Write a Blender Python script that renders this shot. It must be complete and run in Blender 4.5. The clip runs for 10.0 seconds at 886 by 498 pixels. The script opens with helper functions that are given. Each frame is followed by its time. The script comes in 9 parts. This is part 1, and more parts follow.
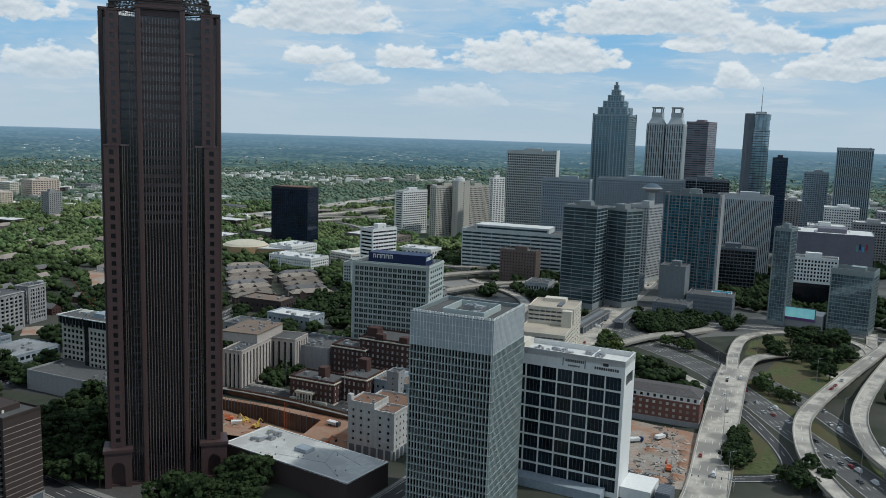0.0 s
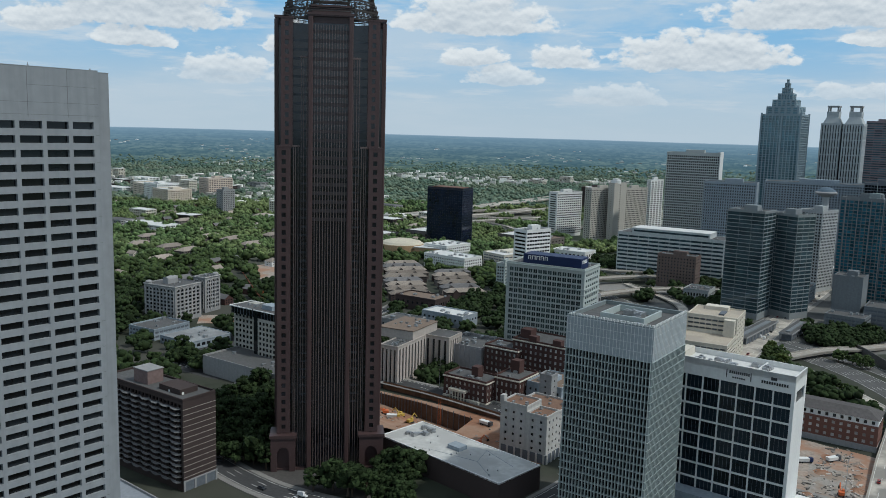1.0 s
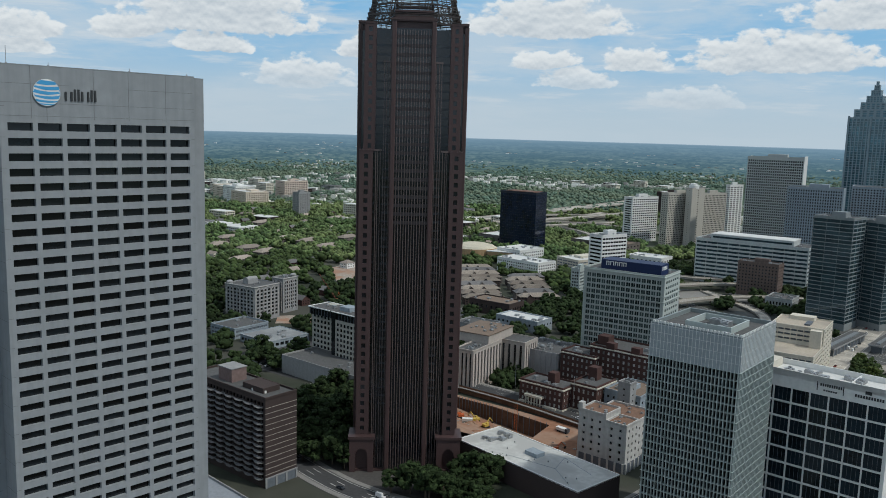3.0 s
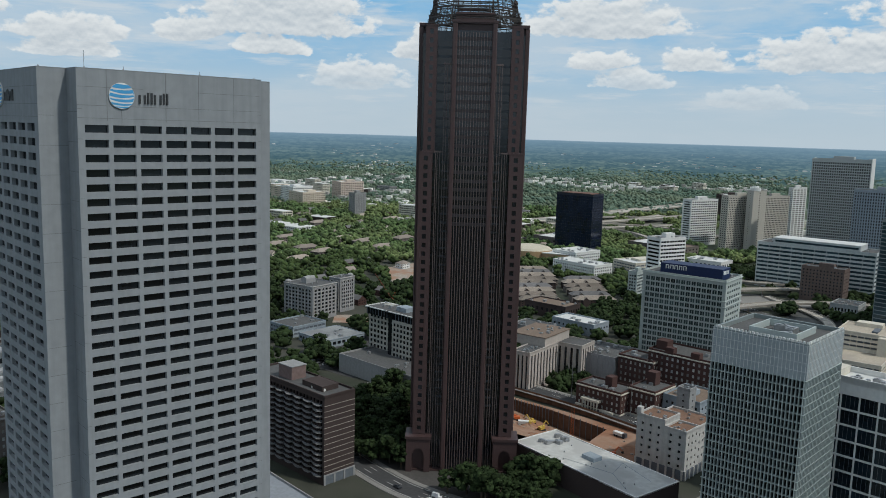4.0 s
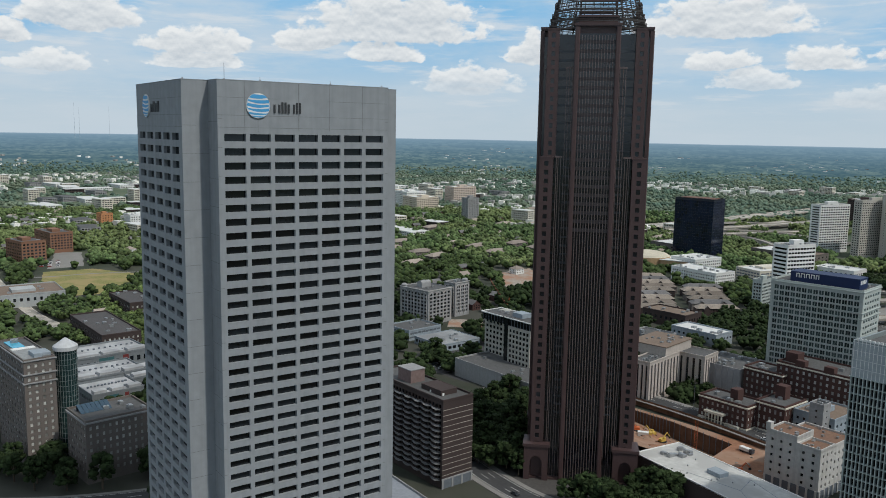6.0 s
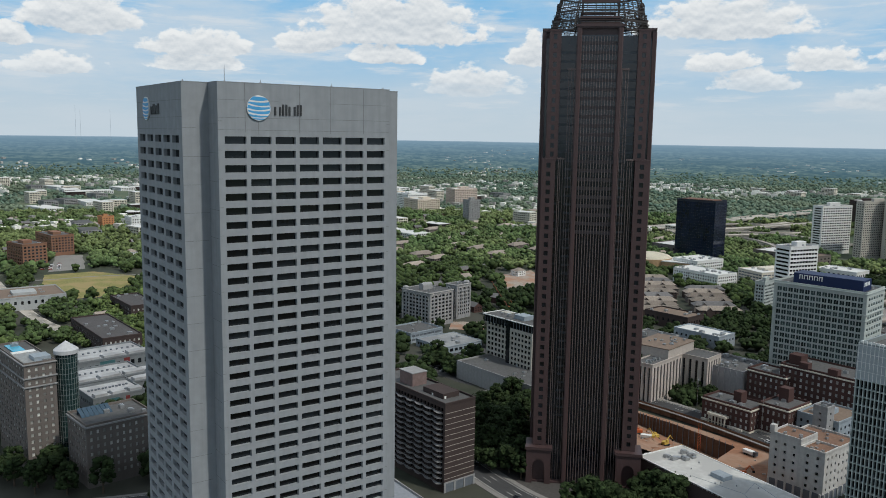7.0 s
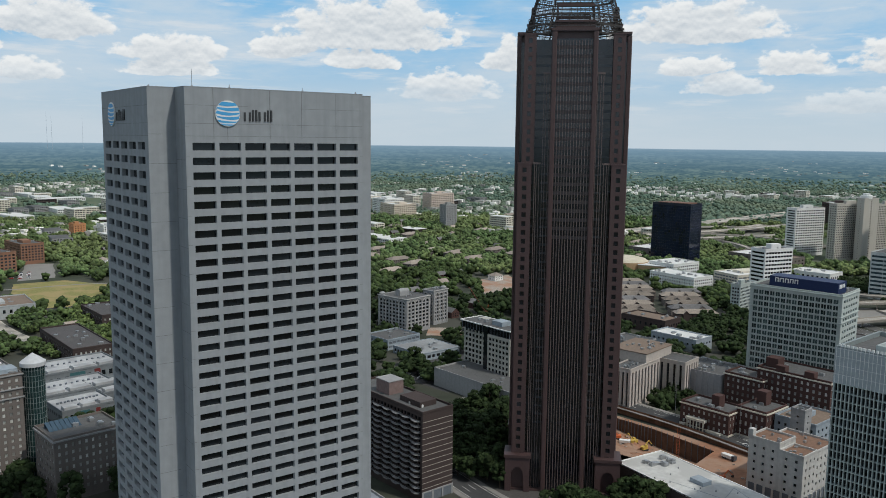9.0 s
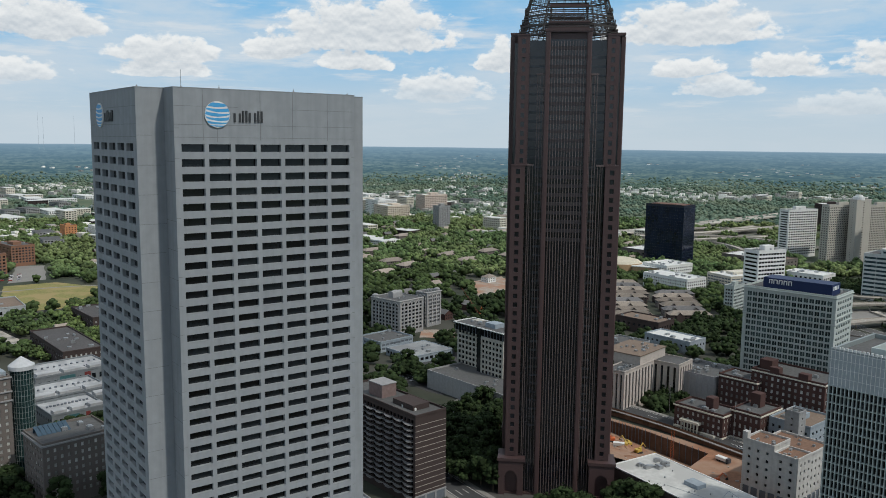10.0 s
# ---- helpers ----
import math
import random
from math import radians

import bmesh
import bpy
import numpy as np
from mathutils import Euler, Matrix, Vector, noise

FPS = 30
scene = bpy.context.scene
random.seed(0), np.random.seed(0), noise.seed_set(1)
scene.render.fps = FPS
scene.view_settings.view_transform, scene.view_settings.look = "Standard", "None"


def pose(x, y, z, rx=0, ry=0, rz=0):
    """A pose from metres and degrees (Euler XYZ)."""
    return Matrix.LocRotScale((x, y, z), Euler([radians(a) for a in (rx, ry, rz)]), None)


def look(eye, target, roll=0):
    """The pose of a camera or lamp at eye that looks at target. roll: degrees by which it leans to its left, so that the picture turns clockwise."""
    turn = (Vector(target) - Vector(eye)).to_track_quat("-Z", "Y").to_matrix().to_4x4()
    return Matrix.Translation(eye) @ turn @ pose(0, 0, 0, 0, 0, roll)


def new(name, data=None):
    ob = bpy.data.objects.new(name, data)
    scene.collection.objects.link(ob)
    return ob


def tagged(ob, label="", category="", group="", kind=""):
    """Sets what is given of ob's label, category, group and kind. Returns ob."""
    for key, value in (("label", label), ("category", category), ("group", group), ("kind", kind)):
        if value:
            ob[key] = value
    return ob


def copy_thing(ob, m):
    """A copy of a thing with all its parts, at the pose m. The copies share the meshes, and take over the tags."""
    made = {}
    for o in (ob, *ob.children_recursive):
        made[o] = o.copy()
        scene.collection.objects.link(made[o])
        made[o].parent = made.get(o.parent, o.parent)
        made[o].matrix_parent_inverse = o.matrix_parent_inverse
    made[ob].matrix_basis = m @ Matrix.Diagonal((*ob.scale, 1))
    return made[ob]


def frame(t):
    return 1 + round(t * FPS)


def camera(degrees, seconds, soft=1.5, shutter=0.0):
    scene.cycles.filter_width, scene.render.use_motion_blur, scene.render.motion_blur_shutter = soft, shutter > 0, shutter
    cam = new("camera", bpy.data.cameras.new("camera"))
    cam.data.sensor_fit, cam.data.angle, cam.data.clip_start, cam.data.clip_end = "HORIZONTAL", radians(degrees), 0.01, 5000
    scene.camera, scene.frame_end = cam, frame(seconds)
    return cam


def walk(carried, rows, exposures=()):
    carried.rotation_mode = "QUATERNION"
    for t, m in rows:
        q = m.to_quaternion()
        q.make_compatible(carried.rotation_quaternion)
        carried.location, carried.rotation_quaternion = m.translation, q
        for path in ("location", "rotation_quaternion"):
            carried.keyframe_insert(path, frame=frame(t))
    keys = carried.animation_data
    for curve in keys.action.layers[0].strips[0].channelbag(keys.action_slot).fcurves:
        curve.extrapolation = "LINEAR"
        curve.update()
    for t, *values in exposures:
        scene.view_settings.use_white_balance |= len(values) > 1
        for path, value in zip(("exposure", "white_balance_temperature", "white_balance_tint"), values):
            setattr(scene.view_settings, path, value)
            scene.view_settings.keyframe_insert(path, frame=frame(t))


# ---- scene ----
from mathutils import geometry
cam = camera(56.5, 10.0, soft=0.9)
PATH = [
 (0.0, pose(0.00, 0.00, 172.00, 81.922, -1.801, 0.458)),
 (0.5, pose(-1.61, 0.17, 171.99, 81.660, -1.642, 9.397)),
 (1.0, pose(-3.02, 0.32, 171.93, 81.682, -1.645, 11.002)),
 (1.5, pose(-4.33, 0.39, 171.91, 81.749, -1.699, 11.240)),
 (2.0, pose(-5.71, 0.36, 171.97, 81.804, -1.739, 11.449)),
 (2.5, pose(-7.09, 0.11, 171.94, 81.843, -1.735, 12.039)),
 (3.0, pose(-8.18, -0.33, 171.93, 81.798, -1.639, 15.858)),
 (3.2, pose(-8.61, -0.64, 171.98, 81.773, -1.569, 17.336)),
 (4.3, pose(-10.97, -2.38, 172.29, 81.747, -1.673, 20.795)),
 (4.5, pose(-11.40, -2.69, 172.34, 81.721, -1.639, 22.116)),
 (5.0, pose(-12.77, -3.06, 172.36, 81.680, -1.567, 24.981)),
 (5.5, pose(-14.04, -3.16, 172.35, 81.792, -1.244, 27.009)),
 (7.0, pose(-15.94, -1.47, 172.40, 82.049, -0.901, 27.291)),
 (7.5, pose(-16.47, -0.40, 172.53, 82.139, -0.809, 27.361)),
 (8.0, pose(-16.97, 0.79, 172.67, 82.202, -0.688, 27.424)),
 (8.5, pose(-17.28, 2.01, 172.62, 82.331, -0.649, 26.150)),
 (9.0, pose(-17.66, 3.30, 172.58, 82.388, -0.634, 25.660)),
 (9.5, pose(-18.07, 4.56, 172.53, 82.450, -0.628, 25.364)),
 (10.0, pose(-18.65, 5.91, 172.61, 82.479, -0.654, 25.204)),
]
walk(cam, PATH, exposures=[(0.0, -0.44, 5950, 5), (2.5, -0.44, 6080, 6), (5.0, -0.47, 6250, 7), (5.5, -0.35, 6280, 8), (10.0, -0.31, 6320, 8)])

# ---- world, sun ----
SUN_AZ, SUN_EL = -9.0, 52.0          # degrees; azimuth counted from +x towards +y
world = bpy.data.worlds.new("sky")
scene.world = world
world.use_nodes = True
wn, wl = world.node_tree.nodes, world.node_tree.links
wn.clear()


def wnode(kind, **values):
    n = wn.new(kind)
    for key, value in values.items():
        n.inputs[key].default_value = value
    return n


def wmath(op, a, b=None, clamp=False):
    n = wn.new("ShaderNodeMath")
    n.operation, n.use_clamp = op, clamp
    for i, s in enumerate((a, b)):
        if s is None:
            continue
        if isinstance(s, (int, float)):
            n.inputs[i].default_value = s
        else:
            wl.new(s, n.inputs[i])
    return n.outputs[0]


def wmix(fac, a, b):
    n = wn.new("ShaderNodeMix")
    n.data_type = "RGBA"
    for i, s in ((0, fac), (6, a), (7, b)):
        if isinstance(s, (tuple, float)):
            n.inputs[i].default_value = s
        else:
            wl.new(s, n.inputs[i])
    return n.outputs[2]


def wrange(v, a, b):
    n = wn.new("ShaderNodeMapRange")
    n.interpolation_type = "SMOOTHSTEP"
    n.inputs["From Min"].default_value, n.inputs["From Max"].default_value = a, b
    wl.new(v, n.inputs["Value"])
    return n.outputs[0]


sky = wn.new("ShaderNodeTexSky")
sky.sky_type, sky.sun_disc = "NISHITA", False
sky.sun_elevation, sky.sun_rotation = radians(SUN_EL), radians(90 - SUN_AZ)
sky.air_density, sky.dust_density, sky.ozone_density = 1.0, 0.6, 1.3
coord = wn.new("ShaderNodeTexCoord")
sep = wn.new("ShaderNodeSeparateXYZ")
wl.new(coord.outputs["Generated"], sep.inputs[0])
az = wmath("ARCTAN2", sep.outputs[0], sep.outputs[1])
el = wmath("ARCSINE", wmath("MINIMUM", wmath("MAXIMUM", sep.outputs[2], -0.99), 0.99))
high = wmath("MAXIMUM", el, 0.0)


def fbm(vector, scale, detail, rough=0.6):
    n = wnode("ShaderNodeTexNoise", Scale=scale, Detail=detail, Roughness=rough)
    wl.new(vector, n.inputs["Vector"])
    return n.outputs[0]


def plane(wide, tall, lift, seed):
    """Azimuth and height as a flat map; lift looks a little above the point."""
    both = wn.new("ShaderNodeCombineXYZ")
    wl.new(wmath("ADD", wmath("MULTIPLY", az, wide), seed), both.inputs[0])
    wl.new(wmath("ADD", wmath("MULTIPLY", wmath("POWER", wmath("ADD", high, lift + 0.004), 0.7), tall), seed * 0.37), both.inputs[1])
    both.inputs[2].default_value = seed
    return both.outputs[0]


def cumulus(wide, tall, seed, amount, grain):
    """Heaps with flat bases: one heap to a cell, its edge broken up by noise."""
    here = plane(wide, tall, 0.0, seed)
    vor = wn.new("ShaderNodeTexVoronoi")
    vor.voronoi_dimensions, vor.feature = "2D", "F1"
    vor.inputs["Scale"].default_value, vor.inputs["Randomness"].default_value = 1.0, 0.85
    wl.new(here, vor.inputs["Vector"])
    off = wn.new("ShaderNodeVectorMath")
    off.operation = "SUBTRACT"
    wl.new(here, off.inputs[0])
    wl.new(vor.outputs["Position"], off.inputs[1])
    cut, hue = wn.new("ShaderNodeSeparateXYZ"), wn.new("ShaderNodeSeparateXYZ")
    wl.new(off.outputs[0], cut.inputs[0])
    wl.new(vor.outputs["Color"], hue.inputs[0])
    dx, dy = cut.outputs[0], cut.outputs[1]
    up, down = wmath("MAXIMUM", dy, 0.0), wmath("MINIMUM", dy, 0.0)
    q = wmath("ADD", wmath("MULTIPLY", wmath("MULTIPLY", dx, dx), 3.4), wmath("ADD", wmath("MULTIPLY", wmath("MULTIPLY", up, up), 3.6), wmath("MULTIPLY", wmath("MULTIPLY", down, down), 22.0)))
    even, raised = plane(wide * grain, wide * grain * 1.15, 0.0, seed + 3.3), plane(wide * grain, wide * grain * 1.15, 0.011, seed + 3.3)
    n0, n1 = fbm(even, 1.0, 8.0), fbm(raised, 1.0, 8.0)
    dens = wmath("ADD", wmath("SUBTRACT", wmath("ADD", wmath("MULTIPLY", hue.outputs[0], 0.75), amount), q), wmath("MULTIPLY", wmath("SUBTRACT", n0, 0.5), 3.9))
    rim = wn.new("ShaderNodeTexVoronoi")
    rim.voronoi_dimensions, rim.feature = "2D", "DISTANCE_TO_EDGE"
    rim.inputs["Scale"].default_value, rim.inputs["Randomness"].default_value = 1.0, 0.85
    wl.new(here, rim.inputs["Vector"])
    dens = wmath("ADD", dens, wmath("MULTIPLY", wmath("MINIMUM", wmath("SUBTRACT", rim.outputs["Distance"], 0.16), 0.0), 7.0))
    cover = wrange(dens, 0.28, 0.70)
    top = wmath("ADD", wmath("ADD", wmath("MULTIPLY", wmath("SUBTRACT", n0, n1), 4.2), wmath("MULTIPLY", dy, 1.3)), 0.55, True)
    return cover, top


# fair-weather heaps towards the horizon: azimuth, half width, height of the flat base, thickness, in degrees
HEAPS = ((13.0, 7.1, 7.15, 2.05), (23.9, 4.0, 8.37, 1.64), (16.2, 2.3, 5.81, 0.92), (20.6, 3.0, 5.73, 1.65), (26.4, 2.9, 5.47, 1.52), (24.3, 4.0, 4.21, 1.22),
         (5.9, 5.9, 4.58, 2.21), (-3.1, 2.4, 4.54, 1.34), (-9.2, 2.5, 4.53, 1.1), (-7.0, 2.8, 3.28, 1.12), (-9.1, 5.1, 6.73, 2.29), (15.0, 3.8, 2.69, 0.73),
         (0.8, 3.4, 2.03, 1.21), (18.5, 1.6, 3.61, 1.35), (-50.7, 3.7, 6.24, 2.26), (-43.6, 3.8, 5.08, 1.41), (-43.7, 3.0, 4.01, 0.93), (-36.2, 2.6, 5.63, 1.53),
         (-30.5, 5.9, 6.36, 2.98), (-31.1, 2.6, 4.86, 1.11), (-25.5, 3.5, 2.91, 1.59), (-21.2, 1.7, 4.9, 1.7), (-52.1, 2.7, 3.54, 1.01), (-54.9, 2.0, 5.05, 1.25))


def vmath(op, a, b, c=None):
    n = wn.new("ShaderNodeVectorMath")
    n.operation = op
    for i, q in enumerate((a, b, c)):
        if q is None:
            continue
        if isinstance(q, tuple):
            n.inputs[i].default_value = q
        else:
            wl.new(q, n.inputs[i])
    return n


def angles(lift):
    """Azimuth and height in degrees, the height twice, looked up a little higher."""
    v = wn.new("ShaderNodeCombineXYZ")
    up = wmath("ADD", wmath("MULTIPLY", el, 57.2958), lift)
    wl.new(wmath("MULTIPLY", az, 57.2958), v.inputs[0])
    wl.new(up, v.inputs[1])
    wl.new(up, v.inputs[2])
    return v.outputs[0]


def billow(vector, scale, detail, rough=0.6):
    flat = vmath("MULTIPLY", vector, (1.0, 1.5, 0.0)).outputs[0]
    n = wnode("ShaderNodeTexNoise", Scale=scale, Detail=detail, Roughness=rough)
    wl.new(flat, n.inputs["Vector"])
    return n


def heaps(vector):
    """1 in the middle of a heap, 0 at its rim, below 0 outside; flat underneath."""
    bend = vmath("SUBTRACT", billow(vector, 0.45, 3.0).outputs["Color"], (0.5, 0.5, 0.5)).outputs[0]
    bent = vmath("MULTIPLY_ADD", bend, (2.6, 0.9, 0.0), vector).outputs[0]
    low = wn.new("ShaderNodeSeparateXYZ")
    wl.new(bent, low.inputs[0])
    both = wn.new("ShaderNodeCombineXYZ")
    for i, j in ((0, 0), (1, 1), (1, 2)):
        wl.new(low.outputs[i], both.inputs[j])
    near = None
    for a, w, b, h in HEAPS:
        w, h, b = w * 1.16, h * 1.16, b + 0.05 * h
        q = vmath("MULTIPLY_ADD", both.outputs[0], (1 / w, 1 / h, -4 / h), (-a / w, -b / h, 4 * b / h)).outputs[0]
        q = vmath("MAXIMUM", q, (-1000.0, 0.0, 0.0)).outputs[0]
        d = vmath("DOT_PRODUCT", q, q).outputs["Value"]
        near = d if near is None else wmath("MINIMUM", near, d)
    return wmath("SUBTRACT", 1.0, near)


CLOUD_WHITE, CLOUD_GREY = (10.4, 10.4, 10.3, 1), (6.9, 7.4, 7.9, 1)
LOW_BLUE, HORIZON_PALE = (3.0, 6.1, 9.2, 1), (6.6, 7.7, 8.4, 1)
upper = wmix(0.82, sky.outputs[0], (2.9, 3.8, 5.0, 1))
base_sky = wmix(wrange(high, 0.18, 0.40), wmix(wrange(high, -0.02, 0.15), HORIZON_PALE, LOW_BLUE), upper)
thin = wmath("MULTIPLY", wrange(fbm(plane(5.0, 13.0, 0.0, 8.3), 1.0, 6.0), 0.36, 0.66), 0.7)
base_sky = wmix(thin, base_sky, (7.6, 8.3, 8.9, 1))
here, above = angles(0.0), angles(0.55)
n0, n1 = billow(here, 0.62, 7.0, 0.56).outputs[0], billow(angles(0.22), 0.62, 7.0, 0.56).outputs[0]
field, roofed = heaps(here), heaps(above)
dens = wmath("ADD", wmath("MAXIMUM", field, -1.2), wmath("MULTIPLY", wmath("SUBTRACT", n0, 0.5), 2.3))
strong = wmath("ADD", wmath("MULTIPLY", wrange(high, 0.03, 0.085), 0.5), 0.5)
cover = wmath("MULTIPLY", wrange(dens, 0.16, 0.52), strong)
lit = wmath("ADD", wmath("SUBTRACT", 0.95, wmath("MULTIPLY", wrange(roofed, -0.2, 0.9), 0.6)), wmath("MULTIPLY", wmath("SUBTRACT", n0, n1), 2.6), True)
streak = wmath("MULTIPLY", wrange(fbm(plane(9.0, 44.0, 0.0, 5.1), 1.0, 7.0), 0.50, 0.66), 0.62)
base_sky = wmix(wmath("MULTIPLY", streak, wrange(high, 0.012, 0.03)), base_sky, (8.6, 8.9, 9.2, 1))
base_sky = wmix(cover, base_sky, wmix(lit, CLOUD_GREY, CLOUD_WHITE))
# the same kind of sky goes on overhead and all round
wide_cover, wide_lit = cumulus(5.6, 9.0, 21.4, 0.50, 2.2)
turned = wmath("ABSOLUTE", wmath("ADD", az, 0.23))
elsewhere = wmath("MAXIMUM", wrange(turned, 0.74, 0.86), wrange(high, 0.165, 0.21))
base_sky = wmix(wmath("MULTIPLY", wmath("MULTIPLY", wide_cover, wrange(high, 0.03, 0.06)), elsewhere), base_sky, wmix(wide_lit, CLOUD_GREY, CLOUD_WHITE))
haze = wrange(high, 0.085, 0.0)
base_sky = wmix(wmath("MULTIPLY", haze, 0.58), base_sky, (6.6, 7.5, 8.25, 1))
back = wnode("ShaderNodeBackground", Strength=0.101)
wl.new(base_sky, back.inputs[0])
wl.new(back.outputs[0], wn.new("ShaderNodeOutputWorld").inputs[0])

sun = new("sun", bpy.data.lights.new("sun", "SUN"))
sun.data.energy, sun.data.angle, sun.data.color = 3.0, radians(2.5), (1.0, 0.94, 0.85)
sx, sy = math.cos(radians(SUN_AZ)) * math.cos(radians(SUN_EL)), math.sin(radians(SUN_AZ)) * math.cos(radians(SUN_EL))
sun.matrix_world = look((sx * 900, sy * 900, math.sin(radians(SUN_EL)) * 900), (0, 0, 0))

# ---- materials ----
MATS = {}


def mat(name, color, rough=0.8, metal=0.0, vary=0.18, grain=0.6, stain=0.06, bump=0.15, pieces=0.0, spec=0.4, second=None, streak=0.0):
    """A surface with fine grain (per metre), large stains (per metre), optional rain streaks and variation from piece to piece."""
    if name in MATS:
        return MATS[name]
    m = bpy.data.materials.new(name)
    m.use_nodes = True
    n, l = m.node_tree.nodes, m.node_tree.links
    p = n["Principled BSDF"]
    p.inputs["Roughness"].default_value, p.inputs["Metallic"].default_value = rough, metal
    p.inputs["Specular IOR Level"].default_value = spec
    tc = n.new("ShaderNodeTexCoord")

    def tex(scale, detail, stretch=None):
        t = n.new("ShaderNodeTexNoise")
        t.inputs["Scale"].default_value, t.inputs["Detail"].default_value = scale, detail
        if stretch:
            mp = n.new("ShaderNodeMapping")
            mp.inputs["Scale"].default_value = stretch
            l.new(tc.outputs["Object"], mp.inputs[0])
            l.new(mp.outputs[0], t.inputs["Vector"])
        else:
            l.new(tc.outputs["Object"], t.inputs["Vector"])
        return t.outputs[0]

    def blend(fac, a, b, kind="MIX"):
        x = n.new("ShaderNodeMix")
        x.data_type, x.blend_type = "RGBA", kind
        for i, s in ((0, fac), (6, a), (7, b)):
            if isinstance(s, (tuple, float, int)):
                x.inputs[i].default_value = s
            else:
                l.new(s, x.inputs[i])
        return x.outputs[2]

    def ramp(v, a, b, lo, hi):
        r = n.new("ShaderNodeMapRange")
        r.inputs[1].default_value, r.inputs[2].default_value, r.inputs[3].default_value, r.inputs[4].default_value = a, b, lo, hi
        l.new(v, r.inputs[0])
        return r.outputs[0]

    c = (*color, 1)
    dark = tuple(x * (1 - vary) for x in color) + (1,)
    light = tuple(min(1, x * (1 + vary)) for x in color) + (1,)
    out = blend(ramp(tex(grain, 5), 0.3, 0.7, 0, 1), dark, light)
    if second:
        out = blend(ramp(tex(stain, 6), 0.44, 0.58, 0, 1), out, (*second, 1))
    else:
        out = blend(ramp(tex(stain, 6), 0.35, 0.7, 0, 0.55), out, tuple(x * (1 - 1.3 * vary) for x in color) + (1,))
    if streak:
        out = blend(ramp(tex(0.5, 6, (1, 1, 0.06)), 0.45, 0.75, 0, streak), out, tuple(x * 0.55 for x in color) + (1,))
    if pieces:
        info, geo = n.new("ShaderNodeObjectInfo"), n.new("ShaderNodeNewGeometry")
        add = n.new("ShaderNodeMath")
        add.operation = "ADD"
        l.new(info.outputs["Random"], add.inputs[0])
        l.new(geo.outputs["Random Per Island"], add.inputs[1])
        fr = n.new("ShaderNodeMath")
        fr.operation = "FRACT"
        l.new(add.outputs[0], fr.inputs[0])
        hsv = n.new("ShaderNodeHueSaturation")
        l.new(out, hsv.inputs["Color"])
        l.new(ramp(fr.outputs[0], 0, 1, 1 - pieces, 1 + pieces), hsv.inputs["Value"])
        out = hsv.outputs[0]
    l.new(out, p.inputs["Base Color"])
    if bump:
        b = n.new("ShaderNodeBump")
        b.inputs["Strength"].default_value, b.inputs["Distance"].default_value = bump, 0.1
        l.new(tex(grain * 3, 4), b.inputs["Height"])
        l.new(b.outputs[0], p.inputs["Normal"])
    MATS[name] = m
    return m


CONCRETE = mat("precast_concrete", (0.267, 0.284, 0.3), 0.85, grain=0.35, vary=0.08, stain=0.03, streak=0.3)
WHITE = mat("white_panel", (0.74, 0.74, 0.72), 0.6, vary=0.06, streak=0.15)
SILVER = mat("silver_mullion", (0.257, 0.294, 0.294), 0.45, 0.3, vary=0.1)
CREAM = mat("cream_stucco", (0.616, 0.572, 0.484), 0.85, vary=0.09, streak=0.2)
# tan, grey and dark concrete tinted bluish to stand in for downtown haze
TAN = mat("hazed_tan_concrete", (0.397, 0.414, 0.416), 0.85, vary=0.12, streak=0.25)
GREYC = mat("grey_concrete", (0.293, 0.339, 0.38), 0.85, vary=0.12, streak=0.25)
DARKC = mat("dark_concrete", (0.129, 0.146, 0.168), 0.8, vary=0.15)
ROSE = mat("rose_granite", (0.072, 0.044, 0.043), 0.45, vary=0.12, grain=1.2, streak=0.2)
ROSE_RIB = mat("bronze_rib", (0.148, 0.112, 0.106), 0.4, 0.2, vary=0.1)
BRICK = mat("red_brick", (0.075, 0.038, 0.033), 0.9, vary=0.2, grain=2.5, pieces=0.1)
BROWN_BRICK = mat("brown_brick", (0.056, 0.040, 0.037), 0.9, vary=0.2, grain=2.5)
TAN_BRICK = mat("tan_brick", (0.155, 0.135, 0.122), 0.9, vary=0.15, grain=2.5, streak=0.25)
ROOF_W = mat("white_membrane", (0.62, 0.62, 0.60), 0.85, vary=0.08, stain=0.03, streak=0.0)
ROOF_G = mat("grey_gravel_roof", (0.10, 0.10, 0.10), 0.95, vary=0.2, stain=0.06)
ROOF_B = mat("brown_gravel_roof", (0.195, 0.145, 0.11), 0.95, vary=0.15)
SHINGLE = mat("brown_shingle", (0.31, 0.262, 0.225), 0.95, vary=0.2, grain=1.2, pieces=0.25)
METAL = mat("galvanised_metal", (0.42, 0.43, 0.44), 0.4, 0.7, vary=0.15)
GLASS = mat("dark_glass", (0.012, 0.015, 0.018), 0.12, vary=0.3, bump=0.0, pieces=0.7, spec=0.5)
GLASS_W = mat("clear_window", (0.03, 0.036, 0.042), 0.1, vary=0.4, bump=0.0, pieces=0.8, spec=0.6)
GLASS_B = mat("blue_glass", (0.021, 0.115, 0.161), 0.08, vary=0.3, bump=0.0, pieces=0.5, spec=0.8)
GLASS_BLK = mat("black_glass", (0.008, 0.009, 0.012), 0.1, vary=0.3, bump=0.0, pieces=0.5, spec=0.4)
GLASS_L = mat("pale_blind_window", (0.42, 0.42, 0.40), 0.4, vary=0.3, bump=0.0, pieces=0.6, spec=0.5)
GLASS_P = mat("pale_glass", (0.07, 0.13, 0.16), 0.08, vary=0.3, bump=0.0, pieces=0.5, spec=0.8)
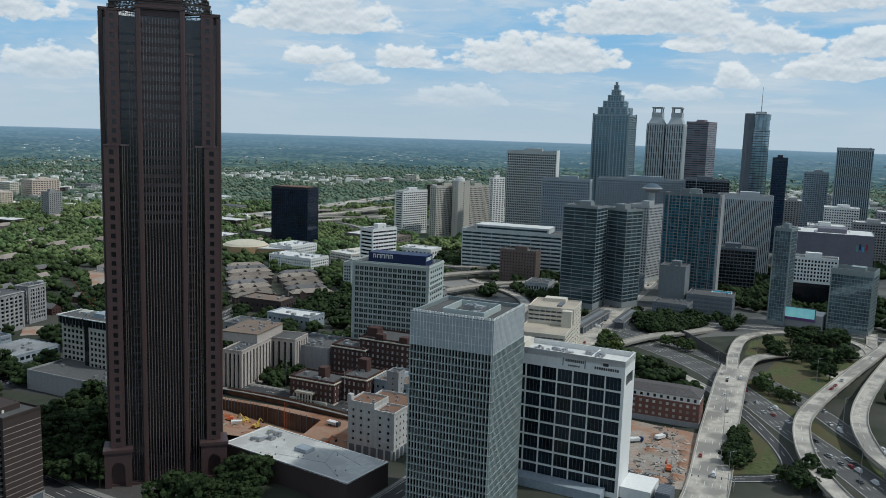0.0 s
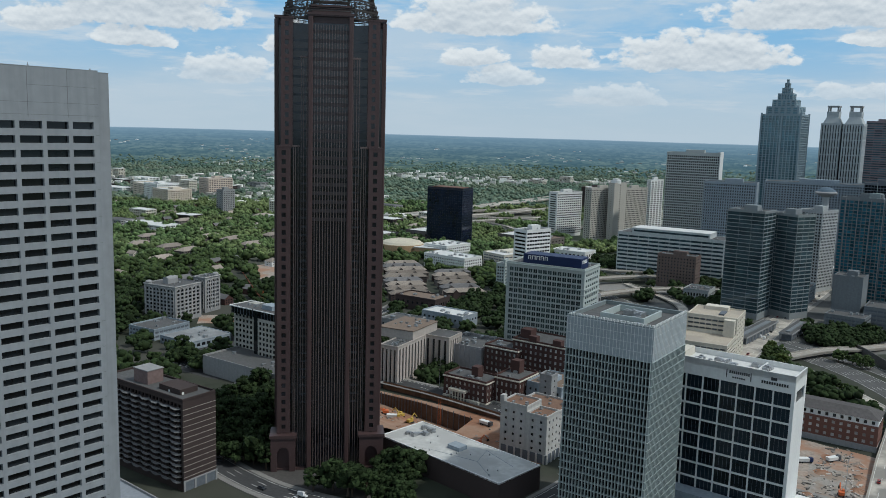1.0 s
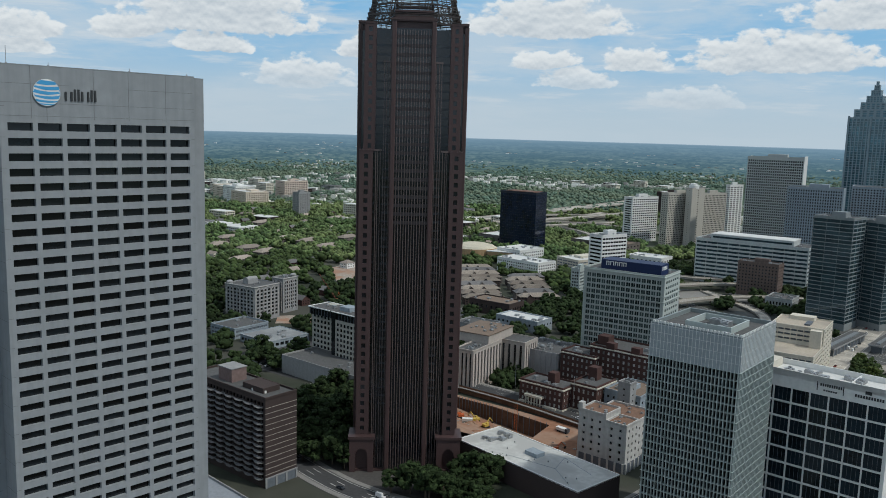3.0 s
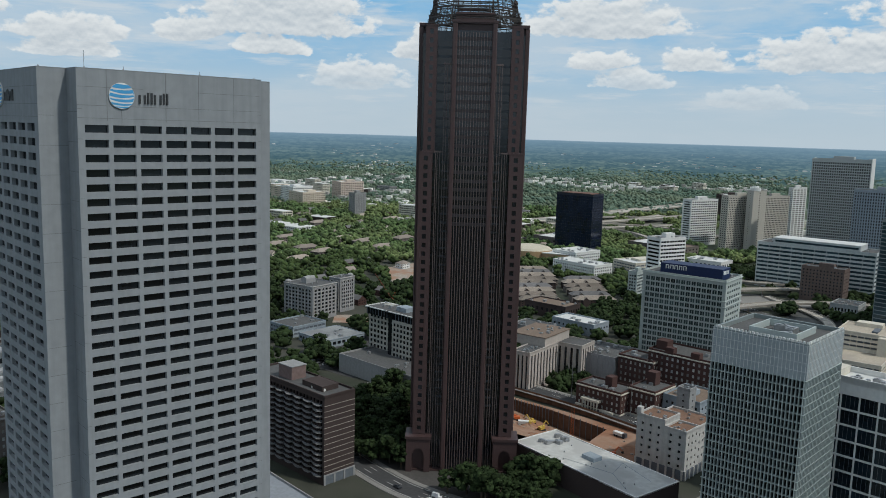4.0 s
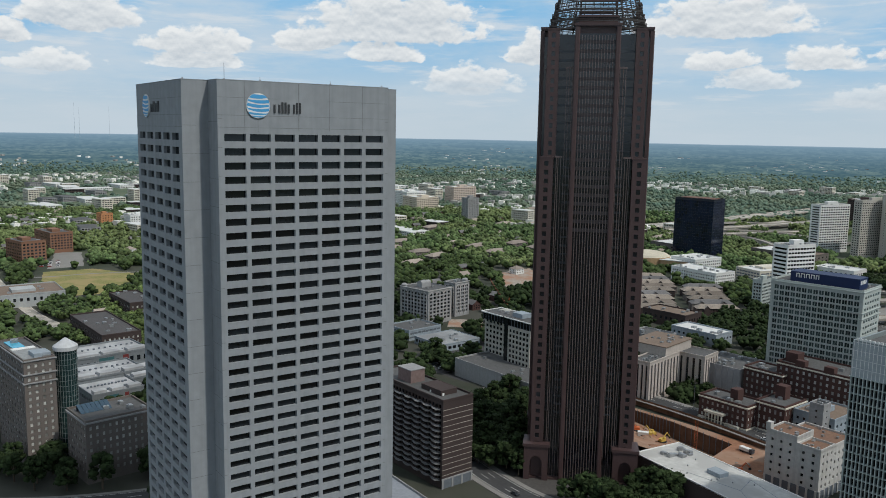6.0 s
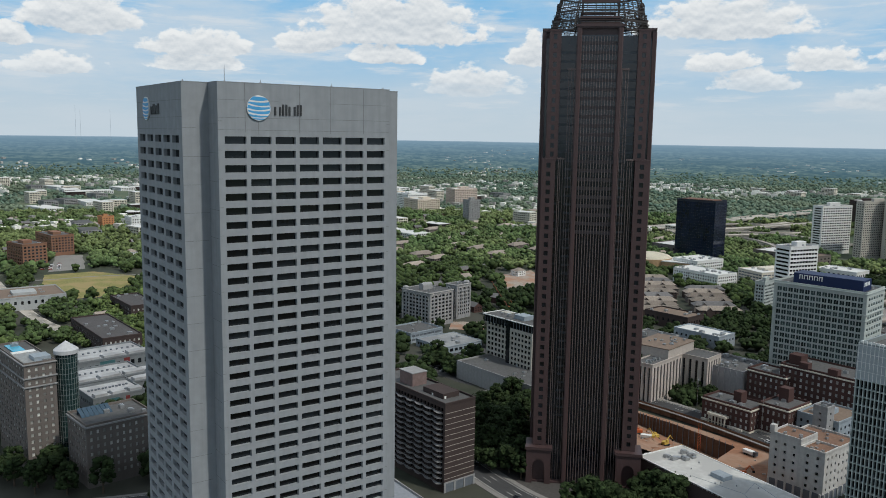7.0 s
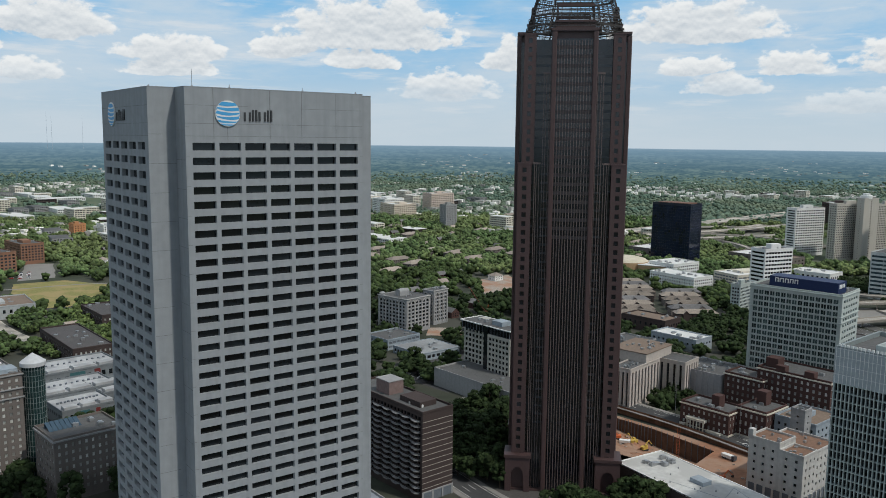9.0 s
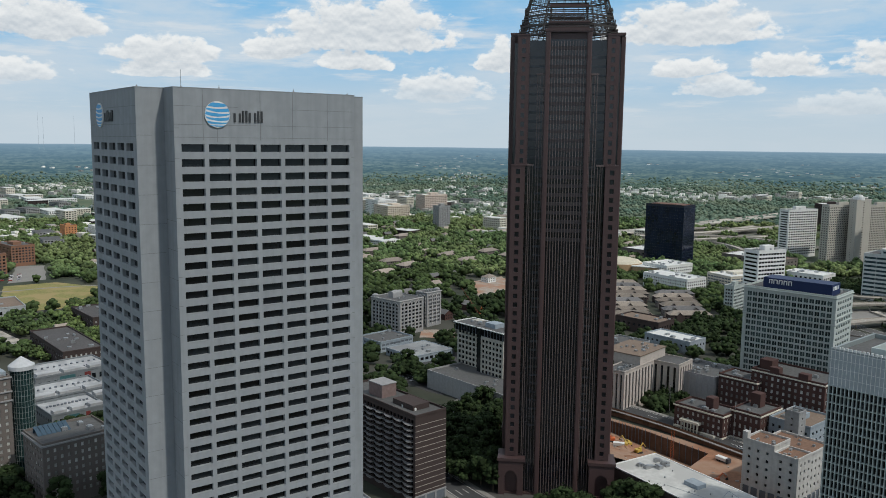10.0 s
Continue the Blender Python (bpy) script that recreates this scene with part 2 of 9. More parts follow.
# brighter leaf colour puts the sunlight into the park trees
SUNLIT_LEAF = mat("sunlit_park_leaves", (0.094, 0.129, 0.041), 0.8, vary=0.4, grain=0.5, bump=0.0, pieces=0.6, spec=0.2, stain=0.01, second=(0.056, 0.086, 0.030))
MIRROR_G = mat("mirror_glass", (0.057, 0.101, 0.12), 0.06, 0.4, vary=0.35, grain=0.09, bump=0.12, pieces=0.25, spec=0.9)
MIRROR_B = mat("teal_mirror_glass", (0.04, 0.138, 0.178), 0.06, 0.35, vary=0.4, grain=0.09, bump=0.12, pieces=0.3, spec=0.9)
# base colour raised and blotched to stand in for pale sky reflections
MIRROR_P = mat("pale_mirror_glass", (0.196, 0.282, 0.333), 0.06, 0.5, vary=0.45, grain=0.07, bump=0.15, pieces=0.3, spec=0.9)
SLATE = mat("slate_panel", (0.179, 0.196, 0.207), 0.8, vary=0.12, streak=0.2)
JOINT = mat("stained_joint", (0.165, 0.173, 0.18), 0.95, vary=0.2)
PLASTER = mat("light_plaster", (0.30, 0.30, 0.30), 0.9, vary=0.1, streak=0.25)
ASPHALT = mat("asphalt", (0.058, 0.058, 0.06), 0.95, vary=0.2, stain=0.08)
ROADC = mat("worn_concrete_road", (0.451, 0.413, 0.358), 0.95, vary=0.2, grain=0.25, stain=0.06, second=(0.25, 0.235, 0.21))
HWY = mat("highway_asphalt", (0.098, 0.097, 0.095), 0.95, vary=0.2, stain=0.05, grain=0.3)
PAVE = mat("pavement", (0.24, 0.23, 0.215), 0.95, vary=0.15)
CLAY = mat("red_clay", (0.27, 0.135, 0.08), 1.0, vary=0.22, grain=0.25, stain=0.05, bump=0.6, second=(0.31, 0.20, 0.14))
RUBBLE = mat("rubble", (0.33, 0.28, 0.235), 1.0, vary=0.25, grain=0.5, stain=0.05, bump=0.6, second=(0.33, 0.19, 0.125))
GRASS = mat("dry_grass", (0.213, 0.201, 0.067), 1.0, vary=0.25, grain=0.5, stain=0.04, second=(0.30, 0.235, 0.105))
# near leaf colour darkened to stand in for cloud shade
LEAF = mat("leaves", (0.028, 0.044, 0.017), 0.85, vary=0.35, grain=0.9, bump=0.0, pieces=0.5, spec=0.1)
LEAF3 = mat("fresh_green_leaves", (0.052, 0.078, 0.026), 0.8, vary=0.35, grain=0.9, bump=0.0, pieces=0.5, spec=0.15)
LEAF2 = mat("yellow_green_leaves", (0.075, 0.105, 0.024), 0.75, vary=0.35, grain=0.9, bump=0.0, pieces=0.45, spec=0.25)
# farther woodland colour brightened to stand in for sunlight
WOODS = mat("woodland", (0.0702, 0.1089, 0.0423), 0.85, vary=0.55, grain=0.06, stain=0.004, bump=0.0, pieces=0.55, spec=0.15, second=(0.120, 0.152, 0.060))
# bluish tint in the leaf colour stands in for haze over far woods
OUTER = mat("hazed_outer_woodland", (0.098, 0.148, 0.112), 0.9, vary=0.3, grain=0.03, stain=0.004, bump=0.0, pieces=0.4, spec=0.1, second=(0.142, 0.178, 0.124))
BARK = mat("bark", (0.10, 0.075, 0.055), 0.95, vary=0.25, grain=3.0)
GROUND = mat("city_ground", (0.034, 0.040, 0.026), 1.0, vary=0.35, grain=0.06, stain=0.012, second=(0.062, 0.062, 0.05))
# grass colour darkened for lawns lying in shade round the ramps
SHADE_GRASS = mat("shade_dark_grass", (0.072, 0.088, 0.030), 1.0, vary=0.35, grain=0.4, stain=0.05, second=(0.088, 0.075, 0.036))
BLUE = mat("blue_sign_panel", (0.009, 0.022, 0.08), 0.5, vary=0.08)
INK = mat("dark_lettering", (0.035, 0.037, 0.04), 0.5, vary=0.05)
SKYBLUE = mat("light_blue_paint", (0.07, 0.33, 0.62), 0.5, vary=0.05)
POOL = mat("pool_water", (0.05, 0.38, 0.55), 0.1, vary=0.1, spec=0.8)
TEAL = mat("teal_panel", (0.10, 0.30, 0.30), 0.6, vary=0.15)
PAINT_W = mat("road_paint", (0.62, 0.62, 0.58), 0.9, vary=0.15)
ORANGE = mat("orange_paint", (0.55, 0.13, 0.04), 0.5, vary=0.15)
YELLOW = mat("yellow_paint", (0.55, 0.38, 0.08), 0.5, vary=0.15)
RUBBER = mat("rubber", (0.02, 0.02, 0.02), 0.9)
CAR_W = mat("white_car_paint", (0.70, 0.70, 0.70), 0.3, pieces=0.1)
CAR_D = mat("dark_car_paint", (0.05, 0.055, 0.065), 0.3, pieces=0.5)
CAR_R = mat("red_car_paint", (0.30, 0.03, 0.025), 0.3)

# ---- shape helpers ----


class Shape:
    """Faces gathered in lists, turned into one mesh at the end."""

    def __init__(self):
        self.v, self.f = [], []

    def quad(self, a, b, c, d):
        i = len(self.v)
        self.v += [a, b, c, d]
        self.f.append((i, i + 1, i + 2, i + 3))
        return self

    def poly(self, pts):
        i = len(self.v)
        self.v += pts
        self.f.append(tuple(range(i, i + len(pts))))
        return self

    def box(self, x0, y0, z0, x1, y1, z1):
        i = len(self.v)
        self.v += [(x0, y0, z0), (x1, y0, z0), (x1, y1, z0), (x0, y1, z0), (x0, y0, z1), (x1, y0, z1), (x1, y1, z1), (x0, y1, z1)]
        self.f += [(i, i + 3, i + 2, i + 1), (i + 4, i + 5, i + 6, i + 7), (i, i + 1, i + 5, i + 4), (i + 1, i + 2, i + 6, i + 5), (i + 2, i + 3, i + 7, i + 6), (i + 3, i, i + 4, i + 7)]
        return self

    def prism(self, pts, z0, z1):
        n, i = len(pts), len(self.v)
        self.v += [(x, y, z0) for x, y in pts] + [(x, y, z1) for x, y in pts]
        self.f.append(tuple(range(i + n - 1, i - 1, -1)))
        self.f.append(tuple(range(i + n, i + 2 * n)))
        for k in range(n):
            j = (k + 1) % n
            self.f.append((i + k, i + j, i + n + j, i + n + k))
        return self

    def frustum(self, x0, y0, x1, y1, z0, z1, inset):
        i = len(self.v)
        d = inset
        self.v += [(x0, y0, z0), (x1, y0, z0), (x1, y1, z0), (x0, y1, z0), (x0 + d, y0 + d, z1), (x1 - d, y0 + d, z1), (x1 - d, y1 - d, z1), (x0 + d, y1 - d, z1)]
        self.f += [(i, i + 3, i + 2, i + 1), (i + 4, i + 5, i + 6, i + 7), (i, i + 1, i + 5, i + 4), (i + 1, i + 2, i + 6, i + 5), (i + 2, i + 3, i + 7, i + 6), (i + 3, i, i + 4, i + 7)]
        return self

    def rod(self, a, b, r, sides=5, r2=None):
        a, b = Vector(a), Vector(b)
        z = (b - a).normalized()
        x = z.orthogonal().normalized()
        y = z.cross(x)
        i, r2 = len(self.v), r if r2 is None else r2
        for p, q in ((a, r), (b, r2)):
            for k in range(sides):
                t = 2 * math.pi * k / sides
                self.v.append(tuple(p + (x * math.cos(t) + y * math.sin(t)) * q))
        for k in range(sides):
            j = (k + 1) % sides
            self.f.append((i + k, i + j, i + sides + j, i + sides + k))
        self.f.append(tuple(range(i + sides - 1, i - 1, -1)))
        self.f.append(tuple(range(i + sides, i + 2 * sides)))
        return self

    def data(self, name, material):
        me = bpy.data.meshes.new(name)
        me.from_pydata(self.v, [], self.f)
        me.materials.append(material)
        return me


def part(name, shape, material, parent, label=""):
    ob = new(name, shape if isinstance(shape, bpy.types.Mesh) else shape.data(name, material))
    ob.parent = parent
    if label:
        ob["label"] = label
    return ob


def thing(name, x, y, turn, label, category, group="", z=0.0):
    ob = new(name)
    ob.matrix_world = pose(x, y, z, 0, 0, turn)
    ob.empty_display_size = 2
    return tagged(ob, label, category, group)


def spot(parent, name, me, loc, turn=0.0):
    """A part that shares the mesh me, at loc in its parent, turned about z."""
    ob = new(name, me)
    ob.parent = parent
    ob.matrix_basis = pose(*loc, 0, 0, turn)
    return ob


def F(cols, rows, z0, z1, fw=0.6, fh=0.5, ml=1.0, mr=1.0, dep=0.4, keep=0):
    """A window grid: columns, rows, from z0 to z1, the window's share of its cell, side margins, depth of the reveal, windows kept as parts."""
    return dict(cols=cols, rows=rows, z0=z0, z1=z1, fw=fw, fh=fh, ml=ml, mr=mr, dep=dep, keep=keep)


def facade(wall, panes, o, u, n, width, h0, h1, g, backs=False):
    """One face of a building: the wall with openings and reveals goes to wall, the panes' places to panes.
    o: lower left corner seen from outside, u: along the face, n: outward."""
    ox, oy = o

    def P(s, z, d=0.0):
        return (ox + u[0] * s - n[0] * d, oy + u[1] * s - n[1] * d, z)

    if g is None:
        wall.quad(P(0, h0), P(width, h0), P(width, h1), P(0, h1))
        return
    cw, ch = (width - g["ml"] - g["mr"]) / g["cols"], (g["z1"] - g["z0"]) / g["rows"]
    ww, wh, d = cw * g["fw"], ch * g["fh"], g["dep"]
    if backs:
        wall.quad(P(0, h0), P(width, h0), P(width, h1), P(0, h1))
        for c in range(g["cols"]):
            s = g["ml"] + (c + 0.5) * cw
            for r in range(g["rows"]):
                panes.append((P(s, g["z0"] + (r + 0.5) * ch, -0.06), ww, wh, u, r))
        return
    if g["z0"] > h0:
        wall.quad(P(0, h0), P(width, h0), P(width, g["z0"]), P(0, g["z0"]))
    if h1 > g["z1"]:
        wall.quad(P(0, g["z1"]), P(width, g["z1"]), P(width, h1), P(0, h1))
    edges = [0.0]
    for c in range(g["cols"]):
        s = g["ml"] + (c + 0.5) * cw
        edges += [s - ww / 2, s + ww / 2]
    edges.append(width)
    for k in range(0, len(edges), 2):
        if edges[k + 1] - edges[k] > 0.001:
            wall.quad(P(edges[k], g["z0"]), P(edges[k + 1], g["z0"]), P(edges[k + 1], g["z1"]), P(edges[k], g["z1"]))
    for c in range(g["cols"]):
        s0, s1 = edges[2 * c + 1], edges[2 * c + 2]
        last = g["z0"]
        for r in range(g["rows"]):
            zc = g["z0"] + (r + 0.5) * ch
            a, b = zc - wh / 2, zc + wh / 2
            if a - last > 0.001:
                wall.quad(P(s0, last), P(s1, last), P(s1, a), P(s0, a))
            wall.quad(P(s0, a), P(s1, a), P(s1, a, d), P(s0, a, d))
            wall.quad(P(s0, b, d), P(s1, b, d), P(s1, b), P(s0, b))
            wall.quad(P(s0, a), P(s0, a, d), P(s0, b, d), P(s0, b))
            wall.quad(P(s1, a, d), P(s1, a), P(s1, b), P(s1, b, d))
            panes.append((P((s0 + s1) / 2, zc, d), ww, wh, u, r))
            last = b
        if g["z1"] - last > 0.001:
            wall.quad(P(s0, last), P(s1, last), P(s1, g["z1"]), P(s0, g["z1"]))


def glaze(parent, panes, glass, keep=0, name="window"):
    """Panes: the topmost `keep` as parts of their own with shared meshes, the rest joined."""
    panes = sorted(panes, key=lambda q: -q[0][2])
    shared, rest = {}, Shape()
    for i, (c, ww, wh, u, r) in enumerate(panes):
        if i < keep:
            key = (round(ww, 2), round(wh, 2))
            if key not in shared:
                shared[key] = Shape().box(-ww / 2, -0.02, -wh / 2, ww / 2, 0.1, wh / 2).data(name, glass)
            spot(parent, name, shared[key], c, math.degrees(math.atan2(u[1], u[0])))
        else:
            x, y = u[0] * ww / 2, u[1] * ww / 2
            rest.quad((c[0] - x, c[1] - y, c[2] - wh / 2), (c[0] + x, c[1] + y, c[2] - wh / 2), (c[0] + x, c[1] + y, c[2] + wh / 2), (c[0] - x, c[1] - y, c[2] + wh / 2))
    if rest.f:
        tagged(part(name + "_glazing", rest, glass, parent), kind="stuff")


def roof_slab(parent, x0, y0, x1, y1, h, wall, roof, up=1.1, thick=0.5):
    part("roof", Shape().box(x0 + thick, y0 + thick, h - 0.4, x1 - thick, y1 - thick, h - 0.02), roof, parent)
    if up:
        s = Shape()
        s.box(x0, y0, h - 0.5, x1, y0 + thick, h + up).box(x0, y1 - thick, h - 0.5, x1, y1, h + up)
        s.box(x0, y0 + thick, h - 0.5, x0 + thick, y1 - thick, h + up).box(x1 - thick, y0 + thick, h - 0.5, x1, y1 - thick, h + up)
        part("parapet", s, wall, parent)


def units(parent, x0, y0, x1, y1, h, count, rng, material=None, size=2.6):
    """Air handlers, ducts and vents standing on a roof."""
    for k in range(count):
        w, d, t = size * rng.uniform(0.6, 1.6), size * rng.uniform(0.5, 1.3), size * rng.uniform(0.35, 0.8)
        x, y = rng.uniform(x0 + 1.5, max(x0 + 1.6, x1 - w - 1.5)), rng.uniform(y0 + 1.5, max(y0 + 1.6, y1 - d - 1.5))
        s = Shape().box(x, y, h - 0.05, x + w, y + d, h + t)
        s.box(x + w * 0.15, y + d * 0.15, h + t, x + w * 0.6, y + d * 0.8, h + t * 1.2)
        part("roof_unit", s, material or METAL, parent)


def body(parent, x0, y0, x1, y1, h0, h1, wall, glass, left, right, keep=0, hidden=True, name="wall"):
    """Four faces of a block: left is the face x = x0, right the face y = y0; the two behind repeat them."""
    w, panes = Shape(), []
    facade(w, panes, (x0, y1), (0, -1), (-1, 0), y1 - y0, h0, h1, left)
    facade(w, panes, (x0, y0), (1, 0), (0, -1), x1 - x0, h0, h1, right)
    facade(w, panes, (x1, y0), (0, 1), (1, 0), y1 - y0, h0, h1, left, backs=True)
    facade(w, panes, (x1, y1), (-1, 0), (0, 1), x1 - x0, h0, h1, right, backs=True)
    part(name, w, wall, parent)
    glaze(parent, panes, glass, keep)


def tower(name, label, category, N, g, a, b, h, wall, glass, left, right, roof=ROOF_G, keep=0, up=1.1, extras=3, box_top=True, base=0.0, group=""):
    """A block whose corner nearest to the viewer stands at N; b metres run along direction g, a metres along g + 90."""
    rng = random.Random(name + str(N))
    t = thing(name, N[0], N[1], g, label, category, group)
    body(t, 0, 0, b, a, base, h, wall, glass, left, right, keep)
    roof_slab(t, 0, 0, b, a, h, wall, roof, up)
    if box_top:
        x0, y0 = b * rng.uniform(0.25, 0.4), a * rng.uniform(0.25, 0.4)
        s = Shape().box(x0, y0, h - 0.03, x0 + b * 0.35, y0 + a * 0.35, h + min(5, 0.08 * h + 1.5))
        part("penthouse", s, wall, t)
    units(t, 0, 0, b, a, h, extras, rng)
    return t


# ---- ground: one sheet that reaches the horizon ----


def land(x, y):
    """Height of the land: flat under the city, gently rolling beyond it."""
    r = math.hypot(x, y)
    if r < 1800:
        return 0.0
    roll = noise.noise((x * 0.0011, y * 0.0011, 3.1)) * 9 + noise.noise((x * 0.0035, y * 0.0035, 7.7)) * 4
    return roll * min(1.0, (r - 1800) / 900)


# the excavation: level rim, and a floor that slopes down to the foot of the retained street side
PIT_FAR = [(-152, 508), (-131, 500), (-109, 491.5), (-71, 471)]
PIT_NEAR = [(-156, 486), (-136, 462), (-108, 442), (-80, 437)]
PIT_DEEP = [5.0, 7.5, 10.0, 11.0]


def pit_point(u, v):
    """A point of the excavation floor: u along the street from 0 to 1, v from the near rim to the far wall."""
    k = min(2, int(u * 3))
    f = u * 3 - k
    mix = lambda a, b: tuple(p + (q - p) * f for p, q in zip(a, b))
    n, d = mix(PIT_NEAR[k], PIT_NEAR[k + 1]), mix(PIT_FAR[k], PIT_FAR[k + 1])
    deep = PIT_DEEP[k] + (PIT_DEEP[k + 1] - PIT_DEEP[k]) * f
    x, y = n[0] + (d[0] - n[0]) * v, n[1] + (d[1] - n[1]) * v
    rough = 0.9 * noise.noise((x * 0.12, y * 0.12, 1.0)) * min(1.0, 6 * v, 6 * (1 - v), 8 * u, 8 * (1 - u))
    return x, y, -deep * v ** 0.8 + rough


PIT_GRID = [pit_point(i / 60, j / 40) for i in range(61) for j in range(41)]


def dig(x, y):
    """Height of the bare earth at a place on or beside the excavation."""
    px, py, pz = min(PIT_GRID, key=lambda q: (q[0] - x) ** 2 + (q[1] - y) ** 2)
    return pz if math.hypot(px - x, py - y) < 2.0 else 0.0


def pierced(s, outer, hole, z):
    """Fill a flat outline, leaving a hole in it."""
    loops = [[Vector((x, y, z)) for x, y in outer], [Vector((x, y, z)) for x, y in hole]]
    base = len(s.v)
    s.v += [tuple(v) for q in loops for v in q]
    for a, b, c in geometry.tessellate_polygon(loops):
        p, q, t = (s.v[base + i] for i in (a, b, c))
        up = (q[0] - p[0]) * (t[1] - p[1]) - (q[1] - p[1]) * (t[0] - p[0])
        s.f.append((base + a, base + b, base + c) if up > 0 else (base + a, base + c, base + b))


def ground():
    rings = [0, 150, 300, 500, 700, 900, 1200, 1500, 1800] + [1800 + 100 * k for k in range(1, 30)] + [4795]
    steps = 200
    s = Shape()
    s.v.append((0, 0, 0))
    for r in rings[1:]:
        for k in range(steps):
            t = 2 * math.pi * k / steps
            x, y = r * math.cos(t), r * math.sin(t)
            s.v.append((x, y, land(x, y)))
    for k in range(steps):
        s.f.append((0, 1 + k, 1 + (k + 1) % steps))
    for i in range(len(rings) - 2):
        a, b = 1 + i * steps, 1 + (i + 1) * steps
        for k in range(steps):
            j = (k + 1) % steps
            if not (53 <= k < 62 and i in (1, 2)):
                s.f.append((a + k, b + k, b + j, a + j))
    on = lambda q, k: (q * math.cos(2 * math.pi * k / steps), q * math.sin(2 * math.pi * k / steps))
    outer = [on(300, k) for k in range(62, 52, -1)] + [on(500, 53)] + [on(700, k) for k in range(53, 63)] + [on(500, 62)]
    pierced(s, outer, PIT_FAR + PIT_NEAR[::-1], 0.0)
    m = GROUND
    n, l = m.node_tree.nodes, m.node_tree.links
    old = n["Principled BSDF"].inputs["Base Color"].links[0].from_socket
    tc, ln, nz = n.new("ShaderNodeTexCoord"), n.new("ShaderNodeVectorMath"), n.new("ShaderNodeTexNoise")
    ln.operation = "LENGTH"
    l.new(tc.outputs["Object"], ln.inputs[0])
    nz.inputs["Scale"].default_value, nz.inputs["Detail"].default_value = 0.012, 8
    l.new(tc.outputs["Object"], nz.inputs["Vector"])

    def mix(fac, a, b):
        x = n.new("ShaderNodeMix")
        x.data_type = "RGBA"
        for k, q in ((0, fac), (6, a), (7, b)):
            if isinstance(q, tuple):
                x.inputs[k].default_value = q
            else:
                l.new(q, x.inputs[k])
        return x.outputs[2]

    def rise(v, a, b):
        x = n.new("ShaderNodeMapRange")
        x.inputs[1].default_value, x.inputs[2].default_value = a, b
        l.new(v, x.inputs[0])
        return x.outputs[0]

    near_woods = mix(rise(nz.outputs[0], 0.35, 0.65), (0.070, 0.100, 0.058, 1), (0.118, 0.142, 0.086, 1))
    woods = near_woods
    l.new(mix(rise(ln.outputs["Value"], 1000, 1700), old, woods), n["Principled BSDF"].inputs["Base Color"])
    tagged(part("ground", s, GROUND, None), "wooded city ground that rolls away to the horizon", "ground", kind="structure")


ground()


RINGS = [(3000, 0.0), (3300, 5.0), (3700, 26.0), (4100, 62.0), (4450, 98.0), (4790, 131.5)]


def rise(x, y):
    """Height of the land, with the climbing far plain."""
    d = math.hypot(x, y)
    if d < 3000:
        return land(x, y)
    return max(land(x, y), float(np.interp(d, [q[0] for q in RINGS], [q[1] for q in RINGS])))


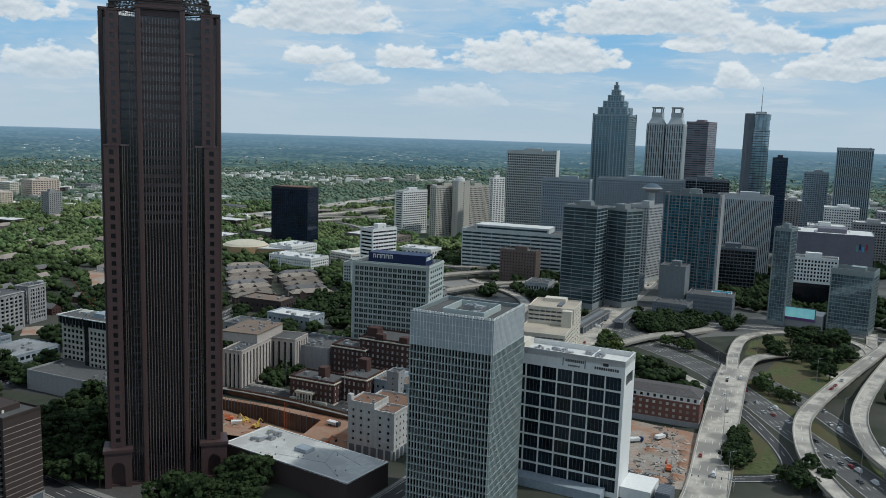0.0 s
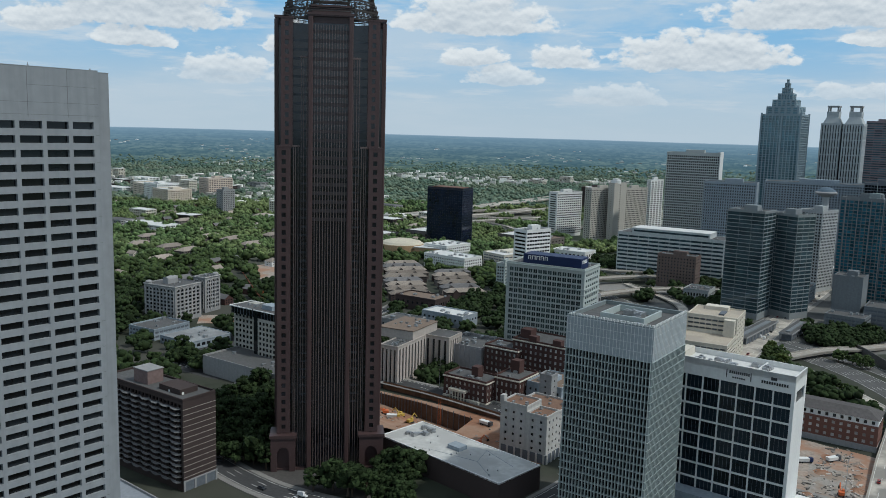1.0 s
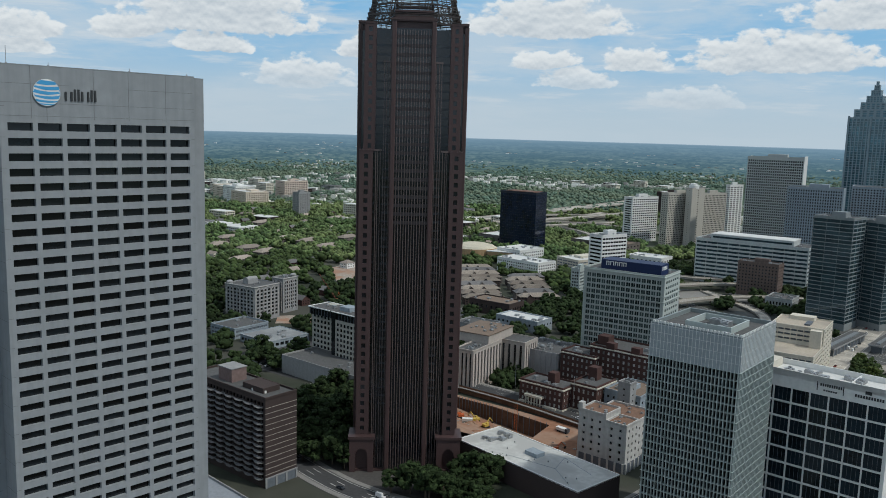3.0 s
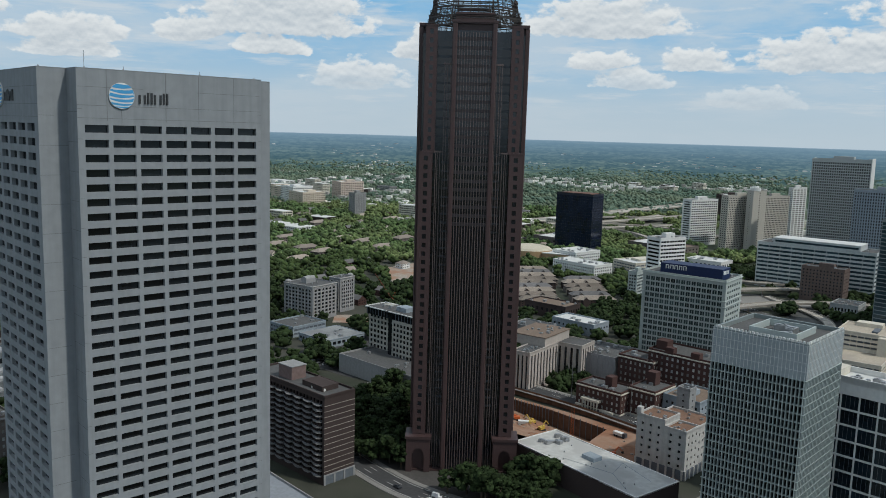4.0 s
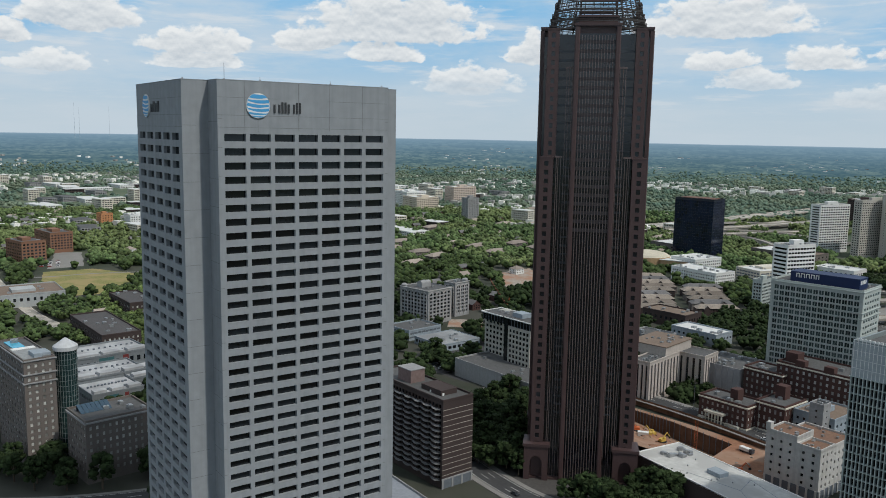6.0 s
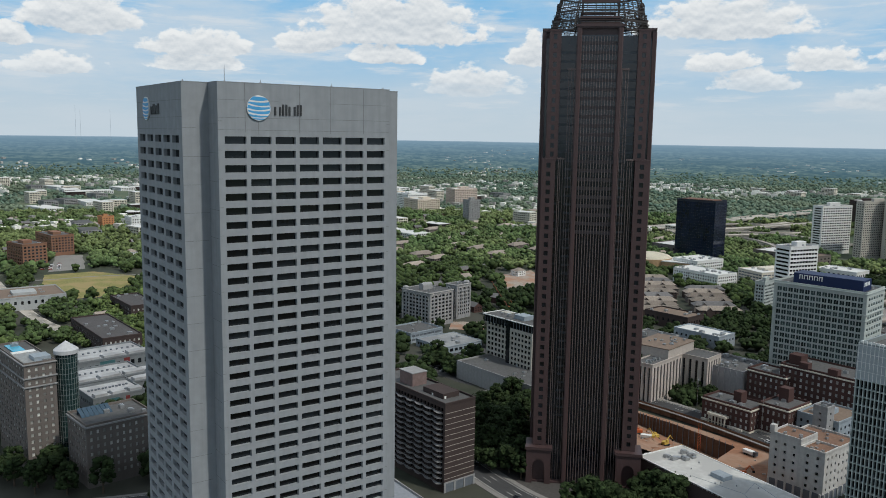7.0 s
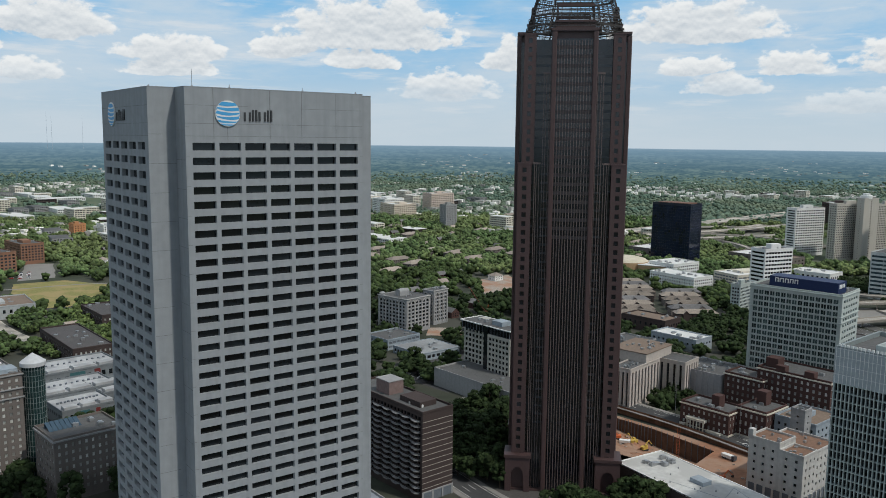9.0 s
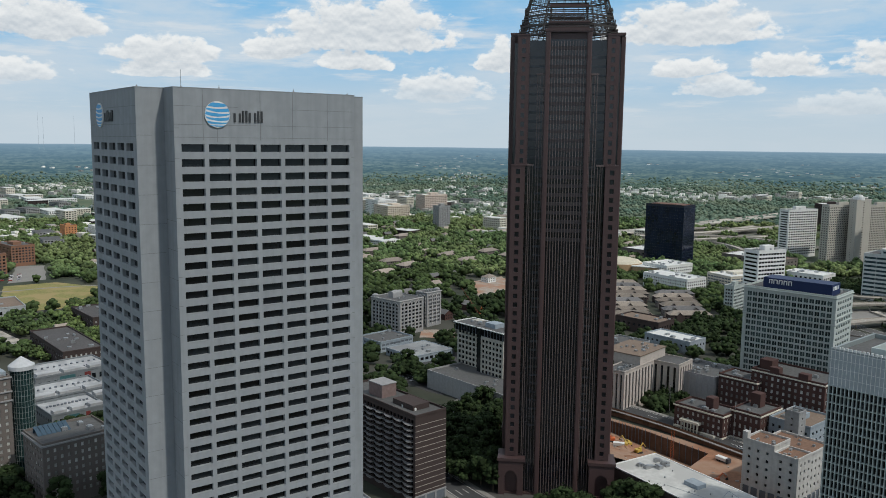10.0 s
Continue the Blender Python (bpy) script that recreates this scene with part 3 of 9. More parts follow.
def distance():
    """The far plain: a glowing sheet of land with painted haze that climbs slowly to meet the camera's horizon, far
    behind all else.
    """
    s, n = Shape(), 240
    rings = RINGS
    for i, (r, z) in enumerate(rings):
        for k in range(n):
            a = 2 * math.pi * k / n
            x, y = r * math.cos(a), r * math.sin(a)
            rough = (2.0 + 5.0 * (0 < i < 5)) * noise.noise((x * 0.0012, y * 0.0012, 2.2)) + 1.0 * noise.noise((x * 0.006, y * 0.006, 5.2))
            s.v.append((x, y, -12.0 if i == 0 else z + rough))
    for i in range(len(rings) - 1):
        for k in range(n):
            j = (k + 1) % n
            s.f.append((i * n + k, (i + 1) * n + k, (i + 1) * n + j, i * n + j))
    m = bpy.data.materials.new("hazy_distance")
    m.use_nodes = True
    nd, l = m.node_tree.nodes, m.node_tree.links
    nd.clear()
    out, em, tc = nd.new("ShaderNodeOutputMaterial"), nd.new("ShaderNodeEmission"), nd.new("ShaderNodeTexCoord")
    flat, ln = nd.new("ShaderNodeVectorMath"), nd.new("ShaderNodeVectorMath")
    flat.operation, ln.operation = "MULTIPLY", "LENGTH"
    l.new(tc.outputs["Object"], flat.inputs[0])
    flat.inputs[1].default_value = (1, 1, 0)
    l.new(flat.outputs[0], ln.inputs[0])

    # round-and-outward coordinates, so that woods and fields lie in flat bands round the city
    sep, turn, polar = nd.new("ShaderNodeSeparateXYZ"), nd.new("ShaderNodeMath"), nd.new("ShaderNodeCombineXYZ")
    l.new(tc.outputs["Object"], sep.inputs[0])
    turn.operation = "ARCTAN2"
    l.new(sep.outputs[0], turn.inputs[0])
    l.new(sep.outputs[1], turn.inputs[1])
    l.new(turn.outputs[0], polar.inputs[0])
    l.new(ln.outputs["Value"], polar.inputs[1])

    def tex(wide, deep, seed, detail, rough=0.6):
        """Noise whose clumps are so many metres wide round the city and so many deep."""
        t, q = nd.new("ShaderNodeTexNoise"), nd.new("ShaderNodeVectorMath")
        t.inputs["Scale"].default_value, t.inputs["Detail"].default_value, t.inputs["Roughness"].default_value = 1.0, detail, rough
        q.operation = "MULTIPLY_ADD"
        l.new(polar.outputs[0], q.inputs[0])
        q.inputs[1].default_value, q.inputs[2].default_value = (3800 / wide, 1 / deep, 0), (0, 0, seed)
        l.new(q.outputs[0], t.inputs["Vector"])
        return t.outputs[0]

    def span(v, a, b, lo=0.0, hi=1.0):
        x = nd.new("ShaderNodeMapRange")
        for i, q in enumerate((a, b, lo, hi)):
            x.inputs[i + 1].default_value = q
        l.new(v, x.inputs[0])
        return x.outputs[0]

    def mix(fac, a, b):
        x = nd.new("ShaderNodeMix")
        x.data_type = "RGBA"
        for i, q in ((0, fac), (6, a), (7, b)):
            if isinstance(q, tuple):
                x.inputs[i].default_value = q
            else:
                l.new(q, x.inputs[i])
        return x.outputs[2]

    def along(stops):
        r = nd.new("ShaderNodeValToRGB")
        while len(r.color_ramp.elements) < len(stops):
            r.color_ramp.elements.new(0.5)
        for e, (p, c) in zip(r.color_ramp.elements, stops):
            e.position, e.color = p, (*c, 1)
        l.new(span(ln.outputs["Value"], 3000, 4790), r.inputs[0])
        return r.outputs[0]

    # shaded woods and sunlit woods as glowing colours, both painted paler into haze
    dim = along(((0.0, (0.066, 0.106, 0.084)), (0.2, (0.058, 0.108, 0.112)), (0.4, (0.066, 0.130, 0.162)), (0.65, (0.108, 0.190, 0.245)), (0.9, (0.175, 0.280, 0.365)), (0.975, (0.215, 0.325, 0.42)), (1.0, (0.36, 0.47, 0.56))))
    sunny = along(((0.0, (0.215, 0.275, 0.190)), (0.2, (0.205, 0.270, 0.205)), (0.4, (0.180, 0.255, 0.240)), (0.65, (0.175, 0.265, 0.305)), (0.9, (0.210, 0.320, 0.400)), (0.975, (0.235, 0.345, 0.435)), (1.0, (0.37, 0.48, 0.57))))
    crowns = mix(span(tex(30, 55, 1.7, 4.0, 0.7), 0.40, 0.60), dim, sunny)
    # broad darker bands painted in as cloud shade on the plain
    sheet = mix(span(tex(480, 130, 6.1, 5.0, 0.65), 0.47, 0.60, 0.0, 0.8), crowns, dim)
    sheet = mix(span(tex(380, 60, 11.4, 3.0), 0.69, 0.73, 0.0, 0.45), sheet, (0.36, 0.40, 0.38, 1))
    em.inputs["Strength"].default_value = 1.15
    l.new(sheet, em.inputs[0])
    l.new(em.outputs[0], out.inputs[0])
    # mast steel paled in its colour as if seen through haze
    haze_steel = mat("hazed_mast_steel", (0.42, 0.47, 0.51), 0.7, vary=0.05)
    for x, y, h in ((-3519, 2827, 284), (-3505, 2844, 262), (-3416, 2950, 268)):
        mast = thing("radio_mast", x, y, 0, "very thin distant radio mast above the woods", "radio mast", "radio masts")
        part("mast", Shape().rod((0, 0, -5), (0, 0, h), 0.9, 4, 0.35), haze_steel, mast)
    tagged(part("backdrop", s, m, None), "glowing backdrop sheet painted as a hazy blue plain of far woods", "backdrop", kind="structure")


distance()
FOOT = []          # footprints of what stands on the ground: corner, direction, lengths


def block(name, label, category, N, g, a, b, h, wall, glass, left, right, **k):
    FOOT.append((N[0], N[1], g, a, b))
    return tower(name, label, category, N, g, a, b, h, wall, glass, left, right, **k)


# ---- rose granite skyscraper with notched corners and an open steel crown ----


def skyscraper():
    t = thing("granite_skyscraper", -139.5, 403.5, 18.5, "very tall dark rose granite skyscraper with an open steel lattice crown", "skyscraper")
    FOOT.append((-141.5 + 8, 409.5 - 46, 23, 1, 1))
    FOOT.append((-155, 365, 23, 62, 62))
    t.scale = (0.875, 0.875, 1.0)
    glass = mat("smoked_glass", (0.015, 0.016, 0.021), 0.12, vary=0.35, grain=0.12, bump=0.0, spec=0.6)
    # dark glass core and its setbacks
    part("core", Shape().box(-24, -24, 0, 24, 24, 219.0), glass, t, "black glass core")
    part("core_arm", Shape().box(-29.4, -11, 0, 29.4, 11, 219.0).box(-11, -29.4, 0, 11, 29.4, 218.9), glass, t, "black glass bays")
    floor_h = 4.2
    s = Shape()
    for k in range(30, 52):
        zz = k * floor_h
        for (x0, y0, x1, y1) in ((-10.8, -29.52, 10.8, -29.4), (-10.8, 29.4, 10.8, 29.52), (-29.52, -10.8, -29.4, 10.8), (29.4, -10.8, 29.52, 10.8)):
            s.box(x0, y0, zz, x1, y1, zz + 1.7)
    tagged(part("spandrel_glazing", s, mat("bronze_spandrel", (0.050, 0.041, 0.045), 0.4, vary=0.2), t), kind="stuff")
    s = Shape()
    for k in range(8, 51):
        zz = k * floor_h + 0.6
        s.box(-24.1, -24.1, zz, 24.1, 24.1, zz + 1.25)
        if k < 48:
            s.box(-16.3, -26.7, zz, 16.3, 26.7, zz + 1.1).box(-26.7, -16.3, zz, 26.7, 16.3, zz + 1.1)
    tagged(part("recess_glazing", s, mat("blue_grey_spandrel", (0.050, 0.056, 0.066), 0.25, vary=0.25), t), kind="stuff")
    pier = Shape().prism([(-1.35, 1.2), (-1.35, -0.6), (-0.8, -1.1), (0.8, -1.1), (1.35, -0.6), (1.35, 1.2)], 0, 221.9).data("pier", ROSE)
    slim = {}

    def rib(h):
        if h not in slim:
            slim[h] = Shape().box(-0.18, -0.45, 0, 0.18, 0.5, h).data("rib", ROSE_RIB)
        return slim[h]

    for k in range(4):
        q = Matrix.Rotation(k * math.pi / 2, 3, "Z")

        def at(x, y, z=0.0):
            v = q @ Vector((x, y, z))
            return tuple(v)

        for x in (-10.7, 10.7):
            spot(t, "pier", pier, at(x, -29.9), 90 * k)
        for i in range(12):
            spot(t, "rib", rib(218.2), at(-8.25 + i * 1.5, -29.6), 90 * k)
        # flanking bays: the inner rises to 206 m, the outer stops at the shoulder
        for side in (-1, 1):
            for x, h in ((12.6, 204), (14.3, 204), (15.6, 204), (17.2, 162), (18.6, 162), (19.6, 162)):
                spot(t, "rib", rib(h), at(side * x, -26.9), 90 * k)
    part("flank", Shape().box(-16.2, -26.6, 0, 16.2, 26.6, 203).box(-26.6, -16.2, 0, 26.6, 16.2, 202.9), glass, t, "black glass flanking bays")
    part("flank_low", Shape().box(-20.2, -26.2, 0, 20.2, 26.2, 161.2).box(-26.2, -20.2, 0, 26.2, 20.2, 161.1), glass, t, "black glass flanking bays")
    for s1 in (-1, 1):
        for x0, x1, z in ((11.8, 16.4, 203), (16.4, 20.4, 161.2)):
            for k in range(4):
                q = Matrix.Rotation(k * math.pi / 2, 3, "Z")
                a, b = q @ Vector((s1 * x0, -27.6, 0)), q @ Vector((s1 * x1, -26.0, 0))
                part("cap", Shape().box(min(a.x, b.x), min(a.y, b.y), z, max(a.x, b.x), max(a.y, b.y), z + 0.8), ROSE_RIB, t)
    # corner towers with one square window a storey
    for kx in (-1, 1):
        for ky in (-1, 1):
            w, panes = Shape(), []
            for x0, x1, z0, z1, rows in ((21.2, 28.6, 0, 161, 34), (20.2, 26.5, 161, 221.0, 14)):
                xa, xb = sorted((kx * x0, kx * x1))
                ya, yb = sorted((ky * x0, ky * x1))
                g = F(1, rows, z0 + (16 if z0 == 0 else 0.5), z1 - 0.5, 0.31, 0.55, 0, 0, 0.7)
                facade(w, panes, (xa, ya), (1, 0), (0, -1), xb - xa, z0, z1, g if ky < 0 else None)
                facade(w, panes, (xb, yb), (-1, 0), (0, 1), xb - xa, z0, z1, g if ky > 0 else None)
                facade(w, panes, (xa, yb), (0, -1), (-1, 0), yb - ya, z0, z1, g if kx < 0 else None)
                facade(w, panes, (xb, ya), (0, 1), (1, 0), yb - ya, z0, z1, g if kx > 0 else None)
                w.poly([(xa, ya, z1), (xb, ya, z1), (xb, yb, z1), (xa, yb, z1)])
                s = Shape().box(xa - 0.2, ya - 0.2, z1, xb + 0.2, yb + 0.2, z1 + 0.7)
                part("cornice", s, ROSE, t)
            part("corner_tower", w, ROSE, t)
            glaze(t, panes, glass, 100 if ky < 0 else 0)
            # base porch with a round arch towards the front
            cx, cy = kx * 25, ky * 25
            s = Shape()
            for dx in (-1, 1):
                for dy in (-1, 1):
                    s.box(cx + dx * 5.2 - 1.7, cy + dy * 5.2 - 1.7, 0, cx + dx * 5.2 + 1.7, cy + dy * 5.2 + 1.7, 13)
            s.box(cx - 6.9, cy - 6.9, 13, cx + 6.9, cy + 6.9, 17.5)
            s.box(cx - 7.6, cy - 7.6, 17.5, cx + 7.6, cy + 7.6, 18.9)
            for dx, dy, ax in ((0, -6.6, 0), (0, 6.6, 0), (-6.6, 0, 1), (6.6, 0, 1)):
                for m in range(8):
                    u0, u1 = math.pi * m / 8, math.pi * (m + 1) / 8
                    p0, p1 = 3.5 * math.cos(u0), 3.5 * math.cos(u1)
                    zz = 9.0 + 3.5 * min(math.sin(u0), math.sin(u1)) + 0.3
                    lo, hi = min(p0, p1), max(p0, p1)
                    if ax == 0:
                        s.box(cx + lo, cy + dy - 0.3, zz, cx + hi, cy + dy + 0.3, 13)
                    else:
                        s.box(cx + dx - 0.3, cy + lo, zz, cx + dx + 0.3, cy + hi, 13)
            part("porch", s, ROSE, t, "rose granite arched entrance porch")
    # stepped steel crown
    tiers = [(26.2, 221.8), (24.9, 226.2), (23.5, 231.0), (20.6, 240.0), (17.4, 249.0), (13.6, 257.5), (9.4, 266.5), (5.4, 275.5), (2.0, 285.0)]
    CROWN = mat("crown_steel", (0.07, 0.062, 0.058), 0.6, 0.3, vary=0.2)

    def ring(r, z):
        c = 0.52 * r
        return [(-c, -r, z), (c, -r, z), (r, -c, z), (r, c, z), (c, r, z), (-c, r, z), (-r, c, z), (-r, -c, z)]

    for i, (r, z) in enumerate(tiers):
        pts = ring(r, z)
        s = Shape()
        for k in range(8):
            a, b = pts[k], pts[(k + 1) % 8]
            s.rod(a, b, 0.55, 4)
            s.rod((a[0], a[1], a[2] + 1.6), (b[0], b[1], b[2] + 1.6), 0.2, 4)
            s.rod((a[0], a[1], a[2] + 3.2), (b[0], b[1], b[2] + 3.2), 0.2, 4)
            s.rod(a, (a[0], a[1], a[2] + 3.2), 0.22, 4)
        part("crown_ring", s, CROWN, t)
        if i + 1 < len(tiers):
            nxt = ring(*tiers[i + 1])
            s = Shape()
            for k in range(8):
                a, b, c, d = (Vector(v) for v in (pts[k], pts[(k + 1) % 8], nxt[k], nxt[(k + 1) % 8]))
                s.rod(a, c, 0.4, 4)
                m = 4 if k % 2 == 0 else 3
                for j in range(1, m + 1):
                    f = j / (m + 1)
                    s.rod(a.lerp(b, f), c.lerp(d, f), 0.2, 4)
                for f in (0.11, 0.22, 0.33, 0.44, 0.55, 0.66, 0.77, 0.88):
                    s.rod(a.lerp(c, f), b.lerp(d, f), 0.15, 3)
            part("crown_lattice", s, CROWN, t, "open steel lattice panels")
    for k, (x0, y0, x1, y1) in enumerate(((-12.2, -30.6, 12.2, -25), (-12.2, 25, 12.2, 30.6), (-30.6, -12.2, -25, 12.2), (25, -12.2, 30.6, 12.2))):
        part("cornice", Shape().box(x0, y0, 222.0, x1, y1, 222.6).box(x0 - 0.3, y0 - 0.3, 222.6, x1 + 0.3, y1 + 0.3, 223.7).box(x0 + 1.6, y0 + 1.7, 218.6, x1 - 1.6, y1 - 1.7, 222.0), ROSE, t, "granite cornice over a central bay")
    for k in range(4):
        ob = part("crown_stage", Shape().box(-10.4, -25.6, 225.7, 10.4, -23, 227.2).box(-10.8, -26.0, 229.0, 10.8, -22.8, 229.8).box(-10.6, -25.8, 227.6, 10.6, -25.5, 227.8).box(-10.6, -25.8, 228.3, 10.6, -25.5, 228.5).box(-10.2, -23.4, 236.2, 10.2, -21.4, 237.6).box(-10, -22.9, 229.7, -9, -21.9, 236.3).box(9, -22.9, 229.7, 10, -21.9, 236.3), ROSE, t, "stepped granite stage below the crown")
        ob.matrix_basis = pose(0, 0, 0.02 * k - 2.2, 0, 0, 90 * k)
    part("crown_core", Shape().prism([(p[0], p[1]) for p in ring(12, 0)], 216, 229), DARKC, t)
    # small street-level plinth
    part("plinth", Shape().box(-30, -30, 0, 30, 30, 1.0), ROSE, t)
    return t


skyscraper()

# ---- pale concrete office tower with notched corners and a blue striped disc ----


def concrete_tower():
    e1 = Vector((math.cos(radians(62.0)), math.sin(radians(62.0))))
    o = Vector((-185.3, 186.7)) - e1 * 2.0
    t = thing("concrete_office_tower", o.x, o.y, 62.0, "tall pale concrete office tower with deep-set dark windows", "office tower")
    FOOT.append((o.x, o.y, 62.0, 65, 71))
    FOOT.append((o.x - 12, o.y - 5, 62.0, 60, 71))
    pitch, rows, top = 4.25, 38, 171.7
    z0 = top - rows * pitch
    front = F(7, rows, z0, top, 0.835, 0.52, 1.34, 1.15, 1.15)
    side = F(5, rows, z0, top, 0.74, 0.52, 1.6, 2.2, 1.15)
    H = 186.5
    w, panes = Shape(), []
    L, D, n = 58.4, 65.0, 8.0
    facade(w, panes, (0, 0), (1, 0), (0, -1), L, 0, H, front)
    facade(w, panes, (L, D), (-1, 0), (0, 1), L, 0, H, front, backs=True)
    facade(w, panes, (-n, D - n), (0, -1), (-1, 0), D - 2 * n, 0, H, side)
    facade(w, panes, (L + n, n), (0, 1), (1, 0), D - 2 * n, 0, H, side, backs=True)
    for a, b in (((0, n), (0, 0)), ((-n, n), (0, n)), ((0, D), (0, D - n)), ((0, D - n), (-n, D - n)), ((L, 0), (L, n)), ((L, n), (L + n, n)), ((L, D - n), (L, D)), ((L + n, D - n), (L, D - n))):
        w.quad((*a, 0), (*b, 0), (*b, H), (*a, H))
    part("wall", w, CONCRETE, t)
    glaze(t, panes, GLASS, 300)
    part("roof", Shape().box(0.6, 0.6, H - 1.4, L - 0.6, D - 0.6, H - 1.0).box(-n + 0.6, n + 0.6, H - 1.5, L + n - 0.6, D - n - 0.6, H - 1.1), ROOF_G, t)
    outline = [(0, 0), (L, 0), (L, n), (L + n, n), (L + n, D - n), (L, D - n), (L, D), (0, D), (0, D - n), (-n, D - n), (-n, n), (0, n)]
    s = Shape()
    for i, (x0, y0) in enumerate(outline):
        x1, y1 = outline[(i + 1) % 12]
        s.box(min(x0, x1) - 0.05 if x0 != x1 else x0 - 0.06, min(y0, y1) - 0.05 if y0 != y1 else y0 - 0.06, H - 0.1, max(x0, x1) + 0.05 if x0 != x1 else x0 + 0.06, max(y0, y1) + 0.05 if y0 != y1 else y0 + 0.06, H + 0.12)
    part("coping", s, CONCRETE, t)
    # thin panel joints on the blank crown and the notched corner
    rng = random.Random(17)
    for x in (8.4, 12.6, 26.0, 36.6, 48.6):
        part("panel_joint", Shape().box(x - 0.07, -0.03, top + 0.2 if x != 12.6 else top - 0.4, x + 0.07, 0.02, H - 0.2 if x != 12.6 else 175.2), JOINT, t)
    for z, x0, x1 in ((181.4, 0, 19), (181.2, 36, 57.8), (176.2, 0, 58.2), (172.6, 0, 58.2)):
        part("panel_joint", Shape().box(x0, -0.03, z - 0.05, x1, 0.02, z + 0.05), JOINT, t)
    for z in (181.3, 176.2, 172.6):
        part("panel_joint", Shape().box(-n - 0.03, n, z - 0.05, -n + 0.02, D - n, z + 0.05), JOINT, t)
    for k in range(19):
        z = 20 + k * 8.5
        part("panel_joint", Shape().box(-n, n - 0.03, z, rng.uniform(-4, 0), n + 0.02, z + 0.11), JOINT, t)
        part("panel_joint", Shape().box(-0.03, 0, z + 1.2, 0.02, n, z + 1.3), JOINT, t)
        part("panel_joint", Shape().box(0, -0.03, z + 2.1, 1.3, 0.02, z + 2.2).box(L - 1.1, -0.03, z + 2.1, L, 0.02, z + 2.2), JOINT, t)
    # disc emblem: white disc with blue bands, and dark bars for the lettering, on two faces
    def emblem(cx, cz, r, put):
        disc = [(r * math.cos(2 * math.pi * k / 40), r * math.sin(2 * math.pi * k / 40)) for k in range(40)]
        s = Shape()
        s.v = [put(cx + p, cz + q, 0.05) for p, q in disc] + [put(cx + p, cz + q, 0.4) for p, q in disc]
        s.f = [tuple(range(40, 80))] + [(k, (k + 1) % 40, 40 + (k + 1) % 40, 40 + k) for k in range(40)]
        sign = part("disc_emblem", s, WHITE, t, "round white emblem with wavy light blue bands")
        for j, (q0, q1, bow) in enumerate(((0.60, 0.93, 0.10), (0.24, 0.50, 0.12), (-0.10, 0.15, 0.13), (-0.42, -0.20, 0.13), (-0.70, -0.54, 0.10), (-0.90, -0.80, 0.06))):
            s, up, lo = Shape(), [], []
            for m in range(17):
                p = -1 + m / 8
                edge = math.sqrt(max(0.0, 1 - p * p))
                shift = bow * (p * p - 0.5) - 0.04 * p
                thick = (1 - 0.55 * max(0, -p)) if j % 2 else (1 - 0.55 * max(0, p))
                mid, half = (q0 + q1) / 2 + shift, (q1 - q0) / 2 * thick
                up.append((p, max(-edge, min(edge, mid + half))))
                lo.append((p, max(-edge, min(edge, mid - half))))
            for m in range(16):
                s.quad(put(cx + lo[m][0] * r, cz + lo[m][1] * r, 0.46), put(cx + lo[m + 1][0] * r, cz + lo[m + 1][1] * r, 0.46), put(cx + up[m + 1][0] * r, cz + up[m + 1][1] * r, 0.46), put(cx + up[m][0] * r, cz + up[m][1] * r, 0.46))
            part("band", s, SKYBLUE, sign)
        # four dark letter-sized pairs of plain upright bars
        x = cx + r * 1.35
        for wd, tall in ((0.62, 0.74), (0.46, 0.96), (0.66, 0.80), (0.46, 0.96)):
            ww, hh, th = wd * r * 0.93, tall * r * 0.93, 0.075 * r
            z0 = cz - 0.55 * r
            s = Shape()

            def bar(x0, z0_, x1, z1_):
                a, b = put(x0, z0_, 0.05), put(x1, z1_, 0.3)
                s.box(min(a[0], b[0]), min(a[1], b[1]), min(a[2], b[2]), max(a[0], b[0]), max(a[1], b[1]), max(a[2], b[2]))

            bar(x, z0, x + 2 * th, z0 + hh)
            bar(x + ww - 2 * th, z0, x + ww, z0 + hh)
            part("lettering", s, INK, t)
            x += ww + 0.12 * r

    emblem(12.6, 179.2, 3.75, lambda p, q, d: (p, -d, q))
    emblem(-14.5, 179.2, 3.75, lambda p, q, d: (-n - d, -p + 30, q))
    # masts and window-washing davits on the roof edge
    for x, y, hh in ((3, 2, 5.0), (14, 1.5, 1.2), (-7, 9.5, 0.7), (38, 2, 1.2), (57, 2, 0.8)):
        part("mast", Shape().box(x - 0.2, y - 0.2, H - 1.05, x + 0.2, y + 0.2, H + 0.5).rod((x, y, H), (x, y, H + hh), 0.08, 5), METAL, t)
    part("podium", Shape().box(-30, -26, 0, 112, 92, 7.9), mat("grey_deck", (0.26, 0.28, 0.31), 0.9, vary=0.1, stain=0.04), t, "pale grey parking deck round the tower")
    part("deck_edge", Shape().box(111.6, -26, 7.9, 112.1, 92, 9.0), PLASTER, t)
    return t


concrete_tower()

# ---- towers in front ----


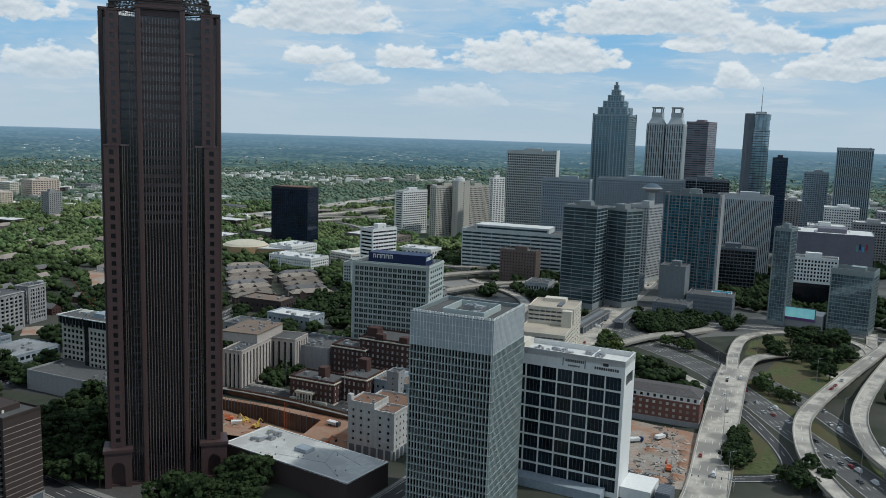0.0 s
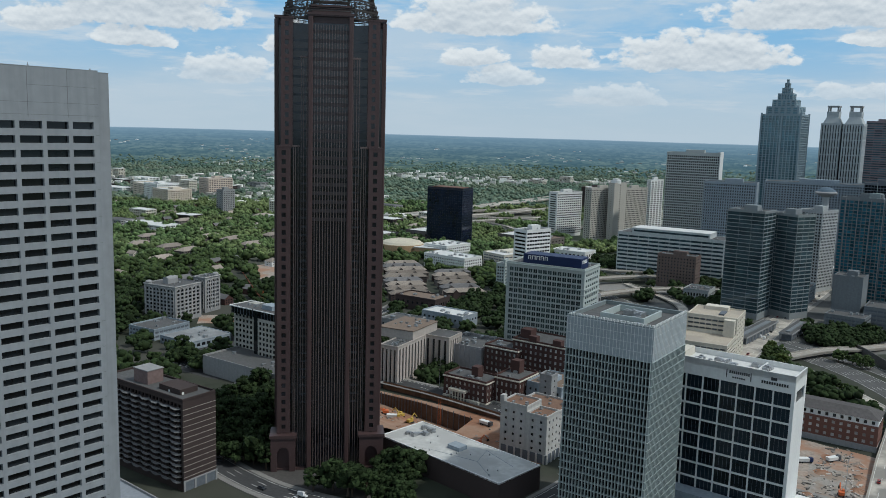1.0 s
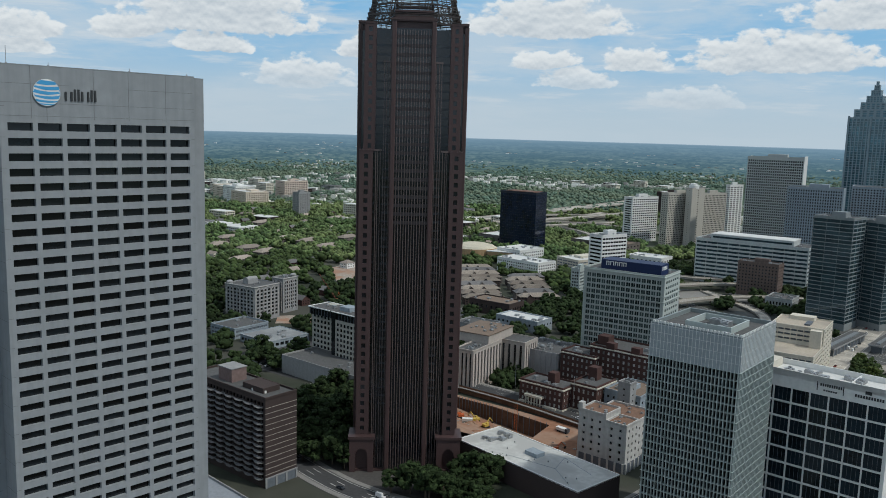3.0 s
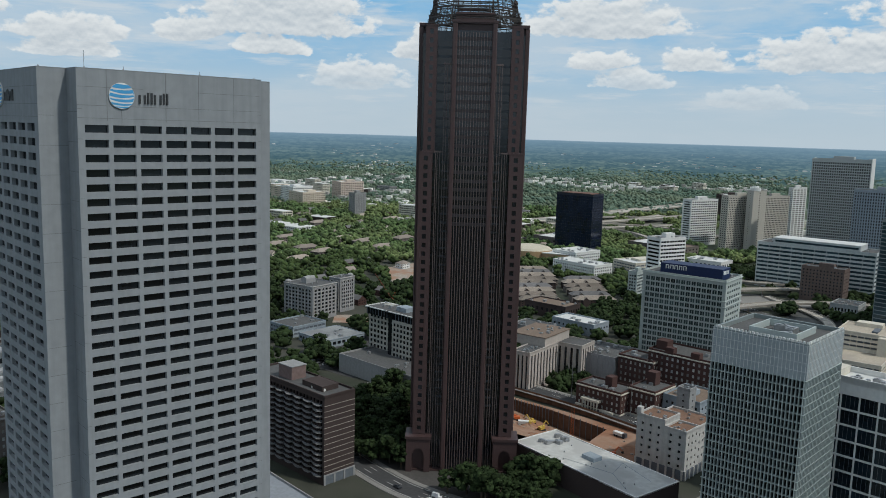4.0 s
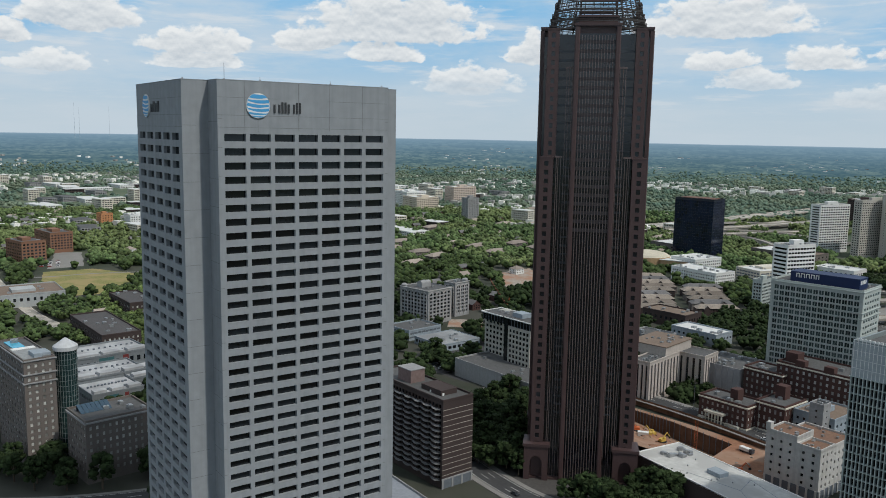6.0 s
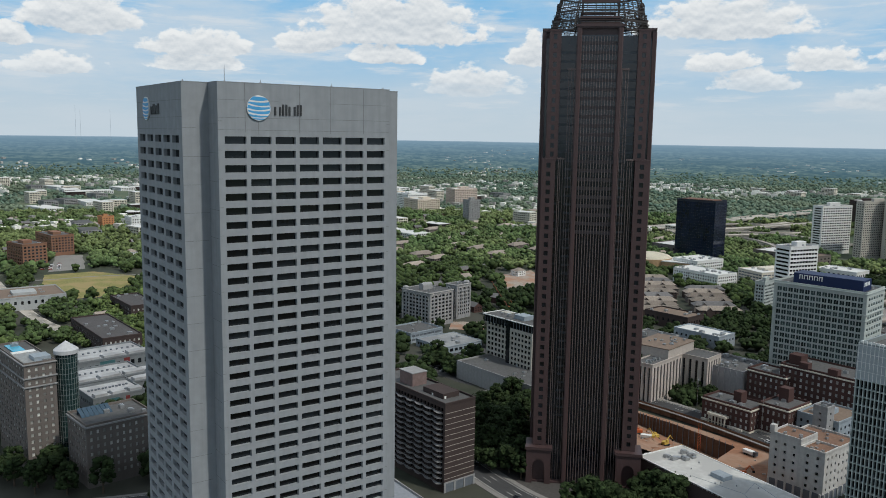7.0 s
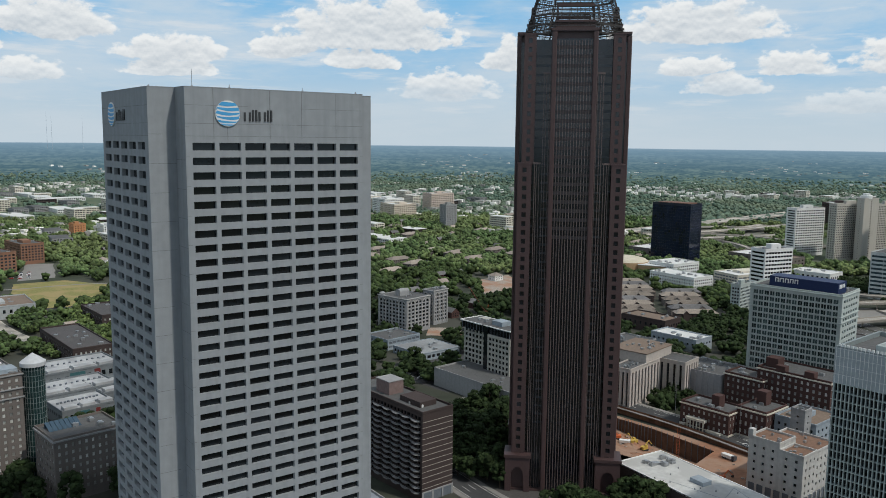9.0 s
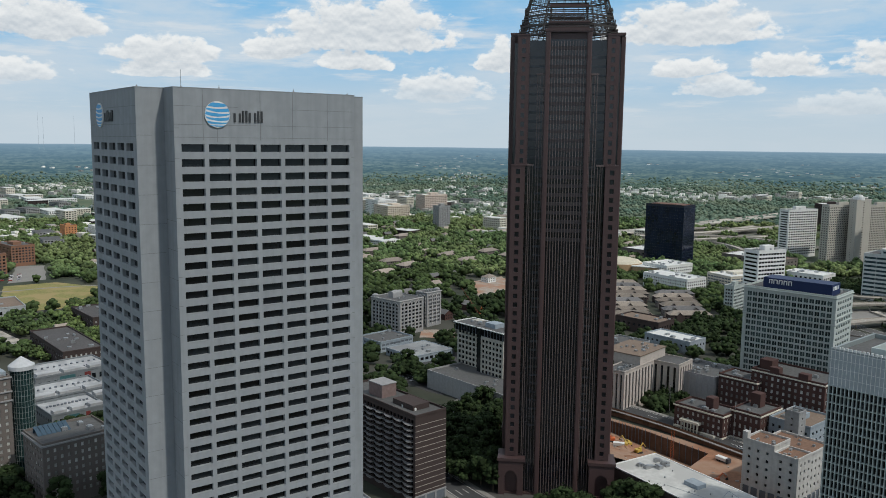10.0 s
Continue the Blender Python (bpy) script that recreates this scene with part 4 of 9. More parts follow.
def grid_tower():
    """Office tower of narrow windows between silver fins, with a plain metal crown and a ledge at each floor."""
    N, g, a, b, h = (21, 336), 66, 39, 40, 94
    FOOT.append((*N, g, a, b))
    t = thing("silver_office_tower", *N, g, "silver-grey office tower with narrow windows and a metal-clad crown", "office tower")
    rows, top, pitch = 23, 80.0, 3.42
    z0 = top - rows * pitch
    left, right = F(25, rows, z0, top, 0.70, 0.86, 0.5, 0.5, 0.9), F(25, rows, z0, top, 0.70, 0.86, 0.5, 0.5, 0.9)
    body(t, 0, 0, b, a, 0, h, SILVER, GLASS, left, right, 300)
    pale = mat("silver_trim", (0.47, 0.525, 0.51), 0.5, 0.2, vary=0.08)
    ledge = Shape().box(-0.35, -0.35, -0.1, b + 0.35, 0.0, 0.1).box(-0.35, 0, -0.1, 0, a + 0.35, 0.1).data("ledge", pale)
    for r in range(rows + 1):
        spot(t, "ledge", ledge, (0, 0, z0 + r * pitch))
    fin_a = Shape().box(-0.42, -0.14, z0, 0, 0.14, top).data("fin", pale)
    part("crown_panel", Shape().box(-0.05, -0.05, top + 0.15, b, 0, h).box(-0.05, 0, top + 0.15, 0, a, h), mat("crown_sheet", (0.36, 0.40, 0.42), 0.5, 0.2, vary=0.1, streak=0.2), t)
    for k in range(26):
        spot(t, "fin", fin_a, (0, 0.5 + k * (a - 1) / 25, 0))
        spot(t, "fin", fin_a, (0.5 + k * (b - 1) / 25, 0, 0), 90)
    # crown panels with raised joints
    s = Shape()
    for k in range(26):
        y, x = 0.5 + k * (a - 1) / 25, 0.5 + k * (b - 1) / 25
        s.box(-0.2, y - 0.07, top, 0, y + 0.07, h + 0.6).box(x - 0.07, -0.2, top, x + 0.07, 0, h + 0.6)
    for z in (83.5, 87.0, 90.5, 93.8):
        s.box(-0.1, 0, z - 0.06, 0, a, z + 0.06).box(0, -0.1, z - 0.06, b, 0, z + 0.06)
    tagged(part("panel_joint_rest", s, WHITE, t), kind="stuff")
    tooth = Shape().box(0, 0.05, h + 0.6, 0.9, 0.5, h + 1.5).data("crown_tooth", WHITE)
    for k in range(25):
        spot(t, "crown_tooth", tooth, (0.1 + k * 1.58, 0, 0))
        spot(t, "crown_tooth", tooth, (0, 0.1 + k * 1.54 + 0.9, 0), -90)
    roof_slab(t, 0, 0, b, a, h - 1.2, SILVER, ROOF_G, 1.8, 0.9)
    s = Shape().box(9, 8, h - 1.3, 30, 8.6, h + 1.6).box(9, 27, h - 1.3, 30, 27.6, h + 1.6).box(9, 8.6, h - 1.3, 9.6, 27, h + 1.6).box(29.4, 8.6, h - 1.3, 30, 27, h + 1.6)
    part("plant_screen", s, pale, t, "open silver plant screen")
    rng = random.Random(4)
    units(t, 11, 10, 28, 25, h - 1.2, 8, rng, None, 3.4)
    units(t, 1, 1, 8, 37, h - 1.2, 6, rng)


grid_tower()


def white_hotel():
    N, g, a, b, h = (86, 376), 64, 66, 20, 68
    FOOT.append((*N, g, a, b))
    t = thing("white_framed_hotel", *N, g, "white-framed hotel slab with large dark window bays", "hotel")
    w, panes = Shape(), []
    z0, top = 2.0, 60.0
    front = F(8, 8, z0, top, 0.93, 0.90, 0.6, 1.2, 0.9)
    facade(w, panes, (0, a), (0, -1), (-1, 0), a, 0, h, front)
    facade(w, panes, (0, 0), (1, 0), (0, -1), b, 0, h, F(1, 1, 54, 61, 0.75, 0.8, 1, 1, 0.5))
    facade(w, panes, (b, 0), (0, 1), (1, 0), a, 0, h, front, backs=True)
    facade(w, panes, (b, a), (-1, 0), (0, 1), b, 0, h, None)
    part("wall", w, WHITE, t)
    glaze(t, panes, mat("blue_black_glass", (0.010, 0.019, 0.028), 0.1, vary=0.3, bump=0.0, pieces=0.5, spec=0.5), 90)
    # mullion in every bay
    mull = Shape().box(-0.08, -0.05, -3.2, 0.02, 0.05, 3.2).data("mullion", DARKC)
    for c, ww, wh, u, r in panes[:64]:
        for d in (-ww / 4, 0, ww / 4):
            spot(t, "mullion", mull, (c[0] - 0.08, c[1] + d, c[2]))
    roof_slab(t, 0, 0, b, a, h - 2.6, WHITE, ROOF_W, 2.6, 0.6)
    rng = random.Random(9)
    units(t, 2, 12, 18, 50, h - 2.6, 26, rng, METAL, 2.6)
    part("penthouse", Shape().box(4, 52, h - 2.65, 17, 64, h + 1.2), CREAM, t)
    part("screen_wall", Shape().box(3, 17, h - 2.65, 18, 17.4, h - 0.4), WHITE, t)
    # lettering as plain bars on the fascia
    rng = random.Random(3)

    def word(y0, y1, z, tall, letters):
        step = (y1 - y0) / letters
        for k in range(letters):
            part("lettering", Shape().box(-0.25, y0 + k * step, z, -0.02, y0 + k * step + step * 0.66, z + tall), INK, t)

    word(3.0, 15.0, 62.3, 1.25, 11)
    word(20.0, 29.5, 63.9, 1.25, 10)
    word(22.0, 28.0, 61.8, 0.7, 6)
    part("logo", Shape().prism([(-0.02 - 0.2 * 0, 8), (-0.25, 8), (-0.25, 10.6), (-0.02, 10.6)], 64.3, 65.7), INK, t)
    for y in (19.2, 30.2):
        part("logo_bracket", Shape().box(-0.25, y, 61.6, -0.02, y + 0.35, 65.6), INK, t)
    # low wing at its foot
    part("low_wing", Shape().box(-9, 6, 0, -0.1, 66, 4.5), GREYC, t)
    part("white_annex", Shape().box(3, -15, 0, 22, -0.1, 5.5), WHITE, t, "low bright white annex roof")
    s = Shape()
    for k in range(6):
        s.box(3 + k * 1.9, -24, 6.2, 4.7 + k * 1.9, -17.2, 6.6)
    s.box(2.6, -24.2, 0, 14.6, -17.1, 6.2)
    part("skylight", s, DARKC, t, "dark framed skylight roof")


white_hotel()


def sign_tower():
    """Hospital tower with a blue sign box on its roof edge."""
    N, g, a, b, h = (-11, 560), 72, 58, 32, 79
    FOOT.append((*N, g, a, b))
    t = thing("hospital_tower", *N, g, "pale grey hospital tower with gridded windows and a blue rooftop sign", "hospital")
    P = mat("pale_grid_panel", (0.40, 0.44, 0.42), 0.8, vary=0.08, streak=0.15)
    body(t, 0, 0, b, a, 0, h, P, mat("greenish_pane", (0.055, 0.078, 0.078), 0.12, vary=0.3, bump=0.0, pieces=0.6, spec=0.6), F(15, 19, 4, 77, 0.80, 0.70, 2.0, 2.0, 0.4), F(6, 19, 4, 77, 0.62, 0.50, 2.5, 2.5, 0.5), 160)
    s = Shape()
    for k in range(16):
        y = 2.0 + k * (a - 4) / 15
        s.box(-0.3, y - 0.2, 4, 0, y + 0.2, 77)
        if k < 15:
            s.box(0.2, y + 1.72, 4, 0.48, y + 1.88, 77)
    tagged(part("fin_rest", s, P, t), kind="stuff")
    for z in (62.2, 66.0, h):
        part("cornice", Shape().box(-0.7, -0.7, z - 0.4, b + 0.2, 0, z).box(-0.7, 0, z - 0.4, 0, a + 0.3, z), P, t)
    roof_slab(t, 0, 0, b, a, h, P, ROOF_G, 1.2)
    part("plant_house", Shape().box(6, 8, h - 0.03, 28, 46, h + 3.8), P, t)
    sign = part("sign_box", Shape().box(3.4, 4.0, h - 0.03, 18, 47, h + 7.3), BLUE, t, "long blue sign box")
    rng = random.Random(2)
    y = 43.2
    for wd in (2.1, 2.6, 2.4, 2.3, 2.2):
        s = Shape()
        th = 0.5
        s.box(3.1, y - wd, h + 3.6, 3.38, y - wd + th, h + 6.4).box(3.1, y - th, h + 3.6, 3.38, y, h + 6.4).box(3.1, y - wd + th, h + 5.9, 3.38, y - th, h + 6.4)
        part("lettering", s, WHITE, sign)
        y -= wd + 0.75
    for k in range(4):
        part("lettering", Shape().box(5 + k * 2.6, 3.75, h + 3.6, 6.6 + k * 2.6, 3.98, h + 6.0), WHITE, sign)
    units(t, 20, 2, 31, 56, h, 8, rng)
    # lower wing behind
    block("hospital_wing", "pale grey low hospital wing with gridded windows", "hospital", (-100, 868), 72, 10, 26, 30, P, GLASS_W, F(3, 7, 4, 28, 0.7, 0.55), F(8, 7, 4, 28, 0.7, 0.55))


sign_tower()


def balcony_tower():
    """Brown brick apartment slab: stepped balconies on the long side, pale floor bands on the end wall."""
    N, g, a, b, h = (-187, 337), 66, 62, 19, 44
    FOOT.append((*N, g, a, b))
    t = thing("brown_brick_apartments", *N, g, "brown brick apartment slab with pale floor bands and zigzag balconies", "apartment building")
    body(t, 0, 0, b, a, 0, h, BROWN_BRICK, GLASS, F(22, 14, 4, 42.5, 0.76, 0.74, 0.4, 1.2, 0.9), None, 0)
    s = Shape()
    band = Shape().box(-0.05, -0.09, -0.1, b + 0.04, 0.0, 0.1).data("floor_band", mat("buff_band", (0.40, 0.36, 0.32), 0.85, vary=0.12))
    balc, rail = Shape(), Shape()
    edge = [(-0.5, 1.8)]
    for y0 in (2.0, 9.6, 17.2, 24.8, 32.4, 40.0, 47.6):
        edge += [(-0.5, y0), (-2.0, y0 + 1.0), (-2.0, y0 + 3.6), (-0.5, y0 + 7.4)]
    balc.prism([(0, 1.8)] + edge + [(0, 55.0)], -0.08, 0.08)
    for p, q in zip(edge, edge[1:]):
        rail.rod((*p, 1.05), (*q, 1.05), 0.05, 4)
        for f in (0.0, 0.25, 0.5, 0.75):
            x, y = p[0] + (q[0] - p[0]) * f, p[1] + (q[1] - p[1]) * f
            rail.box(x - 0.03, y - 0.03, 0.08, x + 0.03, y + 0.03, 1.05)
    balc_me = balc.data("balcony", mat("weathered_balcony", (0.27, 0.265, 0.26), 0.9, vary=0.15))
    rail_me = rail.data("railing", DARKC)
    for r in range(14):
        z = 4.0 + r * 2.75
        spot(t, "floor_band", band, (0, 0, z))
        spot(t, "balcony", balc_me, (0, 0, z))
        spot(t, "railing", rail_me, (0, 0, z))
    roof_slab(t, 0, 0, b, a, h, BROWN_BRICK, ROOF_G, 1.0)
    part("lift_house", Shape().box(5, 33, h - 0.03, 14, 44, h + 6.6), mat("pink_render", (0.21, 0.15, 0.14), 0.9), t, "pinkish lift house")
    part("lift_house_roof", Shape().box(4.7, 32.7, h + 6.6, 14.3, 44.3, h + 7.0), PLASTER, t)
    part("stair_house", Shape().box(5, 8, h - 0.03, 15, 24, h + 2.6), BROWN_BRICK, t)
    units(t, 2, 2, 17, 26, h, 8, random.Random(5), WHITE, 1.6)
    part("arcade_beam", Shape().box(-0.3, -0.4, 4.6, b + 0.3, -0.12, 5.3), PLASTER, t)
    # flat dark sheet in place of the shade inside open arcade bays
    part("arcade_recess", Shape().box(0, -0.11, 0, b, -0.05, 4.6), DARKC, t)
    for k in range(4):
        part("arcade_column", Shape().box(-0.2 + k * (b - 0.6) / 3, -0.4, 0, 0.8 + k * (b - 0.6) / 3, -0.12, 4.6), PLASTER, t)


balcony_tower()

# ---- mid-ground buildings ----


def rows_for(h, low=4.0, top=1.5, pitch=3.4):
    n = max(1, int((h - low - top) / pitch))
    return n, low, h - top


def simple(name, label, category, N, g, a, b, h, wall, glass, ca, cb, fw=0.55, fh=0.5, pitch=3.4, low=4.0, top=1.5, keep=0, dep=0.35, **k):
    n, z0, z1 = rows_for(h, low, top, pitch)
    return block(name, label, category, N, g, a, b, h, wall, glass, F(ca, n, z0, z1, fw, fh, 0.8, 0.8, dep), F(cb, n, z0, z1, fw, fh, 0.8, 0.8, dep), keep=keep, **k)


# white residential tower with a dark attic, on a grey podium
# render colour toned down from cream to stand in for shade
simple("white_apartments", "white apartment tower with square windows under a dark attic", "apartment building", (-212, 516), 66, 22, 20, 38, mat("shaded_render", (0.40, 0.385, 0.34), 0.85, vary=0.09, streak=0.2), GLASS, 6, 5, 0.6, 0.58, keep=110, up=0)
simple("white_apartments", "white apartment tower with square windows and dark glazed recesses", "apartment building", (-236, 533), 66, 24, 20, 39, MATS["shaded_render"], GLASS, 6, 5, 0.6, 0.58, keep=60, up=0)
t = thing("dark_attic", -212, 516, 66, "dark glazed attic storeys with white roof edges on an apartment tower", "roof storey", z=38.0)
part("attic", Shape().box(0.8, 0.8, 0, 19, 50, 5.0), GLASS_BLK, t)
for k in range(17):
    part("attic_mullion", Shape().box(0.6, 1 + k * 3, 0, 0.8, 1.3 + k * 3, 5.0), DARKC, t)
part("roof_edge", Shape().box(-0.4, -0.4, 5.0, 20, 0.3, 5.6).box(-0.4, 0.3, 5.0, 0.3, 26, 5.6).box(19.3, 0.3, 5.0, 20, 26, 5.6), WHITE, t)
part("roof", Shape().box(0.3, 0.3, 5.0, 19.3, 50, 5.3), ROOF_G, t)
part("plant_house", Shape().box(6, 14, 5.2, 15, 24, 8.4), GREYC, t)
part("roof_edge", Shape().box(-0.4, 28, 5.0, 0.3, 50, 5.7).box(-0.4, 50, 5.0, 20, 50.7, 5.7).box(19.3, 28, 5.0, 20, 50, 5.7), WHITE, t)
part("glazed_recess", Shape().box(0.2, 22, -34, 0.9, 26, 5.0), GLASS, t)
units(t, 2, 3, 18, 46, 5.5, 6, random.Random(8))
block("podium_garage", "long blank grey concrete podium", "parking garage", (-197, 480), 66, 76, 34, 12, PLASTER, GLASS, None, None, box_top=False, extras=6)

# twin-wing pale apartment block with arched bays


def arched_block(N, g, a, b, h, left_bays, right_bays, label, turrets):
    """Apartment block: tall arched bays of paired windows between plain piers, round caps on its corners."""
    FOOT.append((*N, g, a, b))
    t = thing("arched_apartments", *N, g, label, "apartment building", "arched apartment blocks")
    n = int((h - 5) / 3.1)
    body(t, 0, 0, b, a, 0, h, PLASTER, GLASS, F(left_bays * 2, n, 3, h - 2, 0.62, 0.60, 1.5, 1.5, 0.5), F(right_bays * 2, n, 3, h - 2, 0.62, 0.60, 1.5, 1.5, 0.5), 60)
    trim = mat("pale_trim", (0.46, 0.44, 0.42), 0.85, vary=0.1)
    for along, count, put in ((a, left_bays, lambda s, z, d: (-d, s, z)), (b, right_bays, lambda s, z, d: (s, -d, z))):
        step = (along - 3) / count
        for k in range(count):
            s0, s1 = 1.5 + k * step, 1.5 + (k + 1) * step
            mid, r = (s0 + s1) / 2, step * 0.40
            s = Shape()
            for x in (s0 + 0.1, s1 - 0.5):
                p, q = put(x, 2, 0.0), put(x + 0.4, h - 3.2, 0.45)
                s.box(min(p[0], q[0]), min(p[1], q[1]), p[2], max(p[0], q[0]), max(p[1], q[1]), q[2])
            for m in range(8):
                u0, u1 = math.pi * m / 8, math.pi * (m + 1) / 8
                s.rod(put(mid + r * math.cos(u0), h - 3.4 + r * 0.7 * math.sin(u0), 0.3), put(mid + r * math.cos(u1), h - 3.4 + r * 0.7 * math.sin(u1), 0.3), 0.28, 4)
            part("arched_bay", s, trim, t)
    roof_slab(t, 0, 0, b, a, h, PLASTER, ROOF_G, 0.8)
    part("cornice", Shape().box(-0.7, -0.7, h + 0.1, b + 0.3, 0, h + 0.6).box(-0.7, 0, h + 0.1, 0, a + 0.3, h + 0.6), trim, t)
    for x, y in turrets:
        s = Shape().rod((x, y, h - 0.2), (x, y, h + 1.8), 2.6, 14)
        for k, (z0, z1, r0, r1) in enumerate(((1.8, 2.6, 3.0, 2.4), (2.6, 3.1, 2.4, 1.2), (3.1, 3.3, 1.2, 0.1))):
            s.rod((x, y, h + z0), (x, y, h + z1), r0, 14, r1)
        part("turret", s, PLASTER, t)
    units(t, 2, 2, b, a, h, 5, random.Random(3), METAL, 1.8)
    return t


t = arched_block((-355, 635), 74, 36, 31, 31, 4, 3, "pale grey apartment block with arched bays and round corner caps", ((2.4, 33), (28, 33)))
s = Shape().box(9, 17, 30.9, 21, 23, 35)
for m in range(6):
    u0, u1 = math.pi * m / 6, math.pi * (m + 1) / 6
    s.quad((9, 20 + 3 * math.cos(u0), 35 + 2 * math.sin(u0)), (9, 20 + 3 * math.cos(u1), 35 + 2 * math.sin(u1)), (21, 20 + 3 * math.cos(u1), 35 + 2 * math.sin(u1)), (21, 20 + 3 * math.cos(u0), 35 + 2 * math.sin(u0)))
s.poly([(9, 20 + 3 * math.cos(math.pi * m / 6), 35 + 2 * math.sin(math.pi * m / 6)) for m in range(7)])
part("vaulted_penthouse", s, PLASTER, t)
arched_block((-350, 679), 74, 14, 20, 32, 2, 3, "narrow rear wing of a pale grey apartment block", ((17, 3),))
block("low_garage", "low grey two-level parking deck", "parking garage", (-342, 578), 70, 30, 36, 8, GREYC, DARKC, F(8, 2, 1.0, 7.5, 0.88, 0.55), F(8, 2, 1.0, 7.5, 0.88, 0.55), roof=ROOF_G, box_top=False, extras=4)
block("blue_hall", "low pale hall with a flat grey roof", "hall", (-302, 560), 66, 36, 40, 6, GREYC, GLASS, F(9, 1, 1, 5, 0.7, 0.6), F(8, 1, 1, 5, 0.7, 0.6), roof=mat("worn_membrane", (0.27, 0.28, 0.28), 0.85, vary=0.15, stain=0.04, second=(0.20, 0.205, 0.21)), extras=5, box_top=False, up=0.4)

# pale stone civic building with vertical fins
def civic():
    FOOT.append((-129, 514, 74, 52, 52))
    t = thing("civic_building", -129, 514, 74, "pale stone civic building with tall fins between dark window strips", "office building")
    fins_r, fins_l = F(9, 1, 3, 26.5, 0.42, 0.97, 0.8, 0.8, 0.9), F(4, 1, 3, 26.5, 0.42, 0.97, 0.8, 0.8, 0.9)
    STONE = mat("pale_stone", (0.47, 0.42, 0.38), 0.85, vary=0.1, streak=0.2)
    body(t, 0, 0, 40, 14, 0, 28, STONE, GLASS, fins_l, fins_r, 40)
    body(t, 40, -18, 60, 30, 0, 28, STONE, GLASS, F(6, 1, 3, 26.5, 0.42, 0.97, 20, 1, 0.9), F(5, 1, 3, 26.5, 0.4, 0.97, 1, 1, 0.9), 20, name="rear_wall")
    roof_slab(t, 0, 0, 40, 14, 28, STONE, ROOF_G, 0.8)
    roof_slab(t, 40, -18, 60, 30, 28, STONE, ROOF_G, 0.8)
    part("upper_block", Shape().box(22, 1, 27.9, 58, 28, 34), STONE, t)
    part("upper_roof", Shape().box(21.5, 0.5, 34, 58.5, 28.5, 34.6), ROOF_B, t)
    units(t, 2, 2, 20, 12, 28, 12, random.Random(1), METAL, 1.6)
    units(t, 26, 3, 56, 26, 34.6, 12, random.Random(6), METAL, 1.6)
    ann = block("civic_annex", "blank pale annex with pilasters and a cluttered flat roof", "office building", (-78, 548), 70, 32, 34, 22, mat("lavender_stone", (0.34, 0.33, 0.335), 0.85, vary=0.1, streak=0.25), GLASS, None, None, extras=14, box_top=False)
    pil = Shape().box(-0.45, -0.4, 0, 0, 0.4, 22).data("pilaster", MATS["lavender_stone"])
    for k in range(8):
        spot(ann, "pilaster", pil, (0, 1 + k * 4.2, 0))
        spot(ann, "pilaster", pil, (1 + k * 4.4, 0, 0), 90)


civic()


def old_hospital():
    """Group of older red brick buildings with white stone trim."""
    def brick_block(N, a, b, h, ca, cb, g=66, keep=60):
        tt = simple("brick_building", "red brick building with white window surrounds and a stone cornice", "brick building", N, g, a, b, h, BRICK, GLASS_L, ca, cb, 0.42, 0.52, pitch=3.7, keep=keep, extras=4, box_top=False)
        part("cornice", Shape().box(-0.6, -0.6, h - 0.9, b + 0.6, 0, h - 0.1).box(-0.6, 0, h - 0.9, 0, a + 0.6, h - 0.1), CREAM, tt)
        part("stone_base", Shape().box(-0.25, -0.25, 0, b + 0.2, 0, 4.2).box(-0.25, 0, 0, 0, a + 0.2, 4.2), CREAM, tt)
        return tt

    t1 = brick_block((-66, 488), 32, 18, 17, 9, 5)
    porch = part("portico", Shape().box(-3.2, 13.6, 8.4, 0.0, 26.4, 9.8).box(-3.0, 14, 0, 0, 26, 0.8), CREAM, t1, "cream stone entrance portico")
    for k in range(6):
        part("column", Shape().rod((-2.6, 14.7 + k * 2.12, 0.8), (-2.6, 14.7 + k * 2.12, 8.4), 0.45, 8), CREAM, porch)
    part("porch_wing", Shape().box(-2.2, 4, 0, -0.1, 13, 4.6), CREAM, t1)
    part("porch_wing", Shape().box(-2.2, 27, 0, -0.1, 31, 4.6), CREAM, t1)
    part("brick_chimney", Shape().box(6, 10, 16.9, 12, 15, 24), BRICK, t1)
    t2 = brick_block((-46, 489), 18, 24, 20, 5, 7)
    part("lift_tower", Shape().box(14, 8, 19.9, 20, 14, 28), BRICK, t2)
    t3 = brick_block((-14, 524), 46, 26, 33, 12, 7, keep=120)
    for gx0, gy0, gx1, gy1, gz in ((-0.5, 10, 4, 16, 37), (-0.5, 28, 4, 34, 37), (6, 36, 14, 44, 39)):
        part("gable", Shape().box(gx0, gy0, 32.9, gx1, gy1, gz), BRICK, t3)
    brick_block((-52, 536), 26, 18, 26, 7, 5)
    simple("white_stair_tower", "plain pale stair tower between brick buildings", "building", (-26, 480), 66, 8, 8, 27, PLASTER, GLASS, 1, 1, 0.2, 0.3, box_top=False, extras=1)
    simple("grey_lowrise", "grey low building with a brown gravel roof", "building", (-20, 486), 66, 24, 30, 18, GREYC, GLASS, 6, 6, 0.4, 0.4, roof=ROOF_B, extras=5)


old_hospital()


